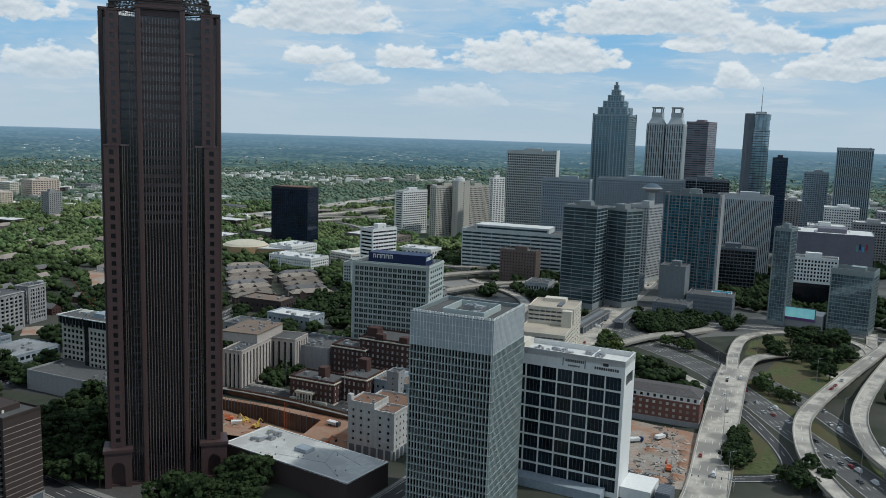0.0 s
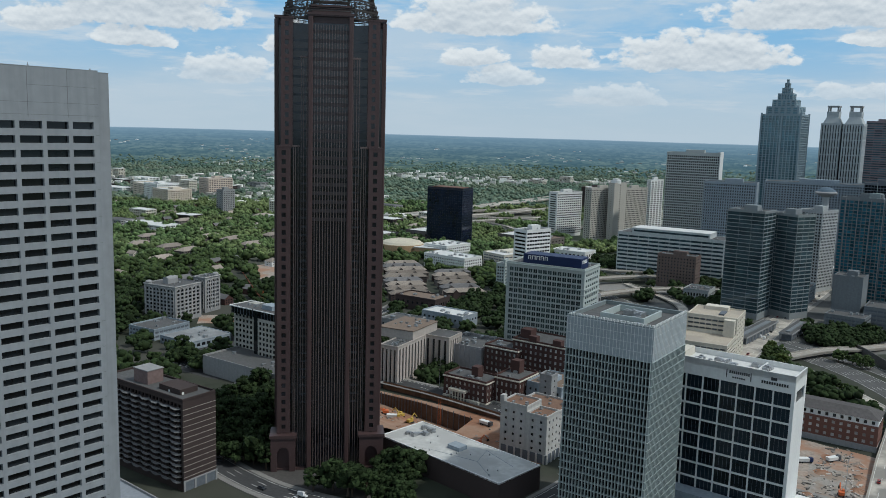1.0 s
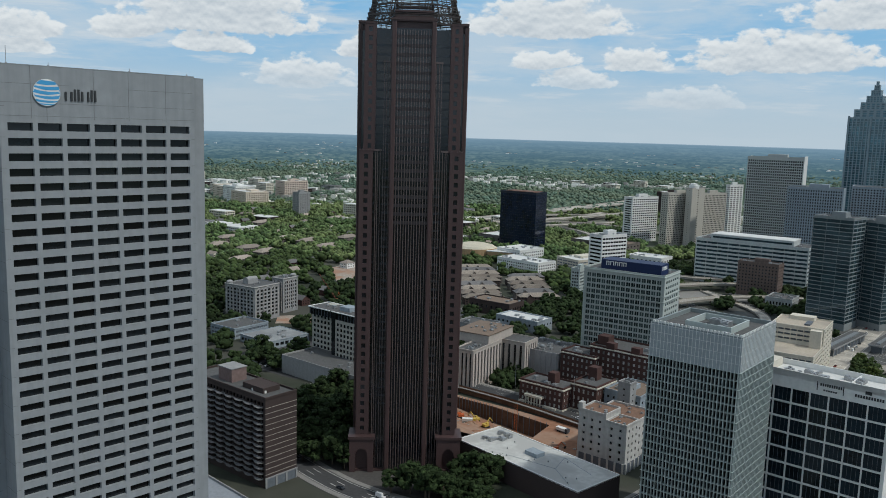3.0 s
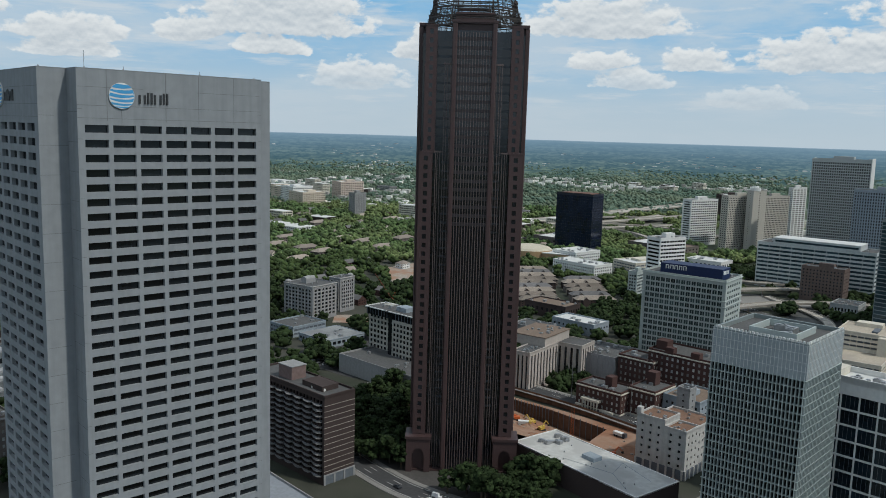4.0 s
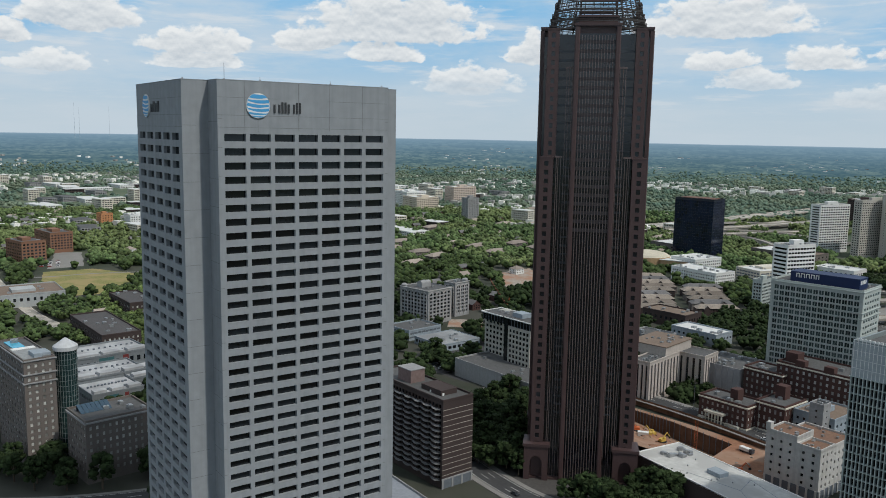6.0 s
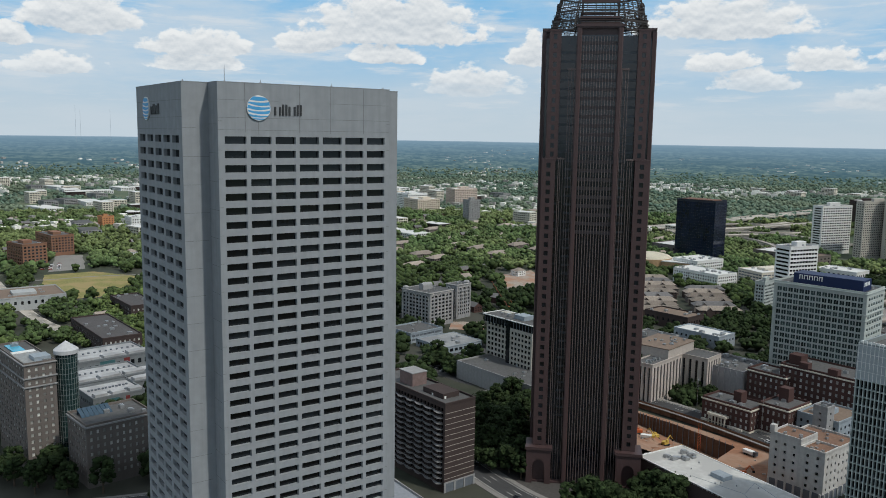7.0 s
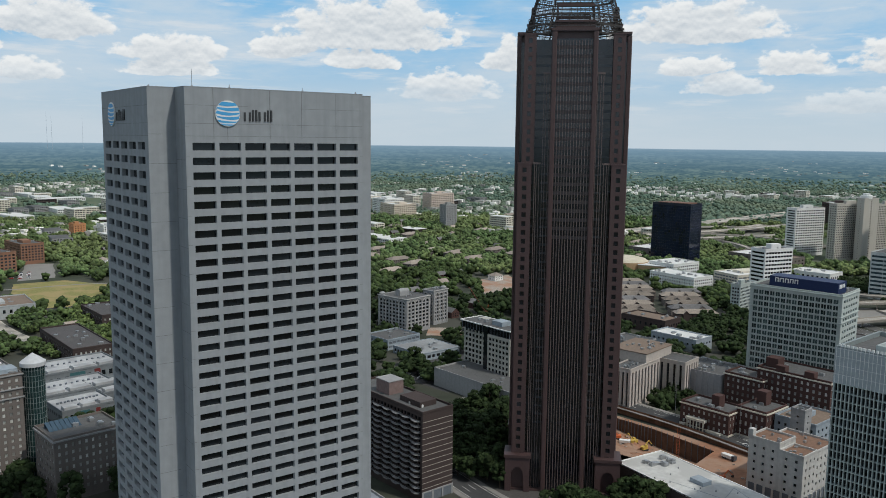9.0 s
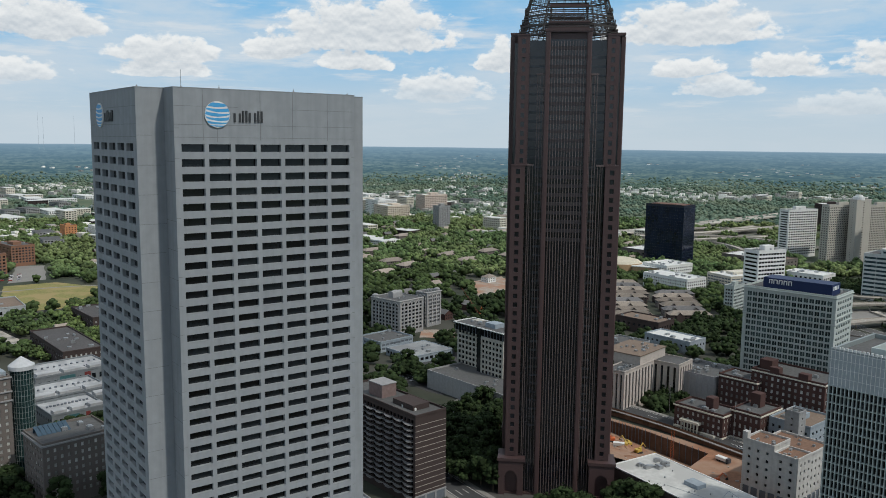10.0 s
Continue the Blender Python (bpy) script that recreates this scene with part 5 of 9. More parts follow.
def white_lofts():
    FOOT.append((-24, 413, 66, 34, 40))
    t = thing("white_loft_building", -24, 413, 66, "white-painted stepped loft building with brown gravel roofs", "building")
    rng = random.Random(12)
    P = mat("white_painted_brick", (0.50, 0.49, 0.47), 0.9, vary=0.12, streak=0.4)
    for x0, y0, x1, y1, h, l, r in ((0, 12, 16, 28, 28, F(3, 5, 6, 26, 0.28, 0.36), F(3, 5, 6, 26, 0.28, 0.36)), (0, 0, 14, 12, 25, F(2, 5, 5, 24, 0.28, 0.4), F(3, 5, 5, 24, 0.28, 0.4)), (16, 2, 38, 28, 23, None, F(5, 4, 5, 21, 0.3, 0.4))):
        body(t, x0, y0, x1, y1, 0, h, P, GLASS, l, r, 40)
        roof_slab(t, x0, y0, x1, y1, h, P, mat("rust_gravel_roof", (0.20, 0.118, 0.08), 0.95, vary=0.2, stain=0.1), 1.0)
        units(t, x0, y0, x1, y1, h, 4, rng, METAL, 1.5)
    part("gable", Shape().box(0, 26, 27.9, 3, 28.5, 32), P, t)
    for k in range(7):
        part("base_column", Shape().box(-0.75, 0.4 + k * 4.4, 0, -0.31, 1.4 + k * 4.4, 5.2), P, t)
    for k in range(9):
        part("base_column", Shape().box(0.2 + k * 4.5, -0.75, 0, 1.2 + k * 4.5, -0.31, 5.2), P, t)
    # dark sheet behind the columns imitates shade of an open ground floor
    part("dark_base", Shape().box(-0.3, -0.3, 0, 38, 0, 5).box(-0.3, 0, 0, 0, 28, 5), DARKC, t)


white_lofts()


def flat_hall():
    FOOT.append((-41.5, 356.5, 57, 82, 31))
    t = thing("brick_hall", -41.5, 356.5, 57, "long low brown brick hall with a white membrane roof", "hall")
    body(t, 0, 0, 31, 81, 0, 12, BROWN_BRICK, GLASS, None, None, 0)
    roof_slab(t, 0, 0, 31, 81, 12, WHITE, mat("dirty_white_roof", (0.52, 0.52, 0.50), 0.9, vary=0.12, grain=0.4, stain=0.06, second=(0.43, 0.425, 0.41)), 0.35, 0.6)
    rng = random.Random(21)
    units(t, 8, 60, 28, 78, 12, 12, rng, METAL, 2.4)
    part("roof_house", Shape().box(14, 38, 11.95, 20, 46, 14), GREYC, t)
    for k in range(12):
        x, y = rng.uniform(3, 28), rng.uniform(4, 60)
        part("vent", Shape().rod((x, y, 11.9), (x, y, 12.8), 0.35, 6), METAL, t)
    for a, b in (((3, 8), (12, 24)), ((12, 24), (26, 30)), ((12, 24), (6, 50)), ((20, 8), (26, 30))):
        part("roof_seam", Shape().rod((*a, 12.0), (*b, 12.0), 0.12, 4), GREYC, t)


flat_hall()

# row of brick flats with white attic beside the wide road
# brick brightened in colour because these walls stand in sun
t = simple("brick_flats", "red brick flats with white top floor and hipped roof", "apartment building", (155, 477), 66, 50, 20, 15, mat("sunlit_red_brick", (0.17, 0.082, 0.062), 0.9, vary=0.18, grain=2.5), GLASS_L, 12, 5, 0.42, 0.5, pitch=3.4, low=3.5, top=0.5, keep=60, box_top=False, extras=0, up=0)
part("white_base", Shape().box(-0.3, -0.3, 0, 20, 0, 3.4).box(-0.3, 0, 0, 0, 50, 3.4), PLASTER, t)
part("attic", Shape().box(0.3, 0.3, 14.9, 19.7, 49.7, 18.5), WHITE, t)
s = Shape()
for k in range(12):
    s.box(0.1, 2 + k * 4, 15.8, 0.28, 3.6 + k * 4, 17.6)
part("attic_windows", s, GLASS, t)
part("hip_roof", Shape().frustum(-0.5, -0.5, 20.5, 50.5, 18.5, 22, 7), mat("dark_shingle", (0.10, 0.092, 0.09), 0.95, vary=0.2), t)

# stacked white parking garage
def garage():
    FOOT.append((92, 612, 72, 40, 76))
    t = thing("white_parking_garage", 93, 614, 72, "cream concrete parking garage with open decks and a bare top level", "parking garage")
    body(t, 0, 0, 38, 38, 0, 20, CREAM, DARKC, F(8, 6, 1, 19, 0.9, 0.45, 0.5, 0.5, 1.5), F(8, 6, 1, 19, 0.9, 0.45, 0.5, 0.5, 1.5), 60)
    DECK = mat("tan_deck", (0.43, 0.375, 0.30), 0.9, vary=0.12, stain=0.05, second=(0.36, 0.315, 0.26))
    roof_slab(t, 0, 0, 38, 38, 20, CREAM, DECK, 1.1)
    body(t, 38.1, 0, 76, 38, 0, 33, CREAM, DARKC, F(8, 9, 1, 32, 0.9, 0.45, 0.5, 0.5, 1.5), F(4, 9, 1, 32, 0.55, 0.45, 0.5, 0.5, 1.5), 0, name="rear_wall")
    roof_slab(t, 38.1, 0, 76, 38, 33, CREAM, DECK, 1.1)
    part("lift_house", Shape().box(32, 1, 19.9, 38, 9, 33), CREAM, t)
    part("stair_house", Shape().box(66, 12, 32.9, 76, 30, 36), CREAM, t)
    part("cars_ramp", Shape().box(48, 12, 32.95, 62, 16, 34.2), DARKC, t)


garage()

# ---- downtown ----
t = block("black_glass_tower", "black and navy glass office tower", "office tower", (-203.5, 1198.5), 72, 60, 34, 84, mat("black_mullion", (0.012, 0.015, 0.028), 0.4), mat("navy_glass", (0.010, 0.016, 0.038), 0.12, vary=0.35, grain=0.05, bump=0.0, pieces=0.25, spec=0.5), F(18, 20, 3, 82, 0.985, 0.95, 0.3, 0.3, 0.1), F(10, 20, 3, 82, 0.985, 0.95, 0.3, 0.3, 0.1), extras=0, box_top=False)
part("roof_deck", Shape().box(4, 6, 83.9, 30, 54, 85.6), mat("rust_roof", (0.16, 0.085, 0.06), 0.9), t)
simple("white_banded_tower", "white mid-rise tower with dark window bands", "office tower", (-81, 902), 50, 20, 38, 63, WHITE, GLASS, 1, 9, 0.9, 0.48, pitch=4.0, extras=4)
simple("pale_apartment_tower", "tall pale apartment tower with balconies", "apartment tower", (-73, 1358), 50, 19, 60, 73, WHITE, GLASS, 1, 12, 0.75, 0.5, pitch=3.6)
simple("grey_apartment_tower", "grey-beige apartment tower with gridded windows", "apartment tower", (-18, 1330), 50, 14, 60, 84, mat("pale_beige", (0.47, 0.445, 0.395), 0.85, vary=0.1, streak=0.2), GLASS, 3, 16, 0.6, 0.5, pitch=3.4)
simple("grey_apartment_tower", "grey-beige apartment tower with a plain lift shaft", "apartment tower", (36, 1362), 50, 14, 56, 84, MATS["pale_beige"], GLASS, 3, 16, 0.6, 0.5, pitch=3.4)
t = simple("plain_shaft_tower", "plain pale concrete shaft with a white drum on top", "apartment tower", (17, 1338), 50, 12, 30, 93, MATS["pale_beige"], GLASS, 1, 1, 0.1, 0.3, pitch=3.6, box_top=False)
part("roof_drum", Shape().rod((12, 7, 92.9), (12, 7, 98), 8.0, 18).rod((12, 7, 98), (12, 7, 100.5), 5, 14), WHITE, t)
simple("white_apartment_tower", "slim white apartment tower with window bands", "apartment tower", (82, 1497), 50, 9, 36, 92, WHITE, GLASS, 3, 4, 0.7, 0.5)
t = block("ribbed_slab_tower", "large grey ribbed office slab with white end wall", "office tower", (166, 1280), 76, 77, 40, 146, mat("pale_rib_wall", (0.45, 0.47, 0.46), 0.8, vary=0.08), GLASS, F(26, 36, 3, 143, 0.66, 0.66, 0.6, 0.6, 0.6), None, extras=6)
part("end_wall", Shape().box(-0.3, -0.4, 0, 40.2, -0.05, 149), WHITE, t)
t = simple("long_white_offices", "long white office block with dark glass floor bands", "office building", (140, 990), 70, 128, 42, 52, mat("white_banded_wall", (0.50, 0.53, 0.53), 0.8, streak=0.15), MIRROR_G, 10, 3, 0.97, 0.5, pitch=4.6, extras=16)
part("upper_storey", Shape().box(6, 18, 51.9, 38, 112, 58), MATS["white_banded_wall"], t)
part("upper_glazing", Shape().box(5.8, 20, 53.8, 5.98, 110, 56.0), MIRROR_G, t)
part("upper_roof", Shape().box(5.5, 17.5, 58, 38.5, 112.5, 58.6), ROOF_W, t)
simple("brown_brick_hotel", "brown brick block with small regular windows", "hotel", (105, 948), 68, 44, 20, 37, mat("warm_brick", (0.15, 0.112, 0.098), 0.9, vary=0.2, streak=0.2), GLASS_W, 12, 5, 0.4, 0.45, extras=4)
t = block("banded_office_tower", "dark glass office tower with pale floor bands", "office tower", (148, 809), 60, 36, 30, 103, mat("grey_band", (0.225, 0.245, 0.25), 0.7, vary=0.1), MIRROR_G, F(3, 26, 6, 102, 0.985, 0.80, 0.3, 0.3, 0.3), F(3, 26, 6, 102, 0.985, 0.76, 0.3, 0.3, 0.3), extras=3)
block("banded_office_tower", "dark glass office tower with pale floor bands and a chamfered corner", "office tower", (180, 822), 40, 34, 26, 100, MATS["grey_band"], MIRROR_G, F(3, 25, 6, 99, 0.985, 0.78, 0.3, 0.3, 0.3), F(3, 25, 6, 99, 0.985, 0.76, 0.3, 0.3, 0.3), extras=3)
simple("grey_ribbed_block", "grey concrete office block with ribbed faces", "office building", (195, 1133), 76, 66, 40, 112, GREYC, GLASS, 22, 10, 0.5, 0.6, pitch=3.8)
simple("tan_hotel_block", "tan hotel block with gridded windows", "hotel", (241, 981), 50, 28, 36, 92, TAN, GLASS, 8, 10, 0.62, 0.55, pitch=3.4, extras=2)
simple("long_grey_block", "long dark grey hotel block", "hotel", (373, 1224), 76, 150, 50, 110, GREYC, GLASS, 40, 10, 0.5, 0.55, pitch=3.6)
simple("long_grey_block", "dark grey office block behind the saucer restaurant", "office building", (395, 1160), 74, 60, 40, 116, DARKC, GLASS_BLK, 16, 8, 0.9, 0.8, pitch=3.6)


def saucer():
    t = thing("saucer_restaurant", 262, 1060, 0, "round rooftop restaurant shaped like a blue saucer", "restaurant")
    def lathe(name, prof, m):
        s = Shape()
        n = 28
        for r, z in prof:
            for k in range(n):
                s.v.append((r * math.cos(2 * math.pi * k / n), r * math.sin(2 * math.pi * k / n), z))
        for i in range(len(prof) - 1):
            for k in range(n):
                j = (k + 1) % n
                s.f.append((i * n + k, i * n + j, (i + 1) * n + j, (i + 1) * n + k))
        return part(name, s, m, t)
    lathe("stem", [(4, 0), (4, 107)], TAN)
    lathe("saucer", [(4, 103.5), (12, 107), (13, 109.0), (11, 110.3)], PLASTER)
    lathe("dome", [(11, 110.3), (9, 112.5), (6, 114.3), (2, 115.4), (0.1, 115.7)], mat("teal_dome", (0.085, 0.125, 0.165), 0.75))


saucer()


def setback_tower():
    """Tall blue-grey tower with a stepped, pointed top."""
    N, g = (300, 1402), 62
    FOOT.append((*N, g, 62, 40))
    t = thing("stepped_glass_tower", *N, g, "tall blue-grey glass tower with ribs and a stepped pointed crown", "skyscraper")
    W = mat("blue_grey_stone", (0.235, 0.30, 0.335), 0.6, vary=0.1)
    body(t, 0, 0, 44, 62, 0, 210, W, MIRROR_B, F(11, 52, 4, 208, 0.7, 0.72, 1, 1, 0.8), F(9, 52, 4, 208, 0.7, 0.72, 1, 1, 0.8), 0)
    for k, (ins, z0, z1) in enumerate(((4, 209.9, 222), (9, 221.9, 233), (13.5, 232.9, 243), (17, 242.9, 252), (19.3, 251.9, 260))):
        body(t, ins, ins * 1.4, 44 - ins, 62 - ins * 1.4, z0, z1, W, GLASS_B, F(5, 3, z0 + 1, z1 - 1, 0.6, 0.7), F(4, 3, z0 + 1, z1 - 1, 0.6, 0.7), 0, name="setback")
        part("setback_roof", Shape().box(ins, ins * 1.4, z1 - 0.05, 44 - ins, 62 - ins * 1.4, z1 + 0.6), W, t)
    part("roof", Shape().box(0.2, 0.2, 209.8, 43.8, 61.8, 210.3), W, t)
    for x in (-1.0, 44.0):
        for y in (-1.0, 28.0, 60.0):
            part("buttress", Shape().box(x, y, 0, x + 1.2, y + 3, 212), W, t)
    part("finial", Shape().box(20.5, 29, 259.9, 23.5, 33, 266), W, t)


setback_tower()


def twin_tower():
    N, g = (398, 1420), 66
    P = mat("pale_granite", (0.42, 0.45, 0.46), 0.8, vary=0.1, streak=0.15)
    FOOT.append((*N, g, 66, 40))
    t = thing("twin_topped_tower", *N, g, "pale stone tower with two crowned turrets", "skyscraper")
    body(t, 0, 0, 36, 30, 0, 198, P, GLASS_W, F(7, 16, 4, 196, 0.42, 0.9, 1, 1, 0.5), F(7, 16, 4, 196, 0.42, 0.9, 1, 1, 0.5), 0)
    body(t, 0, 33, 36, 63, 0, 198, P, GLASS_W, F(7, 16, 4, 196, 0.42, 0.9, 1, 1, 0.5), F(7, 16, 4, 196, 0.42, 0.9, 1, 1, 0.5), 0, name="second_wall")
    part("link", Shape().box(6, 29, 0, 32, 34, 190), GLASS, t)
    for y in (0, 33):
        part("turret", Shape().frustum(3, y + 2, 33, y + 28, 197.9, 209, 5).box(8, y + 6, 208.9, 28, y + 24, 217), P, t)
        s = Shape()
        for dx in (9, 25):
            for dy in (7, 21):
                s.box(dx, y + dy, 216.9, dx + 2, y + dy + 2, 226)
        s.box(8, y + 6, 224, 28, y + 24, 226.4)
        part("turret_crown", s, PLASTER, t)


twin_tower()
# granite paled and greyed in its colour for distance haze
simple("red_granite_tower", "red-brown granite office tower with small windows", "skyscraper", (479, 1548), 54, 42, 48, 205, mat("red_granite", (0.22, 0.175, 0.19), 0.5), GLASS_P, 3, 3, 0.97, 0.5, pitch=4.0)


def round_tower():
    t = thing("cylindrical_hotel_tower", 466, 1256, 0, "cylindrical dark glass hotel tower with a flat dark shaft and mast", "hotel")
    FOOT.append((440, 1220, 70, 50, 50))
    n, r = 40, 14.5
    s, fl = Shape(), Shape()
    for z0, z1, rr in ((0, 190, r), (190, 205, r * 0.93), (205, 212, r)):
        for k in range(n):
            a0, a1 = 2 * math.pi * k / n, 2 * math.pi * (k + 1) / n
            s.quad((rr * math.cos(a0), rr * math.sin(a0), z0), (rr * math.cos(a1), rr * math.sin(a1), z0), (rr * math.cos(a1), rr * math.sin(a1), z1), (rr * math.cos(a0), rr * math.sin(a0), z1))
    part("drum", s, MIRROR_P, t)
    for k in range(50):
        z = 6 + k * 3.7
        pts = [((r + 0.1) * math.cos(2 * math.pi * j / n), (r + 0.1) * math.sin(2 * math.pi * j / n)) for j in range(n)]
        for j in range(n):
            p, q = pts[j], pts[(j + 1) % n]
            fl.quad((*p, z), (*q, z), (*q, z + 0.9), (*p, z + 0.9))
    tagged(part("floor_banding", fl, mat("dark_band", (0.045, 0.05, 0.056), 0.25, 0.3, vary=0.2), t), kind="stuff")
    part("shaft", Shape().box(-20.5, -7, 0, -11.5, 10, 214), DARKC, t, "flat dark lift shaft")
    part("roof", Shape().prism([(r * math.cos(2 * math.pi * j / n), r * math.sin(2 * math.pi * j / n)) for j in range(n)], 211.9, 213), DARKC, t)
    part("mast", Shape().box(-6, -6, 212.9, 6, 6, 217).rod((0, 0, 216), (0, 0, 254), 0.7, 6, 0.2), METAL, t)


round_tower()
block("blue_glass_tower", "dark blue glass tower with a light band on top", "office tower", (523, 1282), 70, 22, 26, 148, mat("navy_frame", (0.02, 0.035, 0.06), 0.5), mat("navy_blue_glass", (0.008, 0.030, 0.075), 0.1, vary=0.3, bump=0.0, pieces=0.4, spec=0.5), F(8, 38, 3, 144, 0.95, 0.8), F(8, 38, 3, 144, 0.95, 0.8))
block("striped_tower", "dark office tower with pale vertical stripes", "office tower", (709, 1390), 66, 56, 40, 166, mat("blue_grey_pier", (0.30, 0.345, 0.38), 0.8, vary=0.1), MIRROR_G, F(18, 1, 2, 163, 0.55, 0.99, 0.5, 0.5, 0.7), F(13, 1, 2, 163, 0.55, 0.99, 0.5, 0.5, 0.7), box_top=False)
simple("blue_grey_tower", "blue-grey glass and concrete slab tower", "office tower", (667, 1454), 66, 40, 26, 121, GREYC, GLASS_P, 10, 6, 0.7, 0.6)
t = block("blue_glass_apartments", "blue glass apartment tower with pale balcony columns", "apartment tower", (292, 886), 58, 60, 20, 113, SLATE, GLASS_B, F(14, 31, 4, 111, 0.86, 0.8, 0.3, 0.3, 0.6), F(4, 31, 4, 111, 0.6, 0.7, 0.3, 0.3, 0.6), extras=4)
col = Shape().box(-1.2, 0, 4, 0, 0.6, 113).data("column", PLASTER)
for k in range(5):
    spot(t, "column", col, (0, 6 + k * 12, 0))
slab = Shape().box(-1.4, 0, 0, 0, 3.4, 0.22).box(-1.45, 0, 0.9, -1.35, 3.4, 1.05).data("balcony", SILVER)
for k in range(31):
    for j in range(4):
        spot(t, "balcony", slab, (0, 8 + j * 12, 4 + k * 3.45))
part("end_wall", Shape().box(8, -0.4, 0, 20, -0.06, 114), PLASTER, t)
part("lift_house", Shape().box(4, 24, 112.9, 16, 34, 119).rod((10, 29, 118), (10, 29, 130), 0.3, 5), SILVER, t)
block("fin_hotel", "broad pale hotel slab with dense vertical fins", "hotel", (404, 1023), 70, 66, 40, 104, mat("pale_fin_wall", (0.44, 0.46, 0.475), 0.8, vary=0.08), GLASS, F(30, 1, 3, 100, 0.42, 0.99, 0.4, 0.4, 0.8), F(16, 1, 3, 100, 0.42, 0.99, 0.4, 0.4, 0.8), extras=8)
block("blank_white_block", "plain pale windowless block", "building", (244, 828), 64, 26, 26, 43, SLATE, GLASS, None, None, extras=4)
simple("dark_glass_block", "dark glass mid-rise block", "office building", (353, 929), 72, 48, 36, 50, DARKC, GLASS_BLK, 12, 9, 0.9, 0.75, pitch=4, extras=4)
block("deck_with_pool", "grey parking deck with a rooftop pool", "parking garage", (284, 800), 66, 44, 34, 18, SLATE, DARKC, F(8, 4, 1, 17, 0.9, 0.5), F(6, 4, 1, 17, 0.9, 0.5), box_top=False, extras=6)
t = thing("rooftop_pool", 292, 826, 66, "turquoise rooftop pool with white edging", "pool", z=18.0)
part("pool_edge", Shape().box(0, 0, -0.02, 12, 20, 0.5), WHITE, t)
part("pool_basin", Shape().box(1.2, 1.2, 0.5, 10.8, 18.8, 0.56), POOL, t)
block("low_deck", "grey low parking deck beside the trees", "parking garage", (236, 786), 62, 34, 26, 12, SLATE, DARKC, F(10, 3, 1, 11, 0.9, 0.5), F(6, 3, 1, 11, 0.9, 0.5), box_top=False, extras=4)
block("glass_hotel", "slim glass hotel tower with light reflections partly painted into its glass", "hotel", (322, 766), 52, 16, 20, 92, SILVER, MIRROR_P, F(6, 26, 4, 90, 0.96, 0.93), F(7, 26, 4, 90, 0.96, 0.93), extras=3)
block("glass_offices", "glass office block with a notched open roof frame", "office building", (386, 734), 54, 36, 30, 56, SILVER, MIRROR_P, F(14, 15, 4, 54, 0.94, 0.85), F(10, 15, 4, 54, 0.94, 0.85), up=3.5, extras=4)
t = block("exhibition_hall", "huge windowless grey exhibition hall with a white roof", "hall", (500, 957), 66, 92, 70, 66, mat("dusky_panel", (0.165, 0.16, 0.19), 0.7, streak=0.1), GLASS, None, None, roof=ROOF_W, extras=10)
for y0, z0, z1, m in ((17, 48, 55, TEAL), (14, 50, 57, BLUE), (10.5, 48, 54, SKYBLUE), (7, 50, 57, CAR_R)):
    part("wall_graphic", Shape().box(-0.3, y0, z0, -0.05, y0 + 2.0, z1), m, t)
t = block("white_grid_hotel", "white hotel block with a grid of square windows", "hotel", (403, 838), 66, 46, 24, 54, WHITE, GLASS, F(14, 6, 30, 53, 0.55, 0.6), F(6, 6, 30, 53, 0.55, 0.6), extras=3)
# added dark panel imitates the shaded open void below the rooms
part("glazed_atrium", Shape().box(-0.35, 2, 5, -0.06, 44, 28), GLASS_BLK, t, "dark panel standing in for the shaded open space under the hotel")


def screen_terrace():
    t = thing("plaza_building", 352, 752, 58, "low plaza building with a lit advertising screen", "building")
    FOOT.append((352, 752, 58, 42, 24))
    part("podium", Shape().box(0, 0, 0, 24, 40, 13), PLASTER, t)
    part("roof", Shape().box(0.4, 0.4, 13, 23.6, 39.6, 13.3), ROOF_W, t)
    part("screen_frame", Shape().box(-0.9, 6, 6.5, -0.1, 35, 19.5), DARKC, t)
    glow = bpy.data.materials.new("lit_screen")
    glow.use_nodes = True
    n, l = glow.node_tree.nodes, glow.node_tree.links
    p = n["Principled BSDF"]
    p.inputs["Base Color"].default_value = (0.05, 0.1, 0.12, 1)
    tc, nz, rp = n.new("ShaderNodeTexCoord"), n.new("ShaderNodeTexNoise"), n.new("ShaderNodeMix")
    rp.data_type = "RGBA"
    nz.inputs["Scale"].default_value = 0.12
    rp.inputs[6].default_value, rp.inputs[7].default_value = (0.10, 0.55, 0.62, 1), (0.45, 0.80, 0.80, 1)
    l.new(tc.outputs["Object"], nz.inputs["Vector"])
    l.new(nz.outputs[0], rp.inputs[0])
    l.new(rp.outputs[2], p.inputs["Emission Color"])
    p.inputs["Emission Strength"].default_value = 0.55
    part("screen", Shape().box(-1.0, 7, 9.5, -0.92, 34, 18.7), glow, t, "lit pale blue advertising screen")
    part("caption_strip", Shape().box(-1.0, 7, 7.3, -0.92, 34, 9.4), mat("purple_strip", (0.16, 0.05, 0.20), 0.5), t)


screen_terrace()
rng = random.Random(77)
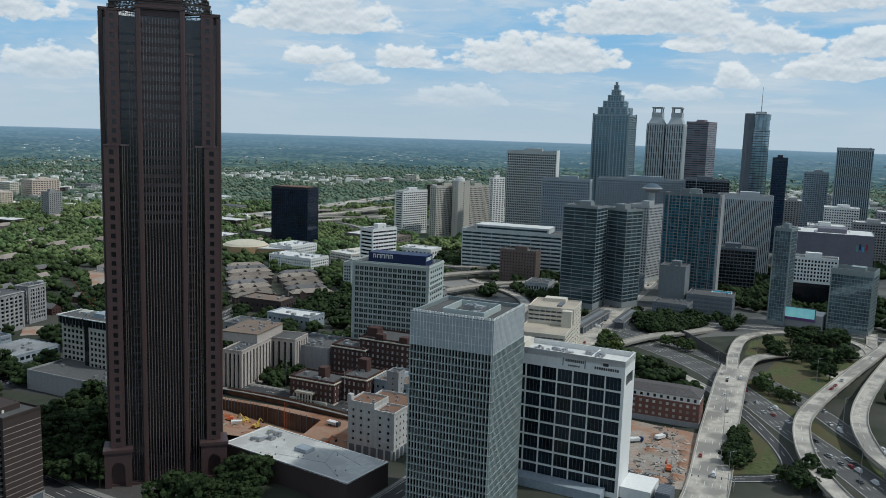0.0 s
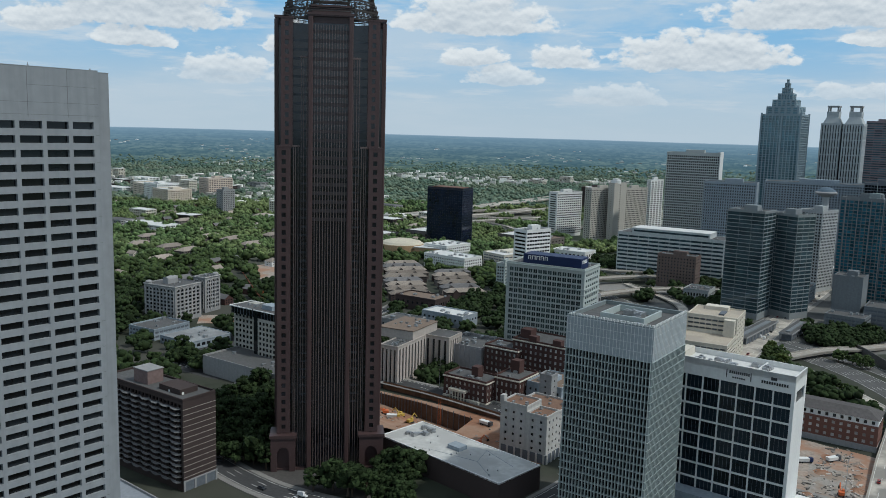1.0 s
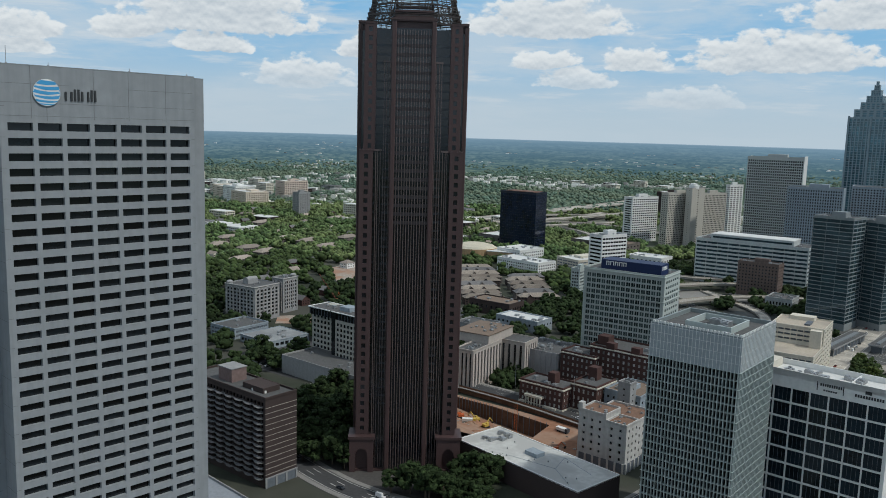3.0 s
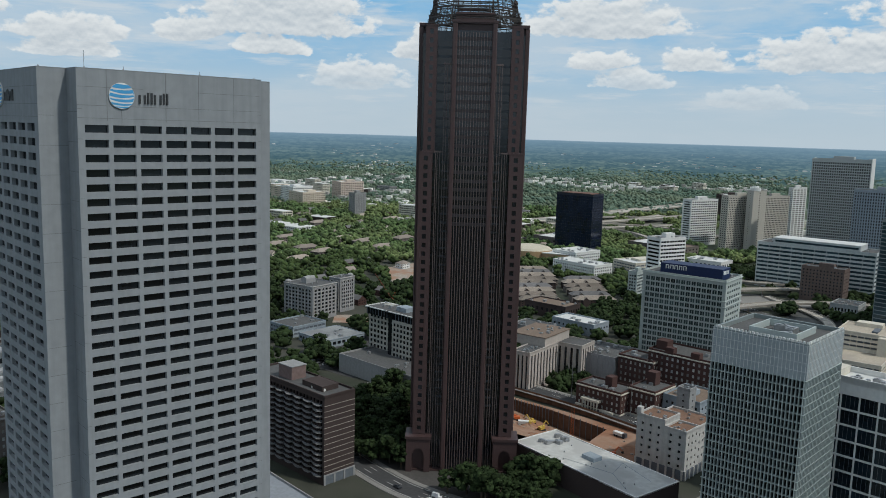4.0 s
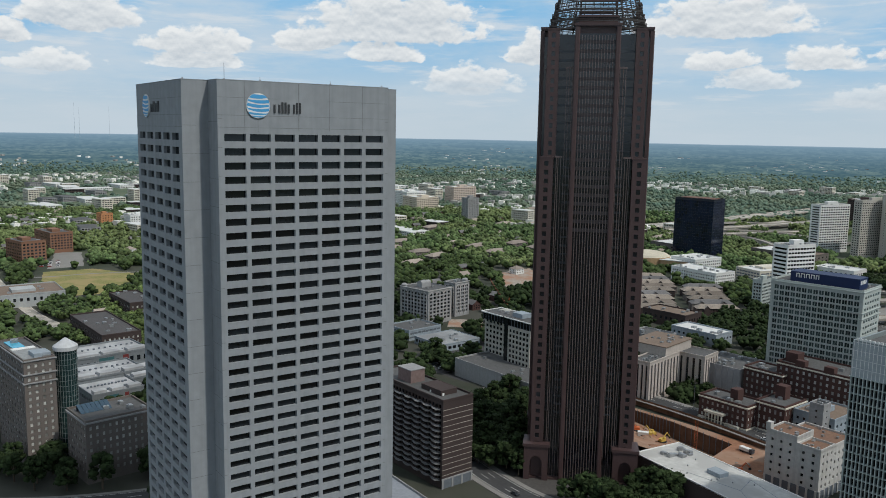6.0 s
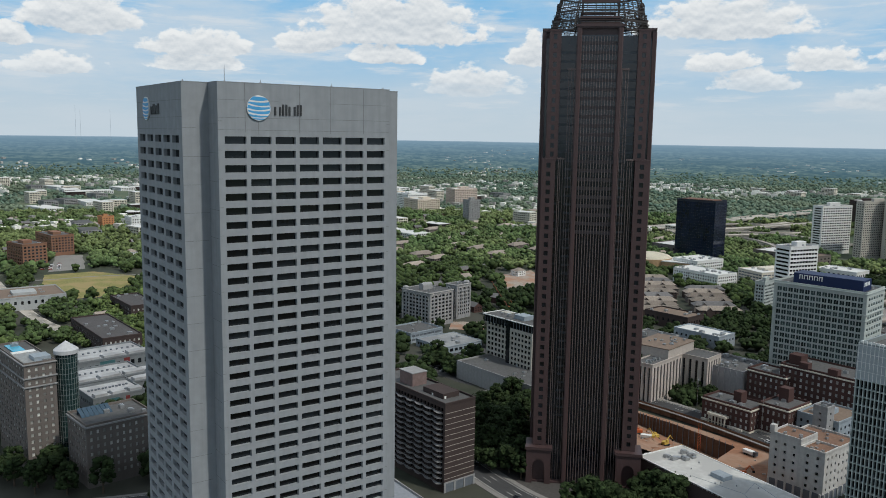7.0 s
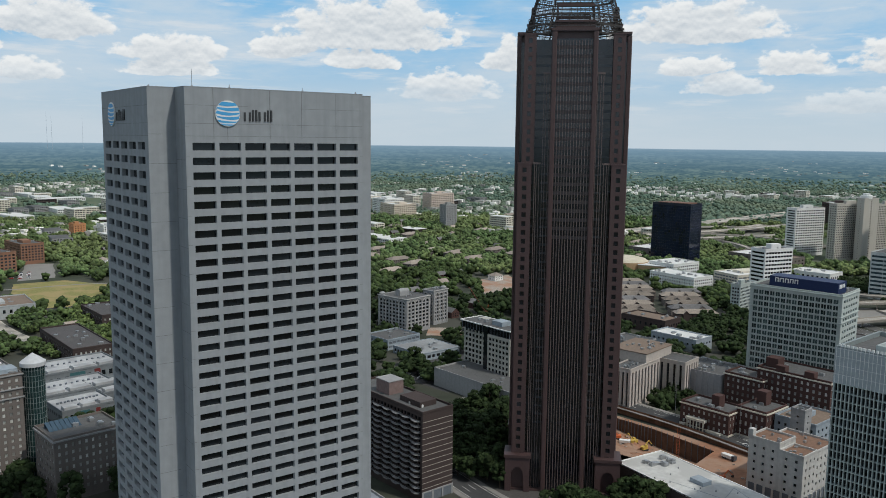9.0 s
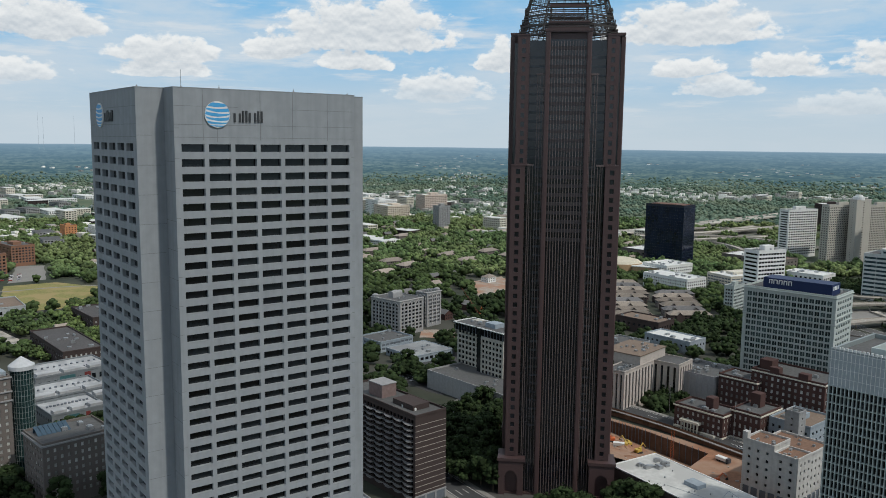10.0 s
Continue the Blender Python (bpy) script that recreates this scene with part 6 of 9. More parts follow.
for k in range(26):        # lower blocks between the towers
    x = rng.uniform(-30, 760)
    y = rng.uniform(1050, 1750) if x > 250 else rng.uniform(1480, 1900)
    if any(abs(x - f[0]) < 45 and abs(y - f[1]) < 45 for f in FOOT):
        continue
    h = rng.uniform(20, 62)
    wall = rng.choice([TAN, GREYC, PLASTER, TAN_BRICK, BROWN_BRICK, WHITE])
    simple("downtown_block", "mid-rise downtown block with regular windows", "building", (x, y), rng.choice([66, 72, 76]), rng.uniform(30, 60), rng.uniform(25, 50), h, wall, GLASS, rng.randint(8, 16), rng.randint(6, 12), 0.55, 0.5, pitch=3.8, extras=1, roof=rng.choice([ROOF_W, ROOF_G]))
for k, (x, y, h) in enumerate(((640, 1180, 60), (690, 1210, 74), (735, 1160, 90), (600, 1240, 48), (700, 1080, 40), (560, 1180, 44), (660, 1320, 70))):
    simple("pale_downtown_block", "pale downtown block with window rows", "building", (x, y), 66, 52, 40, h, rng.choice([PLASTER, TAN, WHITE]), GLASS, 14, 10, 0.6, 0.5, pitch=3.8, extras=5, roof=ROOF_W)



rng = random.Random(91)
placed = []
while len(placed) < 46:        # low pale quarter that shows past the towers
    x, y = rng.uniform(560, 1150), rng.uniform(1330, 2350)
    if not 0.36 * y < x < 0.56 * y or any(abs(x - p) < 58 and abs(y - q) < 58 for p, q in placed + [(f[0], f[1]) for f in FOOT if f[1] > 1200]):
        continue
    placed.append((x, y))
    simple("pale_city_block", "pale low city block with a flat white roof", "building", (x, y), rng.choice([60, 66, 72]), rng.uniform(26, 54), rng.uniform(20, 40), rng.choice([9, 12, 14, 18, 24, 34]), rng.choice([PLASTER, WHITE, CREAM, TAN, TAN_BRICK]), GLASS, 8, 6, 0.6, 0.45, pitch=4.0, extras=0, box_top=False, roof=rng.choice([ROOF_W, ROOF_W, ROOF_G]))


def station_canopy(N, g, a, b, label):
    """Long flat roof on columns beside the avenue, with a raised glass strip."""
    FOOT.append((*N, g, a, b))
    t = thing("station_canopy", *N, g, label, "canopy")
    part("roof", Shape().box(0, 0, 6.2, b, a, 7.0), ROOF_G, t)
    part("roof_edge", Shape().box(-0.2, -0.2, 6.1, b + 0.2, 0, 7.4).box(-0.2, a, 6.1, b + 0.2, a + 0.2, 7.4).box(-0.2, 0, 6.1, 0, a, 7.4), PLASTER, t)
    part("roof_light", Shape().box(6, a * 0.32, 7.0, b - 8, a * 0.62, 8.0), SLATE, t)
    part("wall", Shape().box(4, 1.5, 0, b - 2, a - 1.5, 6.2), DARKC, t)
    col = Shape().box(-0.3, -0.3, 0, 0.3, 0.3, 6.2).data("column", PLASTER)
    for k in range(int(b / 8)):
        for y in (0.6, a - 0.6):
            spot(t, "column", col, (2 + k * 8, y, 0))


station_canopy((122, 704), 62, 13, 84, "long flat grey station roof with a raised roof light")
station_canopy((163, 729), 64, 11, 62, "flat grey station roof beside the avenue")

# ---- west side seen behind the concrete tower ----


def old_hotel():
    N, g = (-379.5, 255.5), 70
    FOOT.append((*N, g, 52, 40))
    t = simple("tan_brick_hotel", "tall tan brick hotel with stone trim and rooftop pool", "hotel", N, g, 49, 15, 56, TAN_BRICK, GLASS_L, 10, 4, 0.4, 0.5, pitch=3.3, keep=120, box_top=False, extras=3, up=0.8)
    for z in (44.5, 49, 56):
        part("cornice", Shape().box(-0.6, -0.6, z - 0.6, 15.6, 0, z).box(-0.6, 0, z - 0.6, 0, 49.6, z), PLASTER, t)
    part("pool", Shape().box(3, 28, 55.9, 9, 44, 56.6), POOL, t, "bright blue rooftop pool")
    part("pool_deck", Shape().box(1.5, 24, 55.9, 13, 27.8, 56.4), WHITE, t)
    part("lift_house", Shape().box(6, 3, 55.9, 14, 12, 58.2), GREYC, t)
    part("roof_membrane", Shape().box(0.9, 0.9, 55.98, 14, 24, 56.1), MATS["worn_membrane"], t)
    d = thing("glass_stair_drum", -379, 279.5, 0, "round glazed stair drum with a white conical roof", "stair tower")
    n = 24
    s, ringsh = Shape(), Shape()
    for k in range(n):
        a0, a1 = 2 * math.pi * k / n, 2 * math.pi * (k + 1) / n
        s.quad((5.3 * math.cos(a0), 5.3 * math.sin(a0), 0), (5.3 * math.cos(a1), 5.3 * math.sin(a1), 0), (5.3 * math.cos(a1), 5.3 * math.sin(a1), 57), (5.3 * math.cos(a0), 5.3 * math.sin(a0), 57))
        ringsh.box(5.35 * math.cos(a0) - 0.08, 5.35 * math.sin(a0) - 0.08, 0, 5.35 * math.cos(a0) + 0.08, 5.35 * math.sin(a0) + 0.08, 57)
        for z in range(20):
            ringsh.rod((5.4 * math.cos(a0), 5.4 * math.sin(a0), 2 + z * 2.8), (5.4 * math.cos(a1), 5.4 * math.sin(a1), 2 + z * 2.8), 0.09, 4)
    part("glass_wall", s, mat("green_glass", (0.02, 0.045, 0.045), 0.1, vary=0.3, bump=0.0), d)
    part("mullions", ringsh, SILVER, d)
    c = Shape()
    for k in range(n):
        a0, a1 = 2 * math.pi * k / n, 2 * math.pi * (k + 1) / n
        c.quad((6.1 * math.cos(a0), 6.1 * math.sin(a0), 57), (6.1 * math.cos(a1), 6.1 * math.sin(a1), 57), (6.1 * math.cos(a1), 6.1 * math.sin(a1), 59), (6.1 * math.cos(a0), 6.1 * math.sin(a0), 59))
        c.poly([(6.1 * math.cos(a0), 6.1 * math.sin(a0), 59), (6.1 * math.cos(a1), 6.1 * math.sin(a1), 59), (0, 0, 63.5)])
    part("cone_roof", c, mat("chalky_white_metal", (0.50, 0.51, 0.52), 0.6, vary=0.1, streak=0.2), d)
    t = simple("tan_brick_hotel", "lower tan brick wing with paired windows and stone cornice", "hotel", (-338.6, 257.2), 70, 26, 33, 31, TAN_BRICK, GLASS_L, 7, 10, 0.40, 0.50, pitch=3.3, keep=90, box_top=False, extras=4)
    part("cornice", Shape().box(-0.6, -0.6, 30.2, 33.6, 0, 31).box(-0.6, 0, 30.2, 0, 26.6, 31), PLASTER, t)
    for k in range(7):
        part("roof_light", Shape().quad((3 + k * 2.2, 14, 31.1), (5 + k * 2.2, 14, 31.1), (5 + k * 2.2, 21, 34), (3 + k * 2.2, 21, 34)).quad((3 + k * 2.2, 21, 34), (5 + k * 2.2, 21, 34), (5 + k * 2.2, 21, 31), (3 + k * 2.2, 21, 31)), mat("slate_blue_glass", (0.05, 0.085, 0.12), 0.15, vary=0.2, bump=0.0), t)


old_hotel()
for x, y, g, a, b, h in ((-452, 340, 70, 33, 48, 11), (-488, 372, 70, 36, 52, 12), (-428, 366, 70, 34, 46, 10), (-422, 330, 70, 30, 32, 9.5)):
    t = simple("white_roofed_lofts", "loft block with stepped white roofs and rows of rooftop coolers", "apartment building", (x, y), g, a, b, h, SLATE, GLASS, 8, 10, 0.5, 0.55, extras=0, roof=mat("weathered_white_roof", (0.40, 0.405, 0.41), 0.9, vary=0.14, grain=0.3, stain=0.08, second=(0.30, 0.305, 0.31)), box_top=False)
    cooler = Shape().box(-0.6, -0.5, 0, 0.6, 0.5, 1.0).data("roof_cooler", DARKC)
    for k in range(12):
        for q in (0.3, 0.62):
            spot(t, "roof_cooler", cooler, (4 + k * (b - 8) / 11, a * q + (k % 2) * 0.6, h - 0.03))
    for k in range(3):
        part("roof_step", Shape().box(2 + k * b / 3, 2, h - 0.03, b / 3 - 1 + k * b / 3, a * 0.24, h + 2.2), MATS["weathered_white_roof"], t)
    part("wall_panel", Shape().box(b * 0.3, -0.2, 1, b * 0.5, -0.03, h - 1), mat("deep_teal_panel", (0.045, 0.12, 0.13), 0.6, vary=0.15), t)
    part("wall_panel", Shape().box(b * 0.62, -0.2, 1, b * 0.7, -0.03, h - 1), mat("dull_red_panel", (0.16, 0.03, 0.028), 0.6, vary=0.15), t)
simple("brown_apartments", "dark brown brick apartment block with white balconies", "apartment building", (-525, 425), 66, 88, 30, 13, BROWN_BRICK, GLASS_L, 20, 8, 0.4, 0.5, roof=mat("dark_gravel_roof", (0.085, 0.08, 0.08), 0.95, vary=0.2), extras=9, box_top=False)
simple("brown_apartments", "dark brown apartment wing with a pale roof patch", "apartment building", (-600, 520), 66, 60, 26, 13, BROWN_BRICK, GLASS_L, 14, 6, 0.4, 0.5, roof=MATS["dark_gravel_roof"], extras=5, box_top=False)
simple("white_flats", "white flats with balconies", "apartment building", (-520, 512), 66, 30, 26, 15, WHITE, GLASS, 8, 7, 0.5, 0.5, extras=4, roof=ROOF_W)
simple("brown_flats", "brown brick flats with pale balconies", "apartment building", (-930, 652), 78, 44, 30, 29, mat("orange_tan_brick", (0.24, 0.125, 0.08), 0.9, vary=0.15, grain=2.5), GLASS_W, 9, 6, 0.6, 0.55, extras=3)
simple("brown_flats", "brown brick flats in an L beside the park", "apartment building", (-990, 738), 72, 60, 30, 27, MATS["orange_tan_brick"], GLASS_W, 12, 7, 0.6, 0.55, extras=3)
simple("clay_roof_school", "broad low building with a tan tiled roof", "building", (-730, 480), 62, 56, 60, 12, TAN, GLASS, 10, 10, 0.4, 0.5, roof=ROOF_B, extras=4)
simple("orange_block", "orange brick block rising out of the trees", "building", (-1166, 972), 70, 22, 20, 24, mat("orange_brick_wall", (0.48, 0.22, 0.10), 0.9, vary=0.15), GLASS, 4, 4, 0.4, 0.45, extras=2)
simple("white_block", "white block with plain windows among trees", "apartment building", (-1128, 1000), 66, 36, 34, 22, WHITE, GLASS, 8, 8, 0.45, 0.5, roof=ROOF_W, extras=3)
simple("slim_apartment_tower", "slim grey apartment tower with a brick side", "apartment tower", (-702, 1445), 60, 22, 26, 45, PLASTER, GLASS, 4, 6, 0.5, 0.5, extras=2)
for x, y, a, b, h, m in ((-880, 1560, 60, 56, 30, mat("warm_buff", (0.62, 0.53, 0.43), 0.85, vary=0.1)), (-950, 1640, 56, 50, 34, WHITE), (-1010, 1700, 60, 60, 28, MATS["warm_buff"]), (-905, 1790, 40, 66, 40, mat("pinkish_buff", (0.56, 0.46, 0.39), 0.85, vary=0.1))):
    simple("hospital_block", "pale hospital block with window rows", "hospital", (x, y), 60, a, b, h, m, GLASS, 10, 10, 0.6, 0.5, pitch=4, roof=ROOF_W, extras=5)
# arena and flats beyond the skyscraper


def arena():
    t = thing("brick_arena", -268, 1092, 0, "round tan brick hall with a shallow cream roof", "hall")
    FOOT.append((-300, 1060, 80, 60, 60))
    n, prof = 32, [(30, 0), (30, 15), (28.5, 15), (26, 17.5), (16, 20), (0.1, 21)]
    for name, p, m in (("drum", prof[:2], mat("orange_brick", (0.40, 0.27, 0.15), 0.9)), ("dome", prof[1:], mat("cream_membrane", (0.56, 0.51, 0.40), 0.85, vary=0.15, stain=0.05))):
        s = Shape()
        for r, z in p:
            for k in range(n):
                s.v.append((r * math.cos(2 * math.pi * k / n), r * math.sin(2 * math.pi * k / n), z))
        for i in range(len(p) - 1):
            for k in range(n):
                j = (k + 1) % n
                s.f.append((i * n + k, i * n + j, (i + 1) * n + j, (i + 1) * n + k))
        part(name, s, m, t)
    part("wing", Shape().box(22, -24, 0, 62, 16, 13), MATS["orange_brick"], t)
    part("wing_roof", Shape().box(21.5, -24.5, 13, 62.5, 16.5, 13.8), ROOF_W, t)


arena()
simple("white_condominiums", "white and teal condominiums with flat white roofs", "apartment building", (-161, 973), 60, 66, 34, 16, WHITE, GLASS, 18, 9, 0.5, 0.55, roof=ROOF_W, extras=14, box_top=False)
block("cream_garage", "cream parking garage with open decks and rooftop cars", "parking garage", (-118, 1018), 50, 40, 70, 16, CREAM, DARKC, F(8, 4, 1, 15, 0.9, 0.5), F(10, 4, 1, 15, 0.9, 0.5), roof=ROOF_W, extras=8)
simple("white_condominiums", "long white condominium wing with flat white roofs", "apartment building", (-200, 1062), 60, 40, 50, 17, WHITE, GLASS, 14, 12, 0.5, 0.5, roof=ROOF_W, extras=12, box_top=False)
for x, y, a, b, h, roof in ((-240, 1230, 70, 60, 12, ROOF_W), (-120, 1235, 40, 50, 14, ROOF_W), (-80, 1190, 36, 60, 15, ROOF_B), (-330, 1190, 60, 50, 10, ROOF_W)):
    simple("low_warehouse", "low block with a flat pale roof", "warehouse", (x, y), 64, a, b, h, TAN_BRICK, GLASS, 6, 6, 0.4, 0.4, roof=roof, extras=6, box_top=False)
simple("brown_lowrise", "dark brick low building with a flat roof", "building", (-150, 742), 68, 46, 26, 12, BROWN_BRICK, GLASS, 8, 6, 0.4, 0.4, roof=ROOF_B, extras=6, box_top=False)
simple("blue_grey_lowrise", "blue-grey low building with a white-roofed annex", "building", (-115, 690), 66, 44, 24, 10, mat("blue_grey_wall", (0.30, 0.34, 0.38), 0.8), GLASS, 9, 5, 0.4, 0.4, roof=ROOF_W, extras=6, box_top=False)
simple("grey_lowrise", "pale low building behind the civic offices", "building", (-150, 640), 70, 30, 24, 14, PLASTER, GLASS, 6, 5, 0.4, 0.5, extras=5, box_top=False)

# low blocks and decks around the cutting and the avenue
for x, y, g, a, b, h, wall in ((30, 745, 70, 40, 26, 10, TAN_BRICK), (-10, 800, 66, 36, 30, 12, PLASTER), (112, 880, 70, 26, 30, 12, TAN), (215, 905, 66, 30, 40, 16, GREYC), (300, 1010, 70, 40, 30, 22, TAN), (-20, 1110, 66, 50, 34, 12, WHITE), (60, 1130, 66, 40, 34, 16, TAN_BRICK)):
    simple("low_city_block", "low flat-roofed block beside the downtown streets", "building", (x, y), g, a, b, h, wall, GLASS, 8, 6, 0.5, 0.5, extras=7, box_top=False, roof=rng.choice([ROOF_W, ROOF_G]))

# ---- roads ----
ROADS = []          # points with a half width, kept clear of trees


def spline(pts, step=6.0):
    """A smooth line through control points, sampled every few metres."""
    p = [Vector(q if len(q) == 3 else (*q, 0.0)) for q in pts]
    p = [2 * p[0] - p[1]] + p + [2 * p[-1] - p[-2]]
    out = []
    for i in range(1, len(p) - 2):
        n = max(2, int((p[i + 1] - p[i]).length / step))
        for k in range(n):
            t = k / n
            a, b, c, d = p[i - 1], p[i], p[i + 1], p[i + 2]
            out.append(0.5 * ((2 * b) + (c - a) * t + (2 * a - 5 * b + 4 * c - d) * t * t + (3 * b - a - 3 * c + d) * t ** 3))
    out.append(p[-2])
    return out


def sides(line, off):
    out = []
    for i, q in enumerate(line):
        d = line[min(i + 1, len(line) - 1)] - line[max(i - 1, 0)]
        n = Vector((-d.y, d.x, 0)).normalized()
        out.append(q + n * off)
    return out


def strip(s, left, right, drop):
    """A slab between two lines: top, sides and underside."""
    for i in range(len(left) - 1):
        a, b, c, d = left[i], right[i], right[i + 1], left[i + 1]
        dn = Vector((0, 0, drop))
        s.quad(tuple(a), tuple(b), tuple(c), tuple(d))
        s.quad(tuple(a), tuple(d), tuple(d - dn), tuple(a - dn))
        s.quad(tuple(b), tuple(b - dn), tuple(c - dn), tuple(c))
        s.quad(tuple(a - dn), tuple(d - dn), tuple(c - dn), tuple(b - dn))


def road(name, label, pts, width, material, rise=0.12, drop=0.2, lanes=2, parapet=0.0, piers=False, kerb=0.0, category="road"):
    line = [q + Vector((0, 0, rise)) for q in spline(pts)]
    ob = None
    s = Shape()
    strip(s, sides(line, width / 2), sides(line, -width / 2), drop)
    ob = part(name, s, material, None)
    tagged(ob, label, category, kind="structure")
    for q in line:
        ROADS.append((q.x, q.y, width / 2 + 3.0))
    if lanes > 1:
        m = Shape()
        for k in range(lanes + 1):
            off = -width / 2 + 0.8 + k * (width - 1.6) / lanes
            solid = k in (0, lanes)
            a, b = sides(line, off - 0.14), sides(line, off + 0.14)
            up = Vector((0, 0, 0.03))
            for i in range(len(line) - 1):
                if solid or i % 3 == 0:
                    m.quad(*(tuple(v + up) for v in (b[i], a[i], a[i + 1], b[i + 1])))
        tagged(part("lane_marking", m, PAINT_W, ob), kind="stuff")
    if parapet:
        for side in (-1, 1):
            w = Shape()
            strip(w, [v + Vector((0, 0, parapet)) for v in sides(line, side * width / 2 + 0.25)], [v + Vector((0, 0, parapet)) for v in sides(line, side * width / 2 - 0.25)], parapet + 0.1)
            part("parapet", w, CONCRETE_ROAD, ob)
    if kerb:
        for side in (-1, 1):
            w = Shape()
            strip(w, [v + Vector((0, 0, 0.15)) for v in sides(line, side * (width / 2 + kerb))][::side or 1], [v + Vector((0, 0, 0.15)) for v in sides(line, side * width / 2)][::side or 1], 0.4)
            part("pavement_strip", w, PAVE, ob)
    if piers:
        for q in line[2::5]:
            if q.z > 3:
                part("pier", Shape().box(q.x - 0.8, q.y - 0.8, 0, q.x + 0.8, q.y + 0.8, q.z - drop + 0.05).box(q.x - 3, q.y - 1, q.z - drop - 1.2, q.x + 3, q.y + 1, q.z - drop + 0.03), CONCRETE_ROAD, ob)
    return line


CONCRETE_ROAD = mat("bridge_concrete", (0.34, 0.31, 0.27), 0.9, vary=0.12, stain=0.1, streak=0.2)
road("highway_1", "multi-lane asphalt highway with white lane lines", [(226, 250), (221, 400), (217, 440), (213, 480), (209, 540), (200, 605), (178, 662), (140, 712), (80, 765), (20, 830), (-60, 930), (-150, 1060)], 22, HWY, 0.12, lanes=6)
road("highway_2", "second highway carriageway beyond a grass strip", [(256, 250), (250, 380), (248, 440), (246, 480), (244, 521), (235, 580), (212, 650), (172, 716), (128, 762), (70, 812), (10, 880), (-70, 1000)], 15, HWY, 0.10, lanes=4)
road("street_1", "wide pale concrete street crossing the highway on a bridge", [(60, 240, 0), (96, 320, 0), (130, 382, 0), (160, 457, 2.5), (186, 520, 5.5), (202, 559, 6), (219, 597, 6)], 21, ROADC, 0.2, 1.0, lanes=5, parapet=0.9)
road("ramp_1", "curved elevated concrete ramp over the highway", [(420, 730, 8), (365, 664, 8), (289, 572, 8), (239, 509, 8), (214, 470, 8), (197, 425, 8), (191, 388, 7.5), (192, 350, 6), (198, 290, 3)], 9.5, ROADC, 0.0, 1.4, lanes=2, parapet=1.0, piers=True)
road("ramp_2", "second curved elevated concrete ramp", [(400, 690, 8), (333, 602, 8), (282, 530, 8), (252, 479, 8), (237, 437, 8), (233, 411, 8), (236, 360, 7), (246, 300, 4)], 9.5, ROADC, 0.0, 1.4, lanes=2, parapet=1.0, piers=True)
road("ramp_3", "slip road bending round a planted bank", [(193, 520), (194, 495), (193, 453), (188, 424), (177, 408), (152, 404), (132, 402)], 8, ASPHALT, 0.3, lanes=2)
road("ramp_4", "slip road curving round a wooded loop", [(214, 592, 6), (232, 640, 5), (260, 700, 2), (288, 729, 0.5), (326, 742, 0), (353, 726, 0), (362, 694, 0), (350, 655, 0), (322, 622, 0), (290, 596, 0)], 9, ROADC, 0.22, 0.8, lanes=2, parapet=0.7)
road("ramp_10", "slip road forking off towards the towers", [(223, 592, 6), (242, 624, 5), (269, 645, 3), (304, 662, 1), (336, 661, 0), (366, 690, 0), (395, 745, 0)], 9, ROADC, 0.26, 0.8, lanes=2, parapet=0.7)
road("street_10", "shaded street at the foot of the glass towers", [(250, 762, 0), (300, 752, 0), (345, 748, 0), (392, 722, 0), (430, 690, 0)], 12, ASPHALT, 0.16, lanes=2, kerb=3)
road("ramp_5", "slip road behind the flats", [(150, 655), (168, 615), (186, 560), (192, 530)], 8, ROADC, 0.3, lanes=2)
road("street_2", "pale bridge road over the cutting", [(136, 662, 0), (154, 673, 3), (183, 694, 4), (214, 712, 3), (250, 745, 0)], 10, CONCRETE_ROAD, 0.3, 1.2, lanes=2, parapet=0.9)
road("street_3", "long straight avenue running into downtown", [(74, 560), (106, 648), (136, 724), (184, 846), (241, 975), (288, 1093), (340, 1250), (410, 1500)], 19, ROADC, 0.25, lanes=4, kerb=4)
road("street_4", "raised street along the edge of the excavation", [(-270, 580, 0), (-190, 545, 1.5), (-138, 521, 3.5), (-94, 502, 3.5), (-49, 479, 2.5), (0, 455, 0.5), (60, 425, 0), (118, 396, 0)], 13, ASPHALT, 0.2, 3.9, lanes=2, kerb=3)
road("street_5", "dark street at the foot of the towers", [(-290, 440), (-235, 402), (-200, 380), (-166, 358), (-140, 346), (-95, 335), (-52, 322), (20, 300), (96, 300)], 13, ASPHALT, 0.15, lanes=3, kerb=3)
road("street_6", "side street between apartment blocks", [(-240, 420), (-232, 470), (-225, 545), (-215, 640), (-190, 800)], 10, ASPHALT, 0.15, lanes=2, kerb=2)
road("street_7", "street between brick blocks", [(-40, 340), (-6, 400), (8, 455), (28, 520), (60, 600)], 11, ASPHALT, 0.15, lanes=2, kerb=2)
road("street_8", "street beside the old hotel", [(-440, 180), (-330, 240), (-260, 330), (-252, 430)], 11, ASPHALT, 0.15, lanes=2, kerb=2)
road("street_9", "pale road past the park", [(-1020, 600), (-930, 600), (-800, 540), (-640, 470), (-420, 430), (-300, 420)], 11, ROADC, 0.15, lanes=2)
road("ramp_6", "far pale highway overpass", [(-60, 905, 3), (0, 950, 7), (60, 985, 7), (130, 1000, 5), (200, 985, 2)], 12, CONCRETE_ROAD, 0.0, 1.2, lanes=2, parapet=0.9, piers=True)
road("ramp_7", "far pale highway overpass bending to the interchange", [(-150, 1150, 2), (-60, 1060, 6), (20, 1010, 7), (110, 1060, 5)], 11, CONCRETE_ROAD, 0.0, 1.2, lanes=2, parapet=0.9, piers=True)
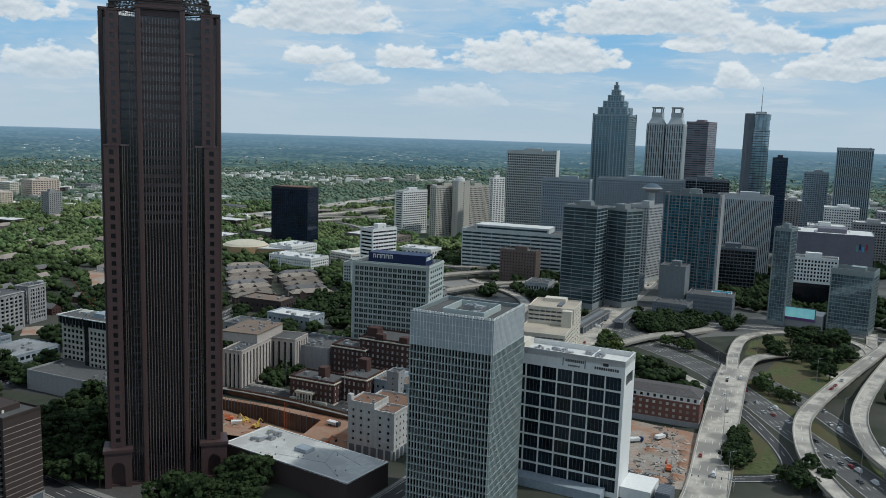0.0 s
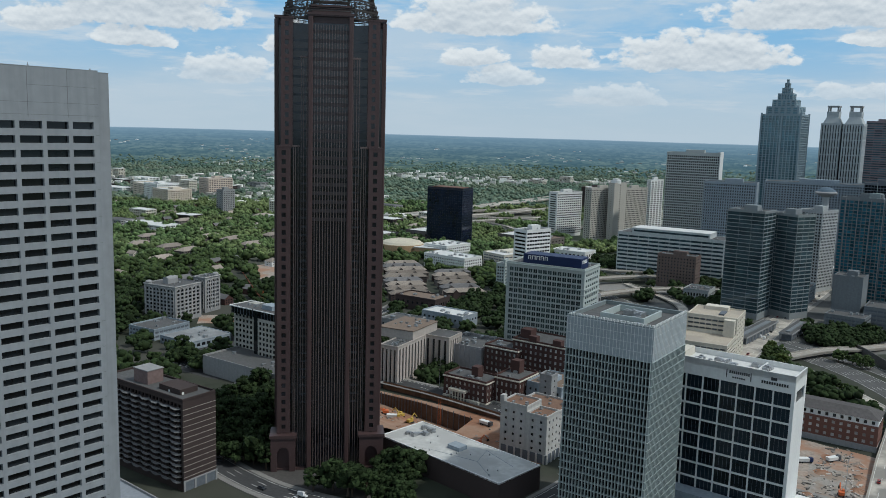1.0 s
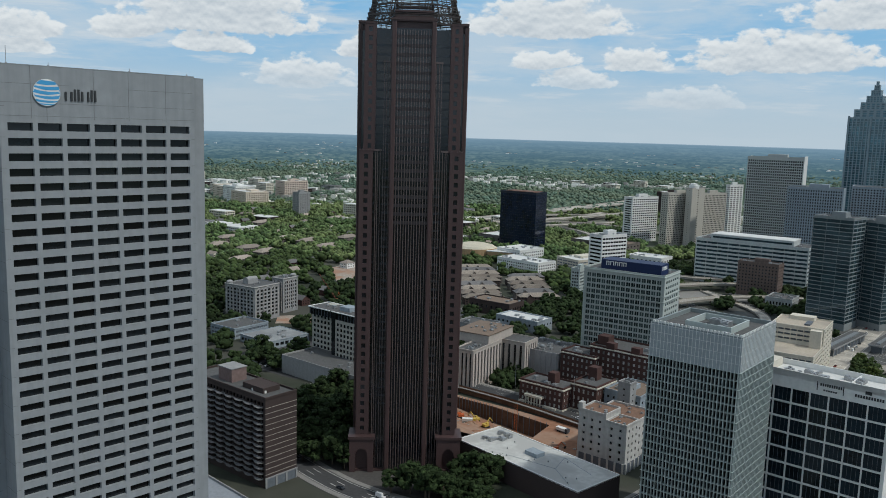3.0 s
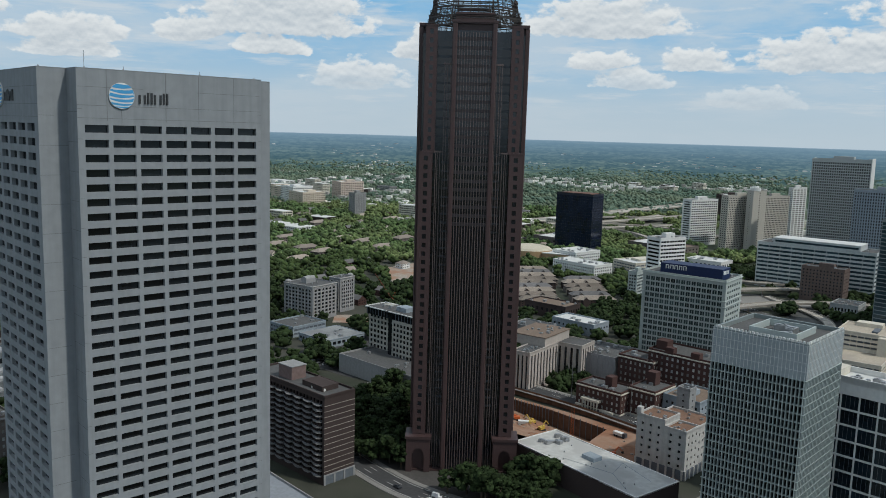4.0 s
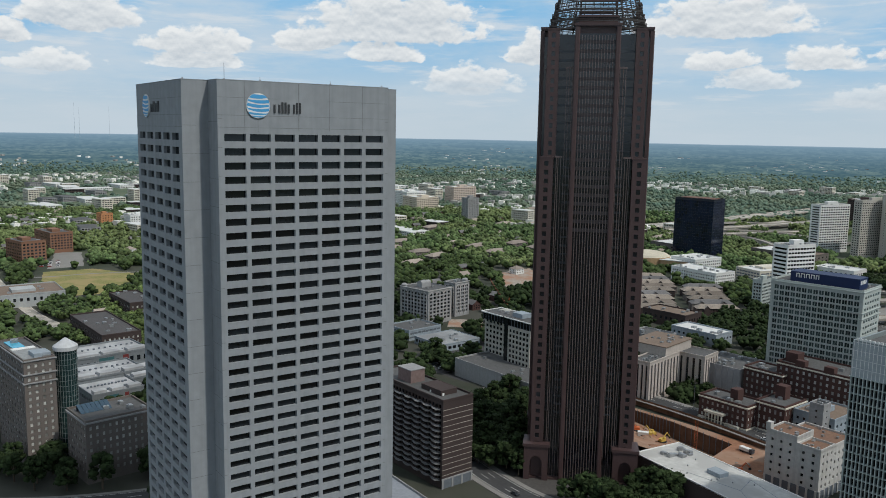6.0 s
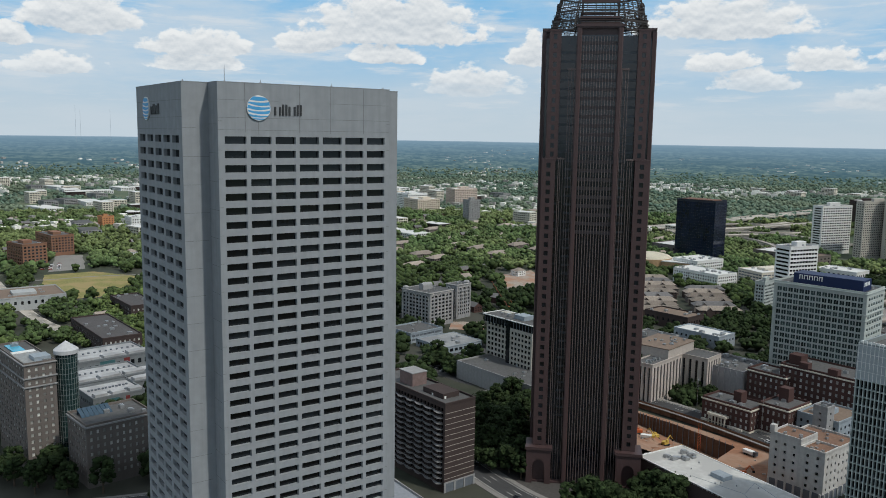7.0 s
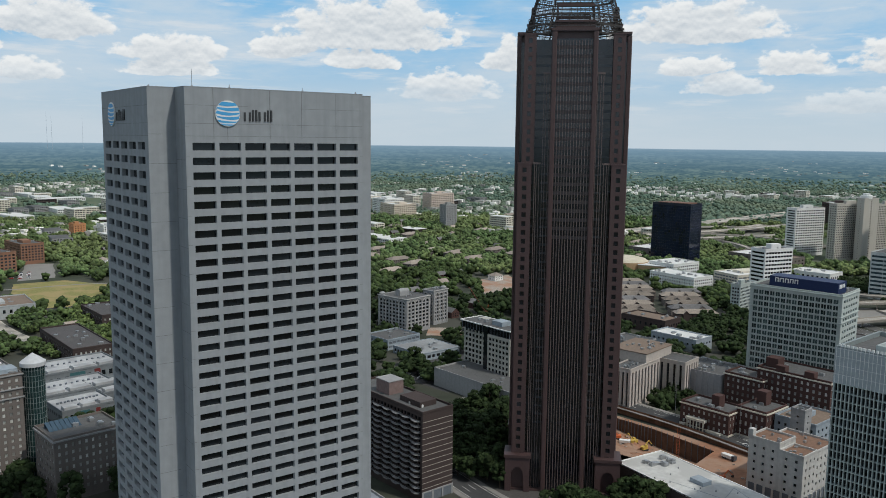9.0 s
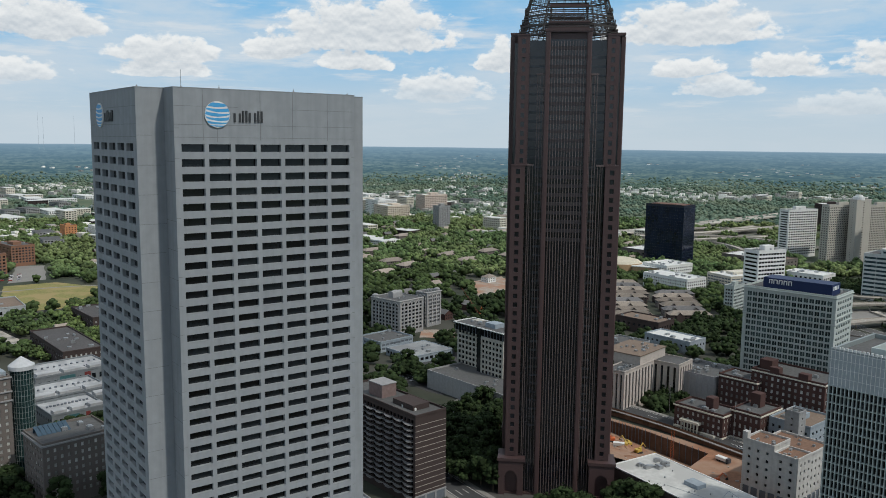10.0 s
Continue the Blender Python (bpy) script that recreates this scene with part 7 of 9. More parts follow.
road("ramp_8", "pale concrete overpass beside the cutting", [(-60, 790, 2), (-10, 845, 6), (60, 905, 7), (150, 935, 5), (230, 930, 1)], 12, CONCRETE_ROAD, 0.0, 1.2, lanes=2, parapet=0.9, piers=True)
road("ramp_9", "pale slip road down to the cutting", [(40, 690, 3), (70, 760, 4), (80, 850, 2), (30, 960, 1)], 9, ROADC, 0.2, 1.0, lanes=2, parapet=0.8)
for k, (pts, wide, z) in enumerate((([(-370, 1540), (-299, 1690), (-248, 1830), (-195, 1960), (-130, 2120), (-60, 2330)], 44, 5), ([(-320, 1470), (-249, 1560), (-195, 1640), (-135, 1740), (-70, 1860)], 20, 8), ([(-310, 1420), (-234, 1471), (-179, 1525), (-110, 1600)], 18, 7), ([(-120, 1420), (-20, 1500), (100, 1530), (230, 1690)], 22, 4))):
    road("highway_%d" % (k + 3), "distant pale concrete highway", [(x, y, land(x, y) + z) for x, y in pts], wide, ROADC, 0.3, 1.6, lanes=1, parapet=0.9)
for k in range(8):
    ROADS.append((-185 - 7 * k, 790 + 24 * k, 22))
    ROADS.append((-150 - 5 * k, 810 + 20 * k, 18))
for k, (pts, wide) in enumerate((([(-330, 1490), (-242, 1526), (-198, 1539), (-150, 1542), (-112, 1522), (-60, 1480)], 13), ([(-330, 1600), (-262, 1653), (-223, 1687), (-183, 1696), (-150, 1774)], 16), ([(-300, 1440), (-229, 1443), (-185, 1437), (-144, 1379), (-123, 1310)], 9))):
    road("overpass_%d" % (k + 1), "pale concrete overpass of a distant interchange", [(x, y, 8) for x, y in pts], wide, ROADC, 0.3, 1.6, lanes=1, parapet=0.9, piers=True)
for x, y, w in ((-195, 1450, 30), (-285, 1480, 40), (-215, 1560, 40), (-270, 1620, 45), (-160, 1580, 34), (-190, 1720, 45), (-150, 1650, 30), (-330, 1560, 40)):
    ROADS.append((x, y, w))


def patch(name, label, category, pts, material, z=0.09, thick=0.3, clear=True):
    cx, cy = sum(p[0] for p in pts) / len(pts), sum(p[1] for p in pts) / len(pts)
    # rounded outline with a ragged edge
    rng, out = random.Random(str(pts)), []
    n = len(pts)
    for i in range(n):
        a, b = pts[i], pts[(i + 1) % n]
        for k in range(6):
            f = k / 6
            j = 0 if k == 0 else 0.02
            out.append((a[0] + (b[0] - a[0]) * f + rng.uniform(-j, j) * (b[1] - a[1]), a[1] + (b[1] - a[1]) * f + rng.uniform(-j, j) * (b[0] - a[0])))
    ob = part(name, Shape().prism(out, z - thick, z), material, None)
    tagged(ob, label, category, kind="structure")
    if clear:
        r = min(math.hypot(p[0] - cx, p[1] - cy) for p in pts)
        x0, x1, y0, y1 = min(p[0] for p in pts), max(p[0] for p in pts), min(p[1] for p in pts), max(p[1] for p in pts)
        for i in range(12):
            for j in range(12):
                x, y = x0 + (x1 - x0) * (i + 0.5) / 12, y0 + (y1 - y0) * (j + 0.5) / 12
                inside = False
                for k in range(n):
                    a, b = pts[k], pts[(k + 1) % n]
                    if (a[1] > y) != (b[1] > y) and x < (b[0] - a[0]) * (y - a[1]) / (b[1] - a[1]) + a[0]:
                        inside = not inside
                if inside:
                    ROADS.append((x, y, max(x1 - x0, y1 - y0) / 16))
    return ob


patch("city_paving", "grey paving and asphalt between downtown blocks", "pavement", [(20, 720), (150, 690), (420, 760), (560, 900), (700, 1100), (640, 1500), (380, 1500), (160, 1150), (60, 980)], mat("city_paving", (0.075, 0.078, 0.075), 0.95, vary=0.25, grain=0.08, stain=0.02, second=(0.13, 0.128, 0.12)), 0.03, clear=False)
patch("city_paving", "pale streets and lots of the quarter beyond the towers", "pavement", [(560, 1150), (700, 1060), (1000, 1350), (1300, 2000), (1250, 2600), (820, 2500), (560, 1700)], mat("pale_paving", (0.17, 0.168, 0.16), 0.95, vary=0.25, grain=0.05, stain=0.012, second=(0.09, 0.10, 0.075)), 0.05, clear=False)
patch("interchange", "dark ground and worn verges under a distant highway interchange", "ground", [(-176, 1344), (-240, 1420), (-275, 1650), (-255, 1795), (-150, 1795), (-105, 1700), (-105, 1510)], mat("worn_verge", (0.12, 0.125, 0.10), 0.95, vary=0.3, grain=0.05, stain=0.02, second=(0.20, 0.19, 0.17)), 0.12, clear=False)
apron = Shape()
pierced(apron, [(-158, 514), (-100, 492.5), (-50, 471), (-22, 452), (-24, 414), (-62, 400), (-112, 412), (-164, 462), (-168, 490)], PIT_FAR + PIT_NEAR[::-1], 0.09)
tagged(part("excavation_rim", apron, CLAY, None), "bare red clay round a building excavation", "ground", kind="structure")
pit = Shape()
pit.v += PIT_GRID
for i in range(60):
    for j in range(40):
        a = i * 41 + j
        pit.f.append((a, a + 41, a + 42, a + 1))
tagged(part("excavation_floor", pit, CLAY, None), "bare red clay floor sloping down into a building excavation", "ground", kind="structure")
# bank clay, a darker brown than the floor
BANK_BROWN = mat("dark_brown_clay", (0.135, 0.075, 0.048), 1.0, vary=0.3, grain=0.3, stain=0.06, bump=0.5, streak=0.3)
bank, line = Shape(), [pit_point(i / 60, 1.0) for i in range(61)]
for p, q in zip(line, line[1:]):
    bank.quad(p, (p[0], p[1], 0.1), (q[0], q[1], 0.1), q)
for u in (0.0, 1.0):
    side = [pit_point(u, j / 40) for j in range(41)]
    for p, q in zip(side, side[1:]):
        bank.quad(p, q, (q[0], q[1], 0.1), (p[0], p[1], 0.1))
bank_ob = tagged(part("excavation_bank", bank, BANK_BROWN, None), "steep brown earth bank held by timber lagging below the street", "retaining wall", kind="structure")
for i in range(1, 60, 2):
    x, y, z = line[i]
    part("soldier_pile", Shape().box(x - 0.18, y - 0.45, z - 0.3, x + 0.18, y - 0.1, 1.2), DARKC, bank_ob)
for x, y in ((-145, 490), (-125, 478), (-105, 465), (-85, 455), (-60, 445), (-40, 435), (-100, 430), (-75, 425)):
    ROADS.append((x, y, 18))
patch("site_slab", "bare grey concrete slab on the cleared site", "ground", [(104, 412), (122, 404), (136, 440), (114, 452)], mat("site_concrete", (0.30, 0.275, 0.245), 0.95, vary=0.2, stain=0.1, second=(0.27, 0.21, 0.165)), 0.15, clear=False)
patch("building_site", "rubble and red clay of a cleared building site", "ground", [(118, 489), (154, 468), (140, 425), (125, 388), (92, 396), (100, 440)], RUBBLE)
patch("lawn_1", "sunburnt park lawn", "lawn", [(-872, 636), (-812, 588), (-739, 546), (-712, 580), (-727, 628), (-766, 690), (-844, 684)], GRASS)
road("street_11", "pale footpath across the park lawn", [(-858, 604), (-842, 616), (-815, 662), (-775, 704)], 4.0, PAVE, 0.14, lanes=1)
patch("lawn_2", "rough grass bank inside the slip road", "lawn", [(150, 410), (176, 413), (184, 428), (189, 455), (186, 490), (168, 450)], SHADE_GRASS, 0.07)
patch("lawn_3", "grass strip between the carriageways", "lawn", [(228, 400), (236, 400), (234, 480), (230, 540), (222, 600), (218, 560), (224, 480)], SHADE_GRASS, 0.07)
patch("lawn_4", "rough grass inside the ramp loop, coloured dark as if shaded", "lawn", [(246, 655), (268, 702), (300, 725), (345, 712), (335, 672), (300, 672), (262, 652)], SHADE_GRASS, 0.07, clear=False)
patch("lawn_6", "rough grass below the forking ramps", "lawn", [(232, 588), (262, 634), (300, 650), (334, 648), (300, 604), (256, 548)], SHADE_GRASS, 0.07, clear=False)
patch("lawn_5", "grass beyond the second ramp", "lawn", [(262, 420), (300, 500), (380, 600), (420, 560), (340, 420)], SHADE_GRASS, 0.07, clear=False)
patch("parking_lot_1", "pale parking lot beside the park", "parking lot", [(-886, 652), (-870, 692), (-965, 768), (-992, 748)], PAVE)
patch("formwork_plot", "pale building plot with stacked formwork", "ground", [(-338, 640), (-310, 652), (-322, 682), (-350, 668)], RUBBLE, 0.2)
patch("parking_lot_2", "asphalt lot among low buildings", "parking lot", [(-310, 520), (-250, 500), (-225, 560), (-260, 610), (-300, 610)], ASPHALT, 0.05, clear=False)
patch("sandy_plot", "pale sandy building plot among trees", "ground", [(-412, 930), (-394, 985), (-338, 905), (-326, 852), (-362, 838)], RUBBLE)
patch("bare_plot", "bare orange earth plot among trees", "ground", [(-330, 800), (-270, 780), (-250, 830), (-300, 860)], CLAY)
patch("parking_lot_3", "parking lot in front of the civic offices", "parking lot", [(-60, 520), (-30, 500), (10, 520), (-20, 545)], ASPHALT, clear=False)
patch("parking_lot_4", "parking lot by the overpass", "parking lot", [(-50, 950), (20, 900), (80, 930), (20, 970)], PAVE)
patch("plaza", "paved plaza around the tall tower", "pavement", [(-185, 380), (-150, 352), (-100, 352), (-85, 400), (-110, 440), (-160, 450)], mat("dark_paving", (0.075, 0.07, 0.066), 0.9), clear=False)

# earth banks, spoil heaps and machines on the two sites


def heap(x, y, r, h, m, label):
    rng = random.Random(x * 7 + y)
    s = Shape()
    n = 14
    s.v.append((0, 0, h))
    for j, (f, q) in enumerate(((0.35, 0.75), (0.7, 0.35), (1.0, -0.02))):
        for k in range(n):
            a = 2 * math.pi * k / n
            rr = r * f * rng.uniform(0.8, 1.2)
            s.v.append((rr * math.cos(a), rr * math.sin(a), h * q * rng.uniform(0.8, 1.15)))
    for k in range(n):
        s.f.append((0, 1 + k, 1 + (k + 1) % n))
        for j in range(2):
            a, b = 1 + j * n, 1 + (j + 1) * n
            s.f.append((a + k, b + k, b + (k + 1) % n, a + (k + 1) % n))
    ob = part("mound", s, m, None)
    ob.location = (x, y, dig(x, y) - 0.15)
    tagged(ob, label, "earth mound")


for x, y, r, h in ((-118, 470, 7, 2.5), (-100, 462, 5, 2), (-128, 482, 6, 3), (-80, 446, 6, 1.8), (-60, 440, 4, 1.5), (-110, 448, 5, 1.6), (-140, 490, 6, 2.4)):
    heap(x, y, r, h, CLAY, "heap of red clay on the excavation floor")
for x, y, r, h in ((112, 400, 6, 2.2), (122, 404, 5, 2.0), (130, 420, 5, 1.5), (108, 470, 5, 1.4), (128, 462, 6, 1.8), (140, 455, 4, 2.0), (118, 440, 6, 1.2), (104, 410, 4, 1.2), (136, 438, 4, 1.6)):
    heap(x, y, r, h, RUBBLE if (x + y) % 2 else CLAY, "heap of rubble and clay on the site")


def excavator(x, y, turn, paint):
    t = thing("excavator", x, y, turn, "tracked excavator parked on bare clay", "excavator", z=dig(x, y) + 0.05)
    for d in (-1.3, 1.3):
        part("track", Shape().frustum(-2.2, d - 0.35, 2.2, d + 0.35, 0, 0.5, 0.0).frustum(-2.2, d - 0.35, 2.2, d + 0.35, 0.5, 1.0, 0.3), RUBBER, t)
    part("house", Shape().box(-2.2, -1.4, 1.05, 1.4, 1.4, 2.6).frustum(-0.2, -1.4, 1.6, 0, 2.6, 3.4, 0.15), paint, t)
    boom = part("boom", Shape().rod((1.0, 0.5, 2.2), (4.2, 0.5, 5.2), 0.35, 4).rod((4.2, 0.5, 5.2), (6.6, 0.5, 2.4), 0.28, 4), paint, t)
    part("bucket", Shape().frustum(6.2, 0.0, 7.4, 1.0, 1.2, 2.4, 0.15), RUBBER, boom)


excavator(-62, 430, 40, ORANGE)
excavator(-118, 480, 150, YELLOW)
excavator(-127, 476, 200, ORANGE)
excavator(-110, 472, 60, YELLOW)
excavator(-96, 456, 120, YELLOW)
excavator(120, 412, 80, ORANGE)
excavator(-76, 418, 100, YELLOW)


def dump_truck(x, y, turn, m, z=0.1):
    t = thing("tipper_truck", x, y, turn, "site lorry with an open body", "truck", z=z)
    part("chassis", Shape().box(-4, -1.1, 0.6, 4, 1.1, 1.0), DARKC, t)
    part("cab", Shape().box(2.3, -1.2, 1.0, 4.1, 1.2, 2.9), m, t)
    part("body", Shape().frustum(-4.1, -1.3, 2.0, 1.3, 1.0, 2.7, -0.15), WHITE, t)
    for px in (-3, -1.7, 3):
        for py in (-1.1, 1.1):
            part("wheel", Shape().rod((px, py - 0.2, 0.5), (px, py + 0.2, 0.5), 0.5, 10), RUBBER, t)


for x, y, a, m in ((-62, 462, -30, CAR_D), (-120, 470, 10, YELLOW), (128, 458, 30, CAR_D), (112, 452, 10, BLUE)):
    dump_truck(x, y, a, m, dig(x, y) + 0.1)


def tower_crane(x, y, h, turn):
    t = thing("lattice_mast", x, y, turn, "slender red lattice mast on the excavation", "crane mast", z=dig(x, y) - 0.2)
    s = Shape()
    for dx in (-0.7, 0.7):
        for dy in (-0.7, 0.7):
            s.rod((dx, dy, 0), (dx, dy, h), 0.12, 4)
    for k in range(int(h / 1.6)):
        z = k * 1.6
        s.rod((-0.7, -0.7, z), (0.7, -0.7, z + 1.6), 0.07, 4).rod((-0.7, 0.7, z + 1.6), (-0.7, -0.7, z), 0.07, 4)
    part("mast", s, ORANGE, t)
    part("base", Shape().box(-2, -2, 0, 2, 2, 0.8), CONCRETE_ROAD, t)


tower_crane(-86, 440, 22, 10)


def crawler_crane(x, y, turn):
    t = thing("crawler_crane", x, y, turn, "orange crawler crane with a raised lattice boom", "crane", z=0.1)
    for d in (-1.8, 1.8):
        part("track", Shape().frustum(-3.2, d - 0.5, 3.2, d + 0.5, 0, 1.2, 0.2), RUBBER, t)
    part("cab", Shape().box(-3.4, -1.6, 1.2, 2.2, 1.6, 3.6), ORANGE, t)
    s = Shape()
    for dy in (-0.6, 0.6):
        for dz in (0.0, 1.2):
            s.rod((2, dy, 2.4 + dz), (24, dy * 0.4, 26 + dz * 0.4), 0.09, 4)
    for k in range(16):
        f, q = k / 16, (k + 1) / 16
        s.rod((2 + 22 * f, -0.5, 2.4 + 23.6 * f), (2 + 22 * q, 0.5, 3.4 + 23.6 * q), 0.06, 3).rod((2 + 22 * f, 0.5, 3.4 + 23.6 * f), (2 + 22 * q, -0.5, 2.4 + 23.6 * q), 0.06, 3)
    part("boom", s, mat("rusty_paint", (0.22, 0.07, 0.045), 0.7, vary=0.2), t)
    part("back_stay", Shape().rod((-3, 0, 3.6), (-1, 0, 11), 0.14, 4).rod((-1, 0, 11), (2, 0, 3.4), 0.14, 4), ORANGE, t)


crawler_crane(-322, 742, 165)
# site fence and jersey barriers along the raised street
line = [q for q in spline([(-138, 512.5, 3.5), (-94, 493.5, 3.5), (-49, 470.5, 2.5)], 4.0)]
t = thing("site_fence", 0, 0, 0, "long timber site fence on the excavation's edge", "fence")
for i in range(len(line) - 1):
    a, b = line[i], line[i + 1]
    part("fence_panel", Shape().quad((a.x, a.y, a.z - 3.4), (b.x, b.y, b.z - 3.4), (b.x, b.y, b.z + 1.6), (a.x, a.y, a.z + 1.6)).quad((a.x + 0.1, a.y + 0.1, a.z + 1.6), (b.x + 0.1, b.y + 0.1, b.z + 1.6), (b.x + 0.1, b.y + 0.1, b.z - 3.4), (a.x + 0.1, a.y + 0.1, a.z - 3.4)), mat("brown_timber", (0.17, 0.085, 0.05), 0.9, pieces=0.25), t)


def lamp_post(x, y, z, h, turn):
    t = thing("street_lamp", x, y, turn, "tall grey street lamp with an outreach arm", "street lamp", "street lamps", z=z)
    part("pole", Shape().rod((0, 0, 0), (0, 0, h), 0.16, 6, 0.09), METAL, t)
    arm = part("arm", Shape().rod((0, 0, h), (2.6, 0, h + 0.4), 0.08, 5), METAL, t)
    part("lantern", Shape().frustum(2.0, -0.22, 3.2, 0.22, h + 0.25, h + 0.5, 0.08), DARKC, arm)
    return t


proto = lamp_post(238, 470, 0, 24, 30)
for x, y, a in ((250, 640, 60), (196, 570, 200), (262, 560, 0), (214, 400, 180), (150, 420, 30), (168, 470, 30), (118, 400, 30), (-100, 512, 100), (-60, 492, 100), (20, 452, 90), (140, 380, 10), (-150, 530, 100)):
    copy_thing(proto, pose(x, y, 0.0 if x != 196 else 0.0, 0, 0, a))


def signal_gantry(x, y, turn):
    t = thing("traffic_signal", x, y, turn, "traffic signal mast arm over the junction", "traffic signal", "traffic signals")
    part("pole", Shape().rod((0, 0, 0), (0, 0, 7), 0.18, 6), METAL, t)
    arm = part("arm", Shape().rod((0, 0, 6.6), (13, 0, 6.9), 0.12, 5, 0.07), METAL, t)
    for k in (6, 9, 12):
        part("signal_head", Shape().box(k - 0.25, -0.2, 5.7, k + 0.25, 0.2, 6.9), DARKC, arm)


signal_gantry(118, 396, -20)
signal_gantry(146, 388, 160)

# ---- vehicles ----


def car(x, y, z, turn, paint, label, van=False):
    t = thing("van" if van else "car", x, y, turn, label, "van" if van else "car", "vehicles", z=z)
    L, h = (2.6, 2.3) if van else (2.25, 1.45)
    part("body", Shape().box(-L, -0.9, 0.32, L, 0.9, 0.85).frustum(-L * 0.98, -0.88, L * 0.98, 0.88, 0.85, 0.98, 0.06), paint, t)
    part("cabin", Shape().frustum(-L * (0.95 if van else 0.72), -0.82, L * 0.45, 0.82, 0.98, h, 0.12 if van else 0.34), paint if van else GLASS, t)
    part("roof_panel", Shape().box(-L * (0.9 if van else 0.55), -0.5, h, L * 0.28, 0.5, h + 0.05), paint, t)
    for px in (-L * 0.62, L * 0.62):
        for py in (-0.78, 0.78):
            part("wheel", Shape().rod((px, py - 0.12, 0.33), (px, py + 0.12, 0.33), 0.33, 8), RUBBER, t)
    return t


protos = [car(213, 470, 0.15, 95, CAR_W, "white car on the asphalt"), car(219, 462, 0.15, 95, CAR_D, "dark grey car on the asphalt"), car(216, 440, 0.15, 94, mat("silver_car_paint", (0.38, 0.39, 0.40), 0.35, 0.5), "silver car on the asphalt"), car(222, 425, 0.15, 94, CAR_R, "dark red car on the asphalt"), car(224, 404, 0.15, 94, CAR_W, "white van on the asphalt", True)]
rng = random.Random(31)


def traffic(pts, width, z, count, back=False, mid=0.0):
    line = spline(pts)
    for k in range(count):
        i = rng.randrange(1, len(line) - 1)
        d = line[i + 1] - line[i - 1]
        n = Vector((-d.y, d.x, 0)).normalized()
        lanes = max(1, int(width / 3.6))
        q = line[i] + n * (-width / 2 + (rng.randrange(lanes) + 0.5) * width / lanes) + d.normalized() * rng.uniform(-2, 2)
        copy_thing(rng.choice([protos[0], protos[0], protos[1], protos[1], protos[2], protos[3], protos[4]]), pose(q.x, q.y, q.z + z, 0, 0, math.degrees(math.atan2(d.y, d.x)) + (180 if back else 0)))


traffic([(221, 400), (217, 440), (213, 480), (209, 540), (206, 575)], 19, 0.15, 22)
traffic([(250, 380), (248, 440), (246, 480), (244, 521)], 13, 0.13, 9, True)
traffic([(130, 382, 0.2), (160, 457, 2.7), (186, 520, 5.7), (210, 580, 6.2)], 17, 0.02, 9)
traffic([(365, 664, 8), (289, 572, 8), (239, 509, 8), (214, 470, 8)], 5, 0.02, 5)
traffic([(106, 648), (136, 724), (184, 846), (241, 975)], 15, 0.27, 16)
traffic([(-138, 521, 3.5), (-94, 502, 3.5), (-49, 479, 2.5), (0, 455, 0.5)], 9, 0.22, 5)
copy_thing(protos[3], pose(-212, 309, 7.95, 0, 0, 150))
traffic([(-200, 380), (-166, 358), (-140, 346), (-95, 335)], 9, 0.17, 5)
traffic([(-60, 905, 3), (0, 950, 7), (60, 985, 7), (130, 1000, 5)], 8, 0.02, 6)
for x0, y0, nx, ny, a in ((-892, 672, 16, 4, 141), (-300, 525, 9, 2, -15), (-30, 925, 10, 3, 30), (-50, 515, 6, 2, 26)):
    for i in range(nx):
        for j in range(ny):
            if rng.random() < 0.25:
                continue
            u, v = i * 3.0, j * 9.0
            c, s_ = math.cos(radians(a)), math.sin(radians(a))
            copy_thing(rng.choice(protos), pose(x0 + c * u - s_ * v, y0 + s_ * u + c * v, 0.12, 0, 0, a + 90))

# dark retaining wall beyond the highway cutting, and debris on the cleared site
wall_line = spline([(222, 628, 7), (216, 668, 7), (212, 706, 6), (206, 748, 4)])
w = Shape()
strip(w, sides(wall_line, 0.5), sides(wall_line, -0.5), 7.2)
tagged(part("retaining_wall", w, mat("stained_wall", (0.10, 0.095, 0.09), 0.95, vary=0.25, streak=0.4), None), "dark stained concrete retaining wall", "wall", kind="structure")
rng = random.Random(55)
w = Shape()
for k in range(420):
    x, y = rng.uniform(96, 142), rng.uniform(396, 478)
    if not (0.46 * (y - 396) + 92 < x < 0.38 * (y - 396) + 122):
        continue
    a, q = rng.uniform(0, 3.1), rng.uniform(0.3, 1.3)
    c, s_ = math.cos(a) * q, math.sin(a) * q
    h = rng.uniform(0.15, 0.7)
    w.prism([(x - c - s_ * 0.4, y - s_ + c * 0.4), (x + c - s_ * 0.4, y + s_ + c * 0.4), (x + c + s_ * 0.4, y + s_ - c * 0.4), (x - c + s_ * 0.4, y - s_ - c * 0.4)], 0.05, 0.09 + h)
for k in range(110):
    x, y = rng.uniform(-145, -45), rng.uniform(415, 500)
    if not (-0.42 * (x + 133) + 437 < y < -0.45 * (x + 133) + 495):
        continue
    q, h = rng.uniform(0.2, 0.9), rng.uniform(0.1, 0.5)
    z = dig(x, y)
    w.box(x - q, y - q * 0.6, z - 0.3, x + q, y + q * 0.6, z + 0.09 + h)
tagged(part("debris", w, mat("mixed_debris", (0.32, 0.29, 0.26), 0.95, pieces=0.7), None), "scattered debris and building materials on bare ground", "debris", kind="stuff")

# ---- houses ----


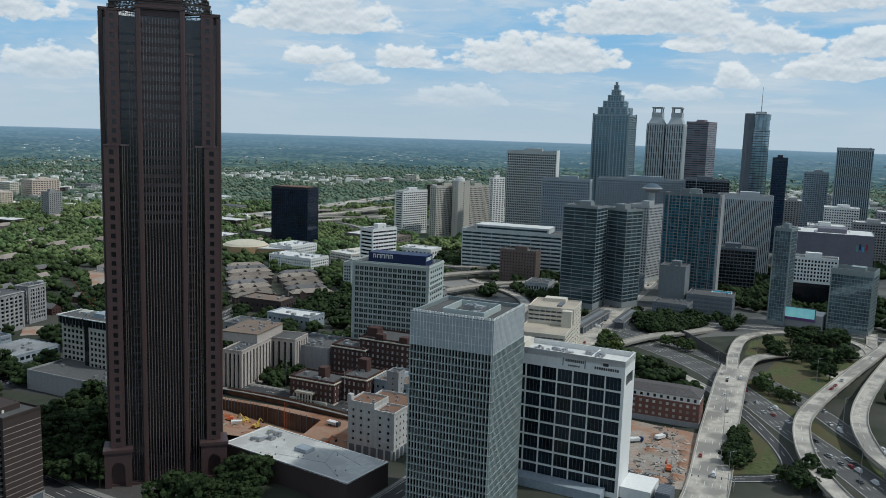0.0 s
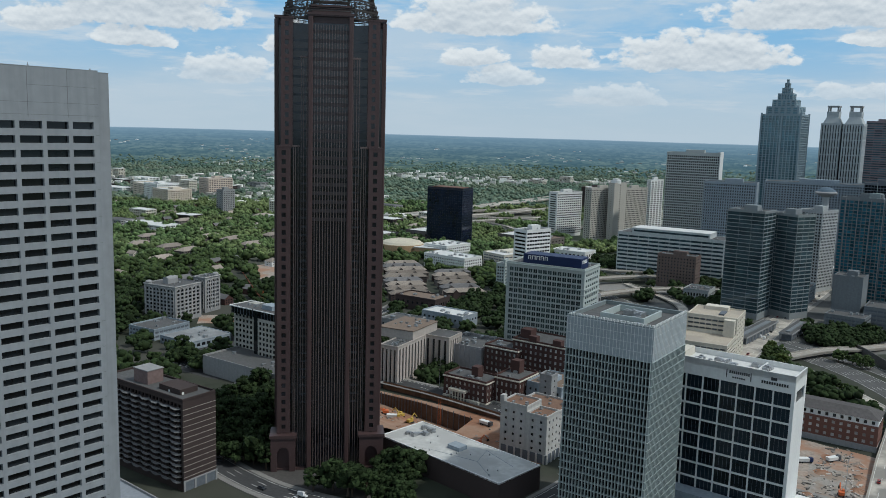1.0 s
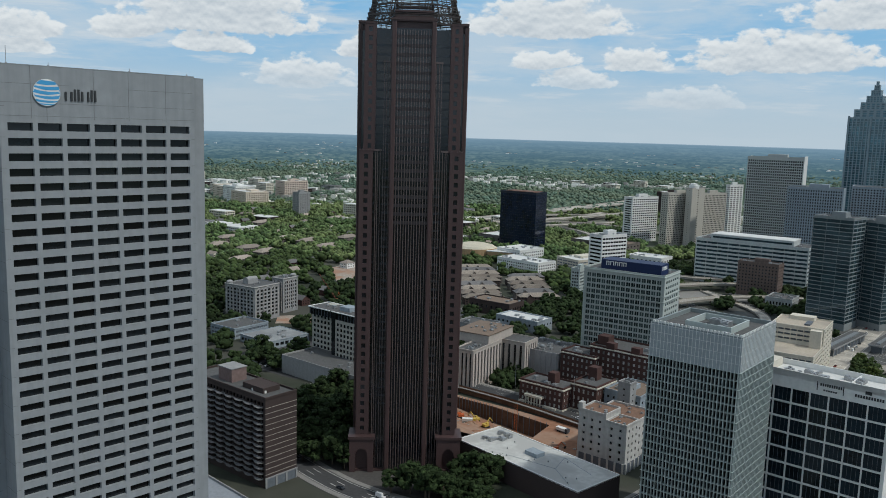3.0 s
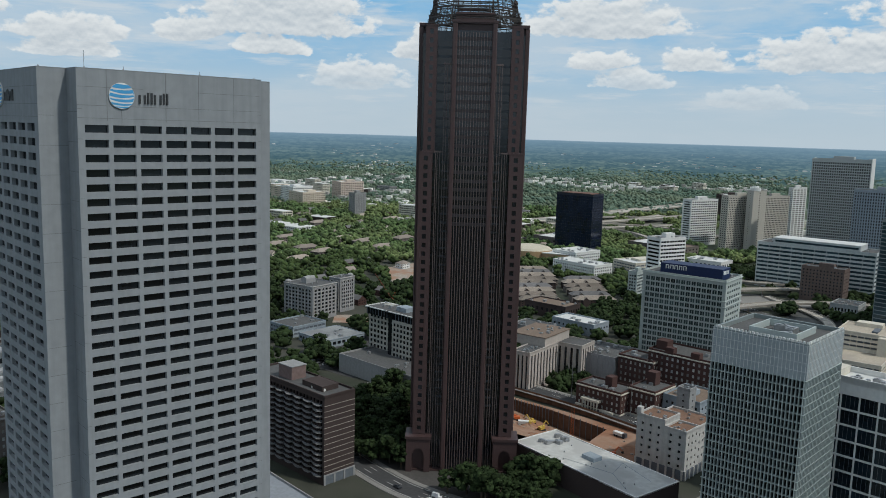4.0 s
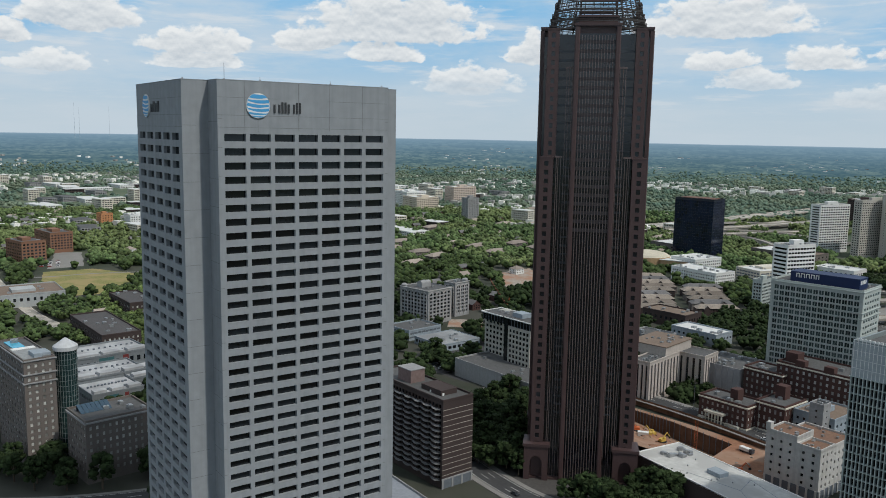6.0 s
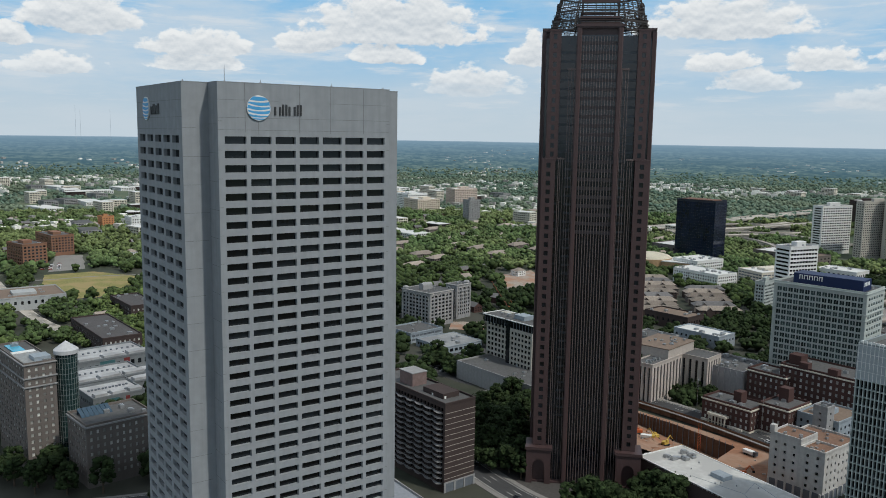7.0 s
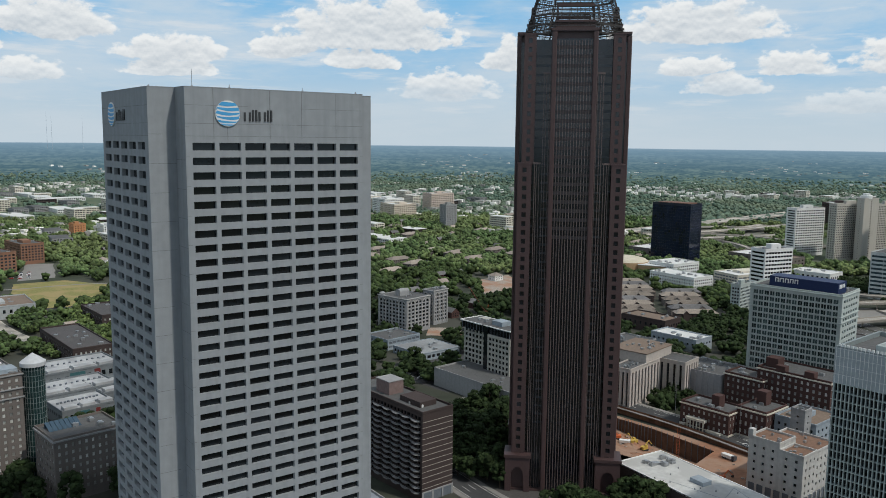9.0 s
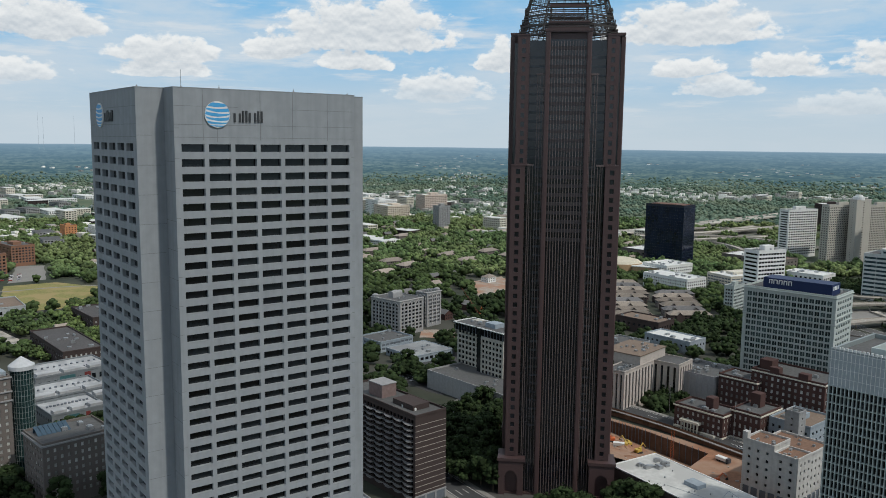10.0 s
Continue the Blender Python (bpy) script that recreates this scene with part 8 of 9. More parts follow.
def house(name, label, w, d, h, pitch, wall, roof, hip=False):
    t = thing(name, 0, 0, 0, label, "house", "houses")
    b, panes = Shape(), []
    g1, g2 = F(max(2, int(w / 3)), max(1, int(h / 3)), 0.8, h - 0.3, 0.42, 0.5, 0.6, 0.6, 0.15), F(max(2, int(d / 3)), max(1, int(h / 3)), 0.8, h - 0.3, 0.42, 0.5, 0.6, 0.6, 0.15)
    facade(b, panes, (0, 0), (1, 0), (0, -1), w, 0, h, g1)
    facade(b, panes, (0, d), (0, -1), (-1, 0), d, 0, h, g2)
    facade(b, panes, (w, 0), (0, 1), (1, 0), d, 0, h, None)
    facade(b, panes, (w, d), (-1, 0), (0, 1), w, 0, h, None)
    o = 0.5
    rz = h + pitch
    r = Shape()
    if hip:
        r.frustum(-o, -o, w + o, d + o, h, rz, min(w, d) / 2 - 0.1)
    else:
        r.quad((-o, -o, h - 0.2), (w + o, -o, h - 0.2), (w + o, d / 2, rz), (-o, d / 2, rz))
        r.quad((w + o, d + o, h - 0.2), (-o, d + o, h - 0.2), (-o, d / 2, rz), (w + o, d / 2, rz))
        b.poly([(0, 0, h), (0, d / 2, rz - 0.15), (0, d, h)])
        b.poly([(w, 0, h), (w, d, h), (w, d / 2, rz - 0.15)])
        for k in range(int(w / 8) if name == "terraced_house" else 0):
            x0 = 1.0 + k * 8
            r.quad((x0 - 0.3, -o - 0.6, h - 0.4), (x0 + 3, -o - 0.6, h + 2.8), (x0 + 3, d * 0.42, h + 2.8), (x0 - 0.3, d * 0.2, h - 0.4))
            r.quad((x0 + 3, -o - 0.6, h + 2.8), (x0 + 6.3, -o - 0.6, h - 0.4), (x0 + 6.3, d * 0.2, h - 0.4), (x0 + 3, d * 0.42, h + 2.8))
            b.poly([(x0, -0.6, h - 0.3), (x0 + 6, -0.6, h - 0.3), (x0 + 3, -0.6, h + 2.6)])
    part("wall", b, wall, t)
    part("roof", r, roof, t)
    glaze(t, panes, GLASS)
    return t


SHINGLE_G = mat("grey_shingle", (0.15, 0.145, 0.145), 0.95, vary=0.2, pieces=0.25)
models = [house("house", "cream house with a brown shingle roof", 13, 10, 6, 3.4, CREAM, SHINGLE), house("house", "brick house with a grey shingle roof", 15, 10, 6, 3.6, BRICK, SHINGLE_G), house("house", "white house with a hipped brown roof", 14, 12, 6.5, 3.2, WHITE, SHINGLE, True),
          house("apartment_house", "long tan apartment house with a broad brown hipped roof", 34, 16, 7, 3.8, TAN_BRICK, SHINGLE, True), house("terraced_house", "brick terrace house with a steep tan roof", 11, 12, 9, 4.5, BROWN_BRICK, SHINGLE), house("terraced_house", "tan terrace row with a grey roof", 24, 12, 9, 4.2, TAN_BRICK, SHINGLE_G)]
for m, (x, y) in zip(models, ((-430, 860), (-455, 905), (-390, 930), (-519, 1079), (-320, 960), (-330, 905))):
    m.matrix_world = pose(x, y, 0, 0, 0, 70)
rng = random.Random(5)
HOUSES = [(-430, 860, 14), (-455, 905, 14), (-390, 930, 14), (-519, 1079, 28), (-320, 960, 14), (-330, 905, 20)]


def free(x, y, r):
    if any(math.hypot(x - a, y - b) < r + c for a, b, c in HOUSES):
        return False
    if any(math.hypot(x - a, y - b) < r + c for a, b, c in ROADS):
        return False
    for fx, fy, g, a, b in FOOT:
        c, s_ = math.cos(radians(g)), math.sin(radians(g))
        u, v = (x - fx) * c + (y - fy) * s_, -(x - fx) * s_ + (y - fy) * c
        if -r < u < b + r and -r < v < a + r:
            return False
    return True


# broad apartment houses and terraces at their places
for x, y, m, a in ((-563, 980, 3, 60), (-522, 960, 3, 75), (-475, 1042, 3, 60), (-483, 1143, 3, 70), (-560, 1092, 3, 66), (-610, 987, 3, 70), (-640, 1060, 3, 60), (-604, 1382, 3, 66), (-560, 1408, 3, 66), (-440, 1120, 3, 66), (-400, 1060, 3, 70)):
    if free(x, y, 6):
        copy_thing(models[m], pose(x, y, 0, 0, 0, a))
        HOUSES.append((x, y, (10, 10, 10, 15, 9, 14)[m]))


def terrace_row(x, y, g, w, d, roof, wall, label):
    """A row of joined town houses: one long roof with a gable over every second house."""
    FOOT.append((x, y, g, d, w))
    t = thing("terrace_row", x, y, g, label, "terraced houses", "terrace rows")
    n, h, rz = int(w / 7), 7.0, 10.4
    b, panes, r = Shape(), [], Shape()
    for o, u, nn, ww in (((0, 0), (1, 0), (0, -1), w), ((w, d), (-1, 0), (0, 1), w)):
        facade(b, panes, o, u, nn, ww, 0, h, F(n * 2, 3, 0.6, h - 0.4, 0.4, 0.5, 0.5, 0.5, 0.2))
    for o, u, nn in (((0, d), (0, -1), (-1, 0)), ((w, 0), (0, 1), (1, 0))):
        facade(b, panes, o, u, nn, d, 0, h, F(3, 3, 0.6, h - 0.4, 0.35, 0.5, 0.5, 0.5, 0.2))
    r.frustum(-0.6, -0.6, w + 0.6, d + 0.6, h, rz, d / 2 - 0.2)
    part("wall", b, wall, t)
    part("roof", r, roof, t)
    glaze(t, panes, GLASS_W)
    step = w / n
    rr = random.Random(w + y)
    k = -1
    while k < n - 3:
        k += rr.choice([2, 2, 3])
        x0 = k * step + rr.uniform(-0.6, 1.2)
        x1 = x0 + rr.uniform(5.5, 8.5)
        xm = (x0 + x1) / 2
        gb = Shape().poly([(x0 + 0.3, -1.2, 0), (x1 - 0.3, -1.2, 0), (x1 - 0.3, -1.2, h), (xm, -1.2, h + 2.7), (x0 + 0.3, -1.2, h)])
        gb.quad((x0 + 0.3, 0, 0), (x0 + 0.3, -1.2, 0), (x0 + 0.3, -1.2, h), (x0 + 0.3, 0, h)).quad((x1 - 0.3, -1.2, 0), (x1 - 0.3, 0, 0), (x1 - 0.3, 0, h), (x1 - 0.3, -1.2, h))
        part("gable", gb, wall, t)
        part("gable_roof", Shape().quad((x0, -1.7, h - 0.3), (xm, -1.7, h + 2.9), (xm, d * 0.42, h + 2.9), (x0, 0.6, h - 0.3)).quad((xm, -1.7, h + 2.9), (x1, -1.7, h - 0.3), (x1, 0.6, h - 0.3), (xm, d * 0.42, h + 2.9)), roof, t)
    return t


TERRACE_ROOF = mat("weathered_tan_shingle", (0.27, 0.232, 0.195), 0.95, vary=0.3, grain=0.8, pieces=0.3)
TERRACE_ROOF_B = mat("weathered_brown_shingle", (0.19, 0.16, 0.135), 0.95, vary=0.3, grain=0.8, pieces=0.3)
rng = random.Random(44)
for k in range(9):
    y, x = 782 + 22 * k, -202 - 7 * k + rng.uniform(-4, 4)
    for step, w in ((0, 42 + rng.choice([0, 7])), (58, 42)):
        if step and y > 905:
            continue
        brown = (k + step) % 2 == 0
        terrace_row(x + 0.88 * step, y + 0.47 * step, 28, w, 11.5, (TERRACE_ROOF, TERRACE_ROOF_B, TERRACE_ROOF, SHINGLE_G)[(k + step) % 4], BROWN_BRICK if brown else TAN_BRICK, "long terrace of brown brick town houses with repeated gables" if brown else "long terrace of tan brick town houses with repeated gables")
tries = 0
while len(HOUSES) < 215 and tries < 6000:
    tries += 1
    ang, r = radians(90 + rng.uniform(9, 62)), 560 + 1300 * rng.random() ** 0.8
    x, y = r * math.cos(ang), r * math.sin(ang)
    if r < 740 or not free(x, y, 16):
        continue
    m = rng.choice([0, 0, 1, 1, 2, 2, 3])
    copy_thing(models[m], pose(x, y, land(x, y), 0, 0, rng.choice([66, 70, 156, 160, 246])))
    HOUSES.append((x, y, 9 if m < 3 else 15))

# distant low-rises: pale roofs standing out of the woods


def lowrise(label, w, d, h, wall, roof):
    t = thing("low_block", 0, 0, 0, label, "building", "distant low blocks")
    body(t, 0, 0, d, w, 0, h, wall, GLASS, F(max(3, int(w / 5)), max(1, int(h / 4)), 0.8, h - 0.6, 0.7, 0.5), F(max(3, int(d / 5)), max(1, int(h / 4)), 0.8, h - 0.6, 0.7, 0.5))
    part("roof", Shape().box(0.3, 0.3, h - 0.3, d - 0.3, w - 0.3, h + 0.25), roof, t)
    return t


lows = [lowrise("long white warehouse with a pale flat roof", 90, 40, 9, WHITE, ROOF_W), lowrise("tan block with a pale flat roof", 44, 24, 14, CREAM, ROOF_W), lowrise("grey block with a flat roof", 50, 30, 12, PLASTER, ROOF_G), lowrise("pale office block with window bands", 40, 24, 26, CREAM, ROOF_W), lowrise("brick block with a white roof", 46, 30, 11, BROWN_BRICK, ROOF_W)]
for m, (x, y) in zip(lows, ((-520, 1880), (-300, 1500), (-420, 1640), (-640, 1760), (-360, 1400))):
    m.matrix_world = pose(x, y, land(x, y), 0, 0, 66)
    FOOT.append((x, y, 66, 70, 40))
count = 0
for tries in range(2500):
    if count > 125:
        break
    a, r = rng.uniform(-32, 60), 1300 + 1650 * rng.random() ** 0.9
    x, y = r * math.cos(radians(90 + a)), r * math.sin(radians(90 + a))
    n = noise.noise((x * 0.0022, y * 0.0022, 1.3))
    if n < 0.02 or not free(x, y, 30):
        continue
    copy_thing(rng.choice(lows), pose(x, y, land(x, y) - 0.3, 0, 0, rng.choice([60, 66, 70, 76, 156])))
    HOUSES.append((x, y, 30))
    count += 1

# specks of roofs far out among the trees
s, rng = Shape(), random.Random(19)
for k in range(3800):
    a, r = rng.uniform(-34, 62), 1500 + 1650 * rng.random() ** 1.1
    x, y = r * math.cos(radians(90 + a)), r * math.sin(radians(90 + a))
    if noise.noise((x * 0.0024, y * 0.0024, 4.4)) < 0.08:
        continue
    z, w, q, h = land(x, y), rng.uniform(7, 24), rng.uniform(7, 14), rng.uniform(6, 12)
    s.box(x, y, z - 1, x + w, y + q, z + h)
for k in range(2600):
    a, r = rng.uniform(-34, 62), 3050 + 1350 * rng.random() ** 1.5
    x, y = r * math.cos(radians(90 + a)), r * math.sin(radians(90 + a))
    if noise.noise((x * 0.0045, y * 0.0045, 8.4)) < 0.22:
        continue
    z, w, q = rise(x, y), rng.uniform(6, 20), rng.uniform(7, 14)
    s.box(x, y, z - 5, x + w, y + q, z + rng.uniform(2.0, 4.0))
tagged(part("far_roofs", s, mat("pale_roofs", (0.64, 0.62, 0.58), 0.9, pieces=0.65), None), "pale roofs scattered through distant woods", "buildings", kind="stuff")

# ---- trees ----


def ico(level):
    bm = bmesh.new()
    bmesh.ops.create_icosphere(bm, subdivisions=level, radius=1.0)
    v = np.array([p.co[:] for p in bm.verts])
    f = np.array([[q.index for q in face.verts] for face in bm.faces])
    bm.free()
    return v, f


ICO1 = ico(1)
OCT = (np.array([(1, 0, 0), (-1, 0, 0), (0, 1, 0), (0, -1, 0), (0, 0, 1), (0, 0, -1)], float) * 1.15, np.array([(0, 2, 4), (2, 1, 4), (1, 3, 4), (3, 0, 4), (2, 0, 5), (1, 2, 5), (3, 1, 5), (0, 3, 5)]))
RNG = np.random.default_rng(11)


def clumps(name, centres, radii, squash, model, rough, material, parent=None):
    """One mesh of many ragged leaf masses."""
    v0, f0 = model
    n, m = len(centres), len(v0)
    jit = RNG.uniform(1 - rough, 1 + rough, (n, m, 1))
    turn = RNG.uniform(0, 6.283, n)
    c, s_ = np.cos(turn), np.sin(turn)
    base = np.broadcast_to(v0, (n, m, 3)) * jit
    x = base[..., 0] * c[:, None] - base[..., 1] * s_[:, None]
    y = base[..., 0] * s_[:, None] + base[..., 1] * c[:, None]
    pts = np.stack([x, y, base[..., 2] * squash], -1) * np.asarray(radii)[:, None, None] + np.asarray(centres)[:, None, :]
    faces = (f0[None] + (np.arange(n) * m)[:, None, None]).reshape(-1, 3)
    me = bpy.data.meshes.new(name)
    me.vertices.add(n * m)
    me.vertices.foreach_set("co", pts.reshape(-1).astype(np.float32))
    me.loops.add(len(faces) * 3)
    me.loops.foreach_set("vertex_index", faces.reshape(-1).astype(np.int32))
    me.polygons.add(len(faces))
    me.polygons.foreach_set("loop_start", np.arange(0, len(faces) * 3, 3, dtype=np.int32))
    me.update(calc_edges=True)
    me.materials.append(material)
    return me


def leaf_cards(centres, radii, per):
    """Small ragged leaf tufts sticking out of the masses, as bent triangles."""
    s = Shape()
    rng_ = random.Random(len(centres))
    for c, r in zip(centres, radii):
        for k in range(per):
            d = Vector((rng_.gauss(0, 1), rng_.gauss(0, 1), rng_.gauss(0.2, 1))).normalized()
            p = Vector(c) + d * r * rng_.uniform(0.85, 1.2)
            a, b = d.orthogonal().normalized(), d.cross(d.orthogonal().normalized())
            w = r * rng_.uniform(0.16, 0.34)
            t = rng_.uniform(0, 6.28)
            u = (a * math.cos(t) + b * math.sin(t)) * w
            v = (d * 0.6 + b * math.cos(t) - a * math.sin(t)).normalized() * w
            s.quad(tuple(p - u), tuple(p + v * 0.7), tuple(p + u), tuple(p - v))
    return s


def tree_model(name, label, height, spread, material, seed):
    rr = random.Random(seed)
    t = thing(name, 0, 0, 0, label, "tree", "trees")
    trunk = Shape().rod((0, 0, -0.2), (0.1, 0, height * 0.45), 0.035 * height, 8, 0.02 * height)
    cs, rs = [], []
    for k in range(44):
        a = rr.uniform(0, 6.28)
        z = rr.uniform(0.36, 0.9)
        lim = spread * math.sqrt(max(0.05, 1 - ((z - 0.55) / 0.42) ** 2)) * 0.72
        d = lim * 1.12 * rr.random() ** 0.38
        cs.append((d * math.cos(a), d * math.sin(a), z * height))
        rs.append(spread * rr.uniform(0.14, 0.29))
        if k < 7:
            trunk.rod((0.05, 0, height * rr.uniform(0.2, 0.42)), tuple(Vector(cs[-1]) * 0.9), 0.011 * height, 5, 0.004 * height)
    part("trunk", trunk, BARK, t)
    s = leaf_cards(cs, rs, 15)
    for c, r in zip(cs, rs):
        i = len(s.v)
        s.v += [tuple(Vector(c) + Vector((p[0], p[1], p[2] * 0.82)) * r * rr.uniform(0.7, 1.3)) for p in ICO1[0]]
        s.f += [tuple(int(q) + i for q in face) for face in ICO1[1]]
    part("crown", s, material, t)
    return t


species = [tree_model("tree", "broad green street tree with a ragged crown", 13, 6.0, LEAF, 1), tree_model("tree", "tall dark green tree with an uneven crown", 17, 6.6, LEAF, 2), tree_model("tree", "low yellow-green tree with a loose crown", 10, 5.0, LEAF2, 3), tree_model("tree", "wide spreading green tree", 14, 7.6, LEAF, 4), tree_model("tree", "fresh green tree with a full crown", 13, 6.4, LEAF3, 5)]
for m, (x, y) in zip(species, ((-129, 352), (-112, 352), (139, 690), (-205, 412), (226, 560))):
    m.matrix_world = pose(x, y, 0)
rng = random.Random(8)
PLANTED = []


MASS_C, MASS_R = [], []


def tuft(cs, rs, x, y, z, size, count, lo, hi):
    """One tree of the canopy: leaf masses over a lumpy crown."""
    tall = rng.uniform(0.9, 1.4)
    cs.append((x, y, z + size * 0.72))
    rs.append(size * 0.74)
    for j in range(count):
        a, e = rng.uniform(0, 6.283), rng.uniform(-0.35, 1.0)
        d = math.sqrt(max(0.0, 1 - e * e)) * rng.uniform(0.72, 0.98)
        cs.append((x + d * size * math.cos(a), y + d * size * math.sin(a), z + size * (0.75 + 0.62 * tall * e * rng.uniform(0.7, 1.05))))
        rs.append(size * rng.uniform(lo, hi))



def grove(cx, cy, rx, ry, count, turn=0.0, kinds=(0, 1, 3), low=0.7, high=1.15, strict=True, gap=6.5, mass=False):
    done = 0
    for k in range(count * 8):
        if done >= count:
            break
        a, d = rng.uniform(0, 6.283), math.sqrt(rng.random())
        u, v = rx * d * math.cos(a), ry * d * math.sin(a)
        c, s_ = math.cos(radians(turn)), math.sin(radians(turn))
        x, y = cx + u * c - v * s_, cy + u * s_ + v * c
        if strict and not free(x, y, 1.5) or any(math.hypot(x - p, y - q) < gap for p, q in PLANTED):
            continue
        z = rng.uniform(low, high)
        if mass:
            tuft(MASS_C, MASS_R, x, y, 0.0, 6.2 * z, 32, 0.12, 0.29)
            PLANTED.append((x, y))
            done += 1
            continue
        m = copy_thing(species[rng.choice(kinds)], pose(x, y, -0.1, 0, 0, rng.uniform(0, 360)))
        m.scale = (z, z, z * rng.uniform(0.85, 1.1))
        PLANTED.append((x, y))
        done += 1


grove(-100, 351, 22, 9, 14, -8)
grove(-158, 352, 5, 4, 1)
grove(-176, 386, 14, 16, 16, strict=False, gap=5)
grove(-196, 402, 12, 16, 14, strict=False, gap=5)
grove(-92, 378, 12, 16, 8)
grove(-215, 430, 30, 60, 36, 0)
grove(-178, 470, 26, 36, 22)
grove(-168, 400, 16, 40, 16)
grove(-108, 545, 12, 8, 6, strict=False)
grove(165, 436, 6, 30, 18, -22, kinds=(0, 3, 4), low=0.55, high=0.8, strict=False, gap=4)
grove(184, 650, 8, 26, 10, 10, kinds=(3, 4, 4), low=0.5, high=0.8, gap=4.5)
grove(186, 398, 12, 9, 9, low=0.7, high=1.0, strict=False)
grove(229, 548, 6, 26, 14, 8, kinds=(0, 4, 4), low=0.5, high=0.7, strict=False, gap=4.5)
grove(283, 660, 22, 26, 15, kinds=(0, 3, 4), low=0.6, high=0.9, strict=False)
grove(300, 600, 20, 20, 10)
grove(137, 660, 7, 11, 7, kinds=(2, 4), low=0.8, high=1.2, strict=False, gap=5)
grove(214, 735, 44, 16, 44, 14, mass=True, gap=4.5)
grove(196, 668, 8, 14, 8, 40, kinds=(4,), low=0.5, high=0.8, strict=False, gap=4)
grove(150, 900, 20, 40, 16, mass=True)
grove(262, 930, 10, 40, 18, -20, mass=True)
grove(-10, 690, 26, 30, 16, mass=True)
grove(45, 800, 24, 20, 14, mass=True)
grove(172, 596, 8, 24, 12, 20, kinds=(2, 4, 4), low=0.5, high=0.9, gap=4.5)
grove(235, 760, 50, 26, 40, mass=True)
grove(330, 700, 30, 16, 14)
grove(-62, 760, 30, 26, 30, mass=True, gap=5)
grove(-118, 790, 14, 30, 14, mass=True, gap=6)
grove(14, 1100, 26, 50, 34, mass=True, gap=7)
grove(-150, 1260, 30, 34, 24, mass=True, gap=7)
grove(-200, 1392, 40, 20, 16, mass=True, gap=8)
grove(-250, 640, 22, 40, 30, mass=True, gap=5)
grove(-290, 530, 14, 10, 5)
grove(-262, 585, 6, 14, 4)
grove(-100, 905, 30, 20, 14, kinds=(0, 1, 2), mass=True)
grove(-130, 1150, 60, 30, 30, kinds=(0, 1, 2), mass=True)
grove(-205, 1130, 34, 36, 22, kinds=(1, 3), mass=True)
grove(-360, 250, 40, 14, 12)
grove(-300, 300, 30, 50, 20)
grove(-560, 470, 60, 40, 34, mass=True)
grove(-650, 520, 60, 40, 30, mass=True)
grove(40, 660, 20, 40, 12)
grove(-30, 640, 40, 30, 16, mass=True)
grove(300, 980, 40, 60, 30, mass=True)

# the rest of the canopy, too dense to count
near_c, near_r, mid_c, mid_r, far_c, far_r = MASS_C, MASS_R, [], [], [], []
out_c, out_r = [], []
road_xy = np.array([(a, b) for a, b, c in ROADS])
road_w = np.array([c for a, b, c in ROADS])
house_xy = np.array([(a, b) for a, b, c in HOUSES])
house_w = np.array([c for a, b, c in HOUSES])
foot = np.array(FOOT)
fc, fs = np.cos(np.radians(foot[:, 2])), np.sin(np.radians(foot[:, 2]))


def clear_of(x, y, r):
    if (np.hypot(road_xy[:, 0] - x, road_xy[:, 1] - y) < road_w + r - 2).any():
        return False
    if (np.hypot(house_xy[:, 0] - x, house_xy[:, 1] - y) < house_w * 0.75 + r * 0.5).any():
        return False
    u = (x - foot[:, 0]) * fc + (y - foot[:, 1]) * fs
    v = -(x - foot[:, 0]) * fs + (y - foot[:, 1]) * fc
    return not ((u > -r) & (u < foot[:, 4] + r) & (v > -r) & (v < foot[:, 3] + r)).any()


rng = random.Random(14)
for k in range(17000):
    a = rng.uniform(-36, 64)
    r = math.sqrt(rng.uniform(500 ** 2, 1850 ** 2))
    x, y = r * math.cos(radians(90 + a)), r * math.sin(radians(90 + a))
    urban = a < 2 and r > 500
    n = noise.noise((x * 0.006, y * 0.006, 5.0))
    if (urban and n < (-0.2 if r < 1050 else 0.2)) or (not urban and n < (-0.42 if r < 1000 else -0.62)):
        continue
    size = rng.uniform(4.0, 7.6)
    if not clear_of(x, y, size):
        continue
    if r < 900:
        if rng.random() < 0.7:
            tuft(near_c, near_r, x, y, 0.0, size * 1.2, 18, 0.18, 0.35)
    else:
        tuft(*((mid_c, mid_r) if r < 1300 else (out_c, out_r)), x, y, land(x, y), size * 1.15, 7, 0.29, 0.49)
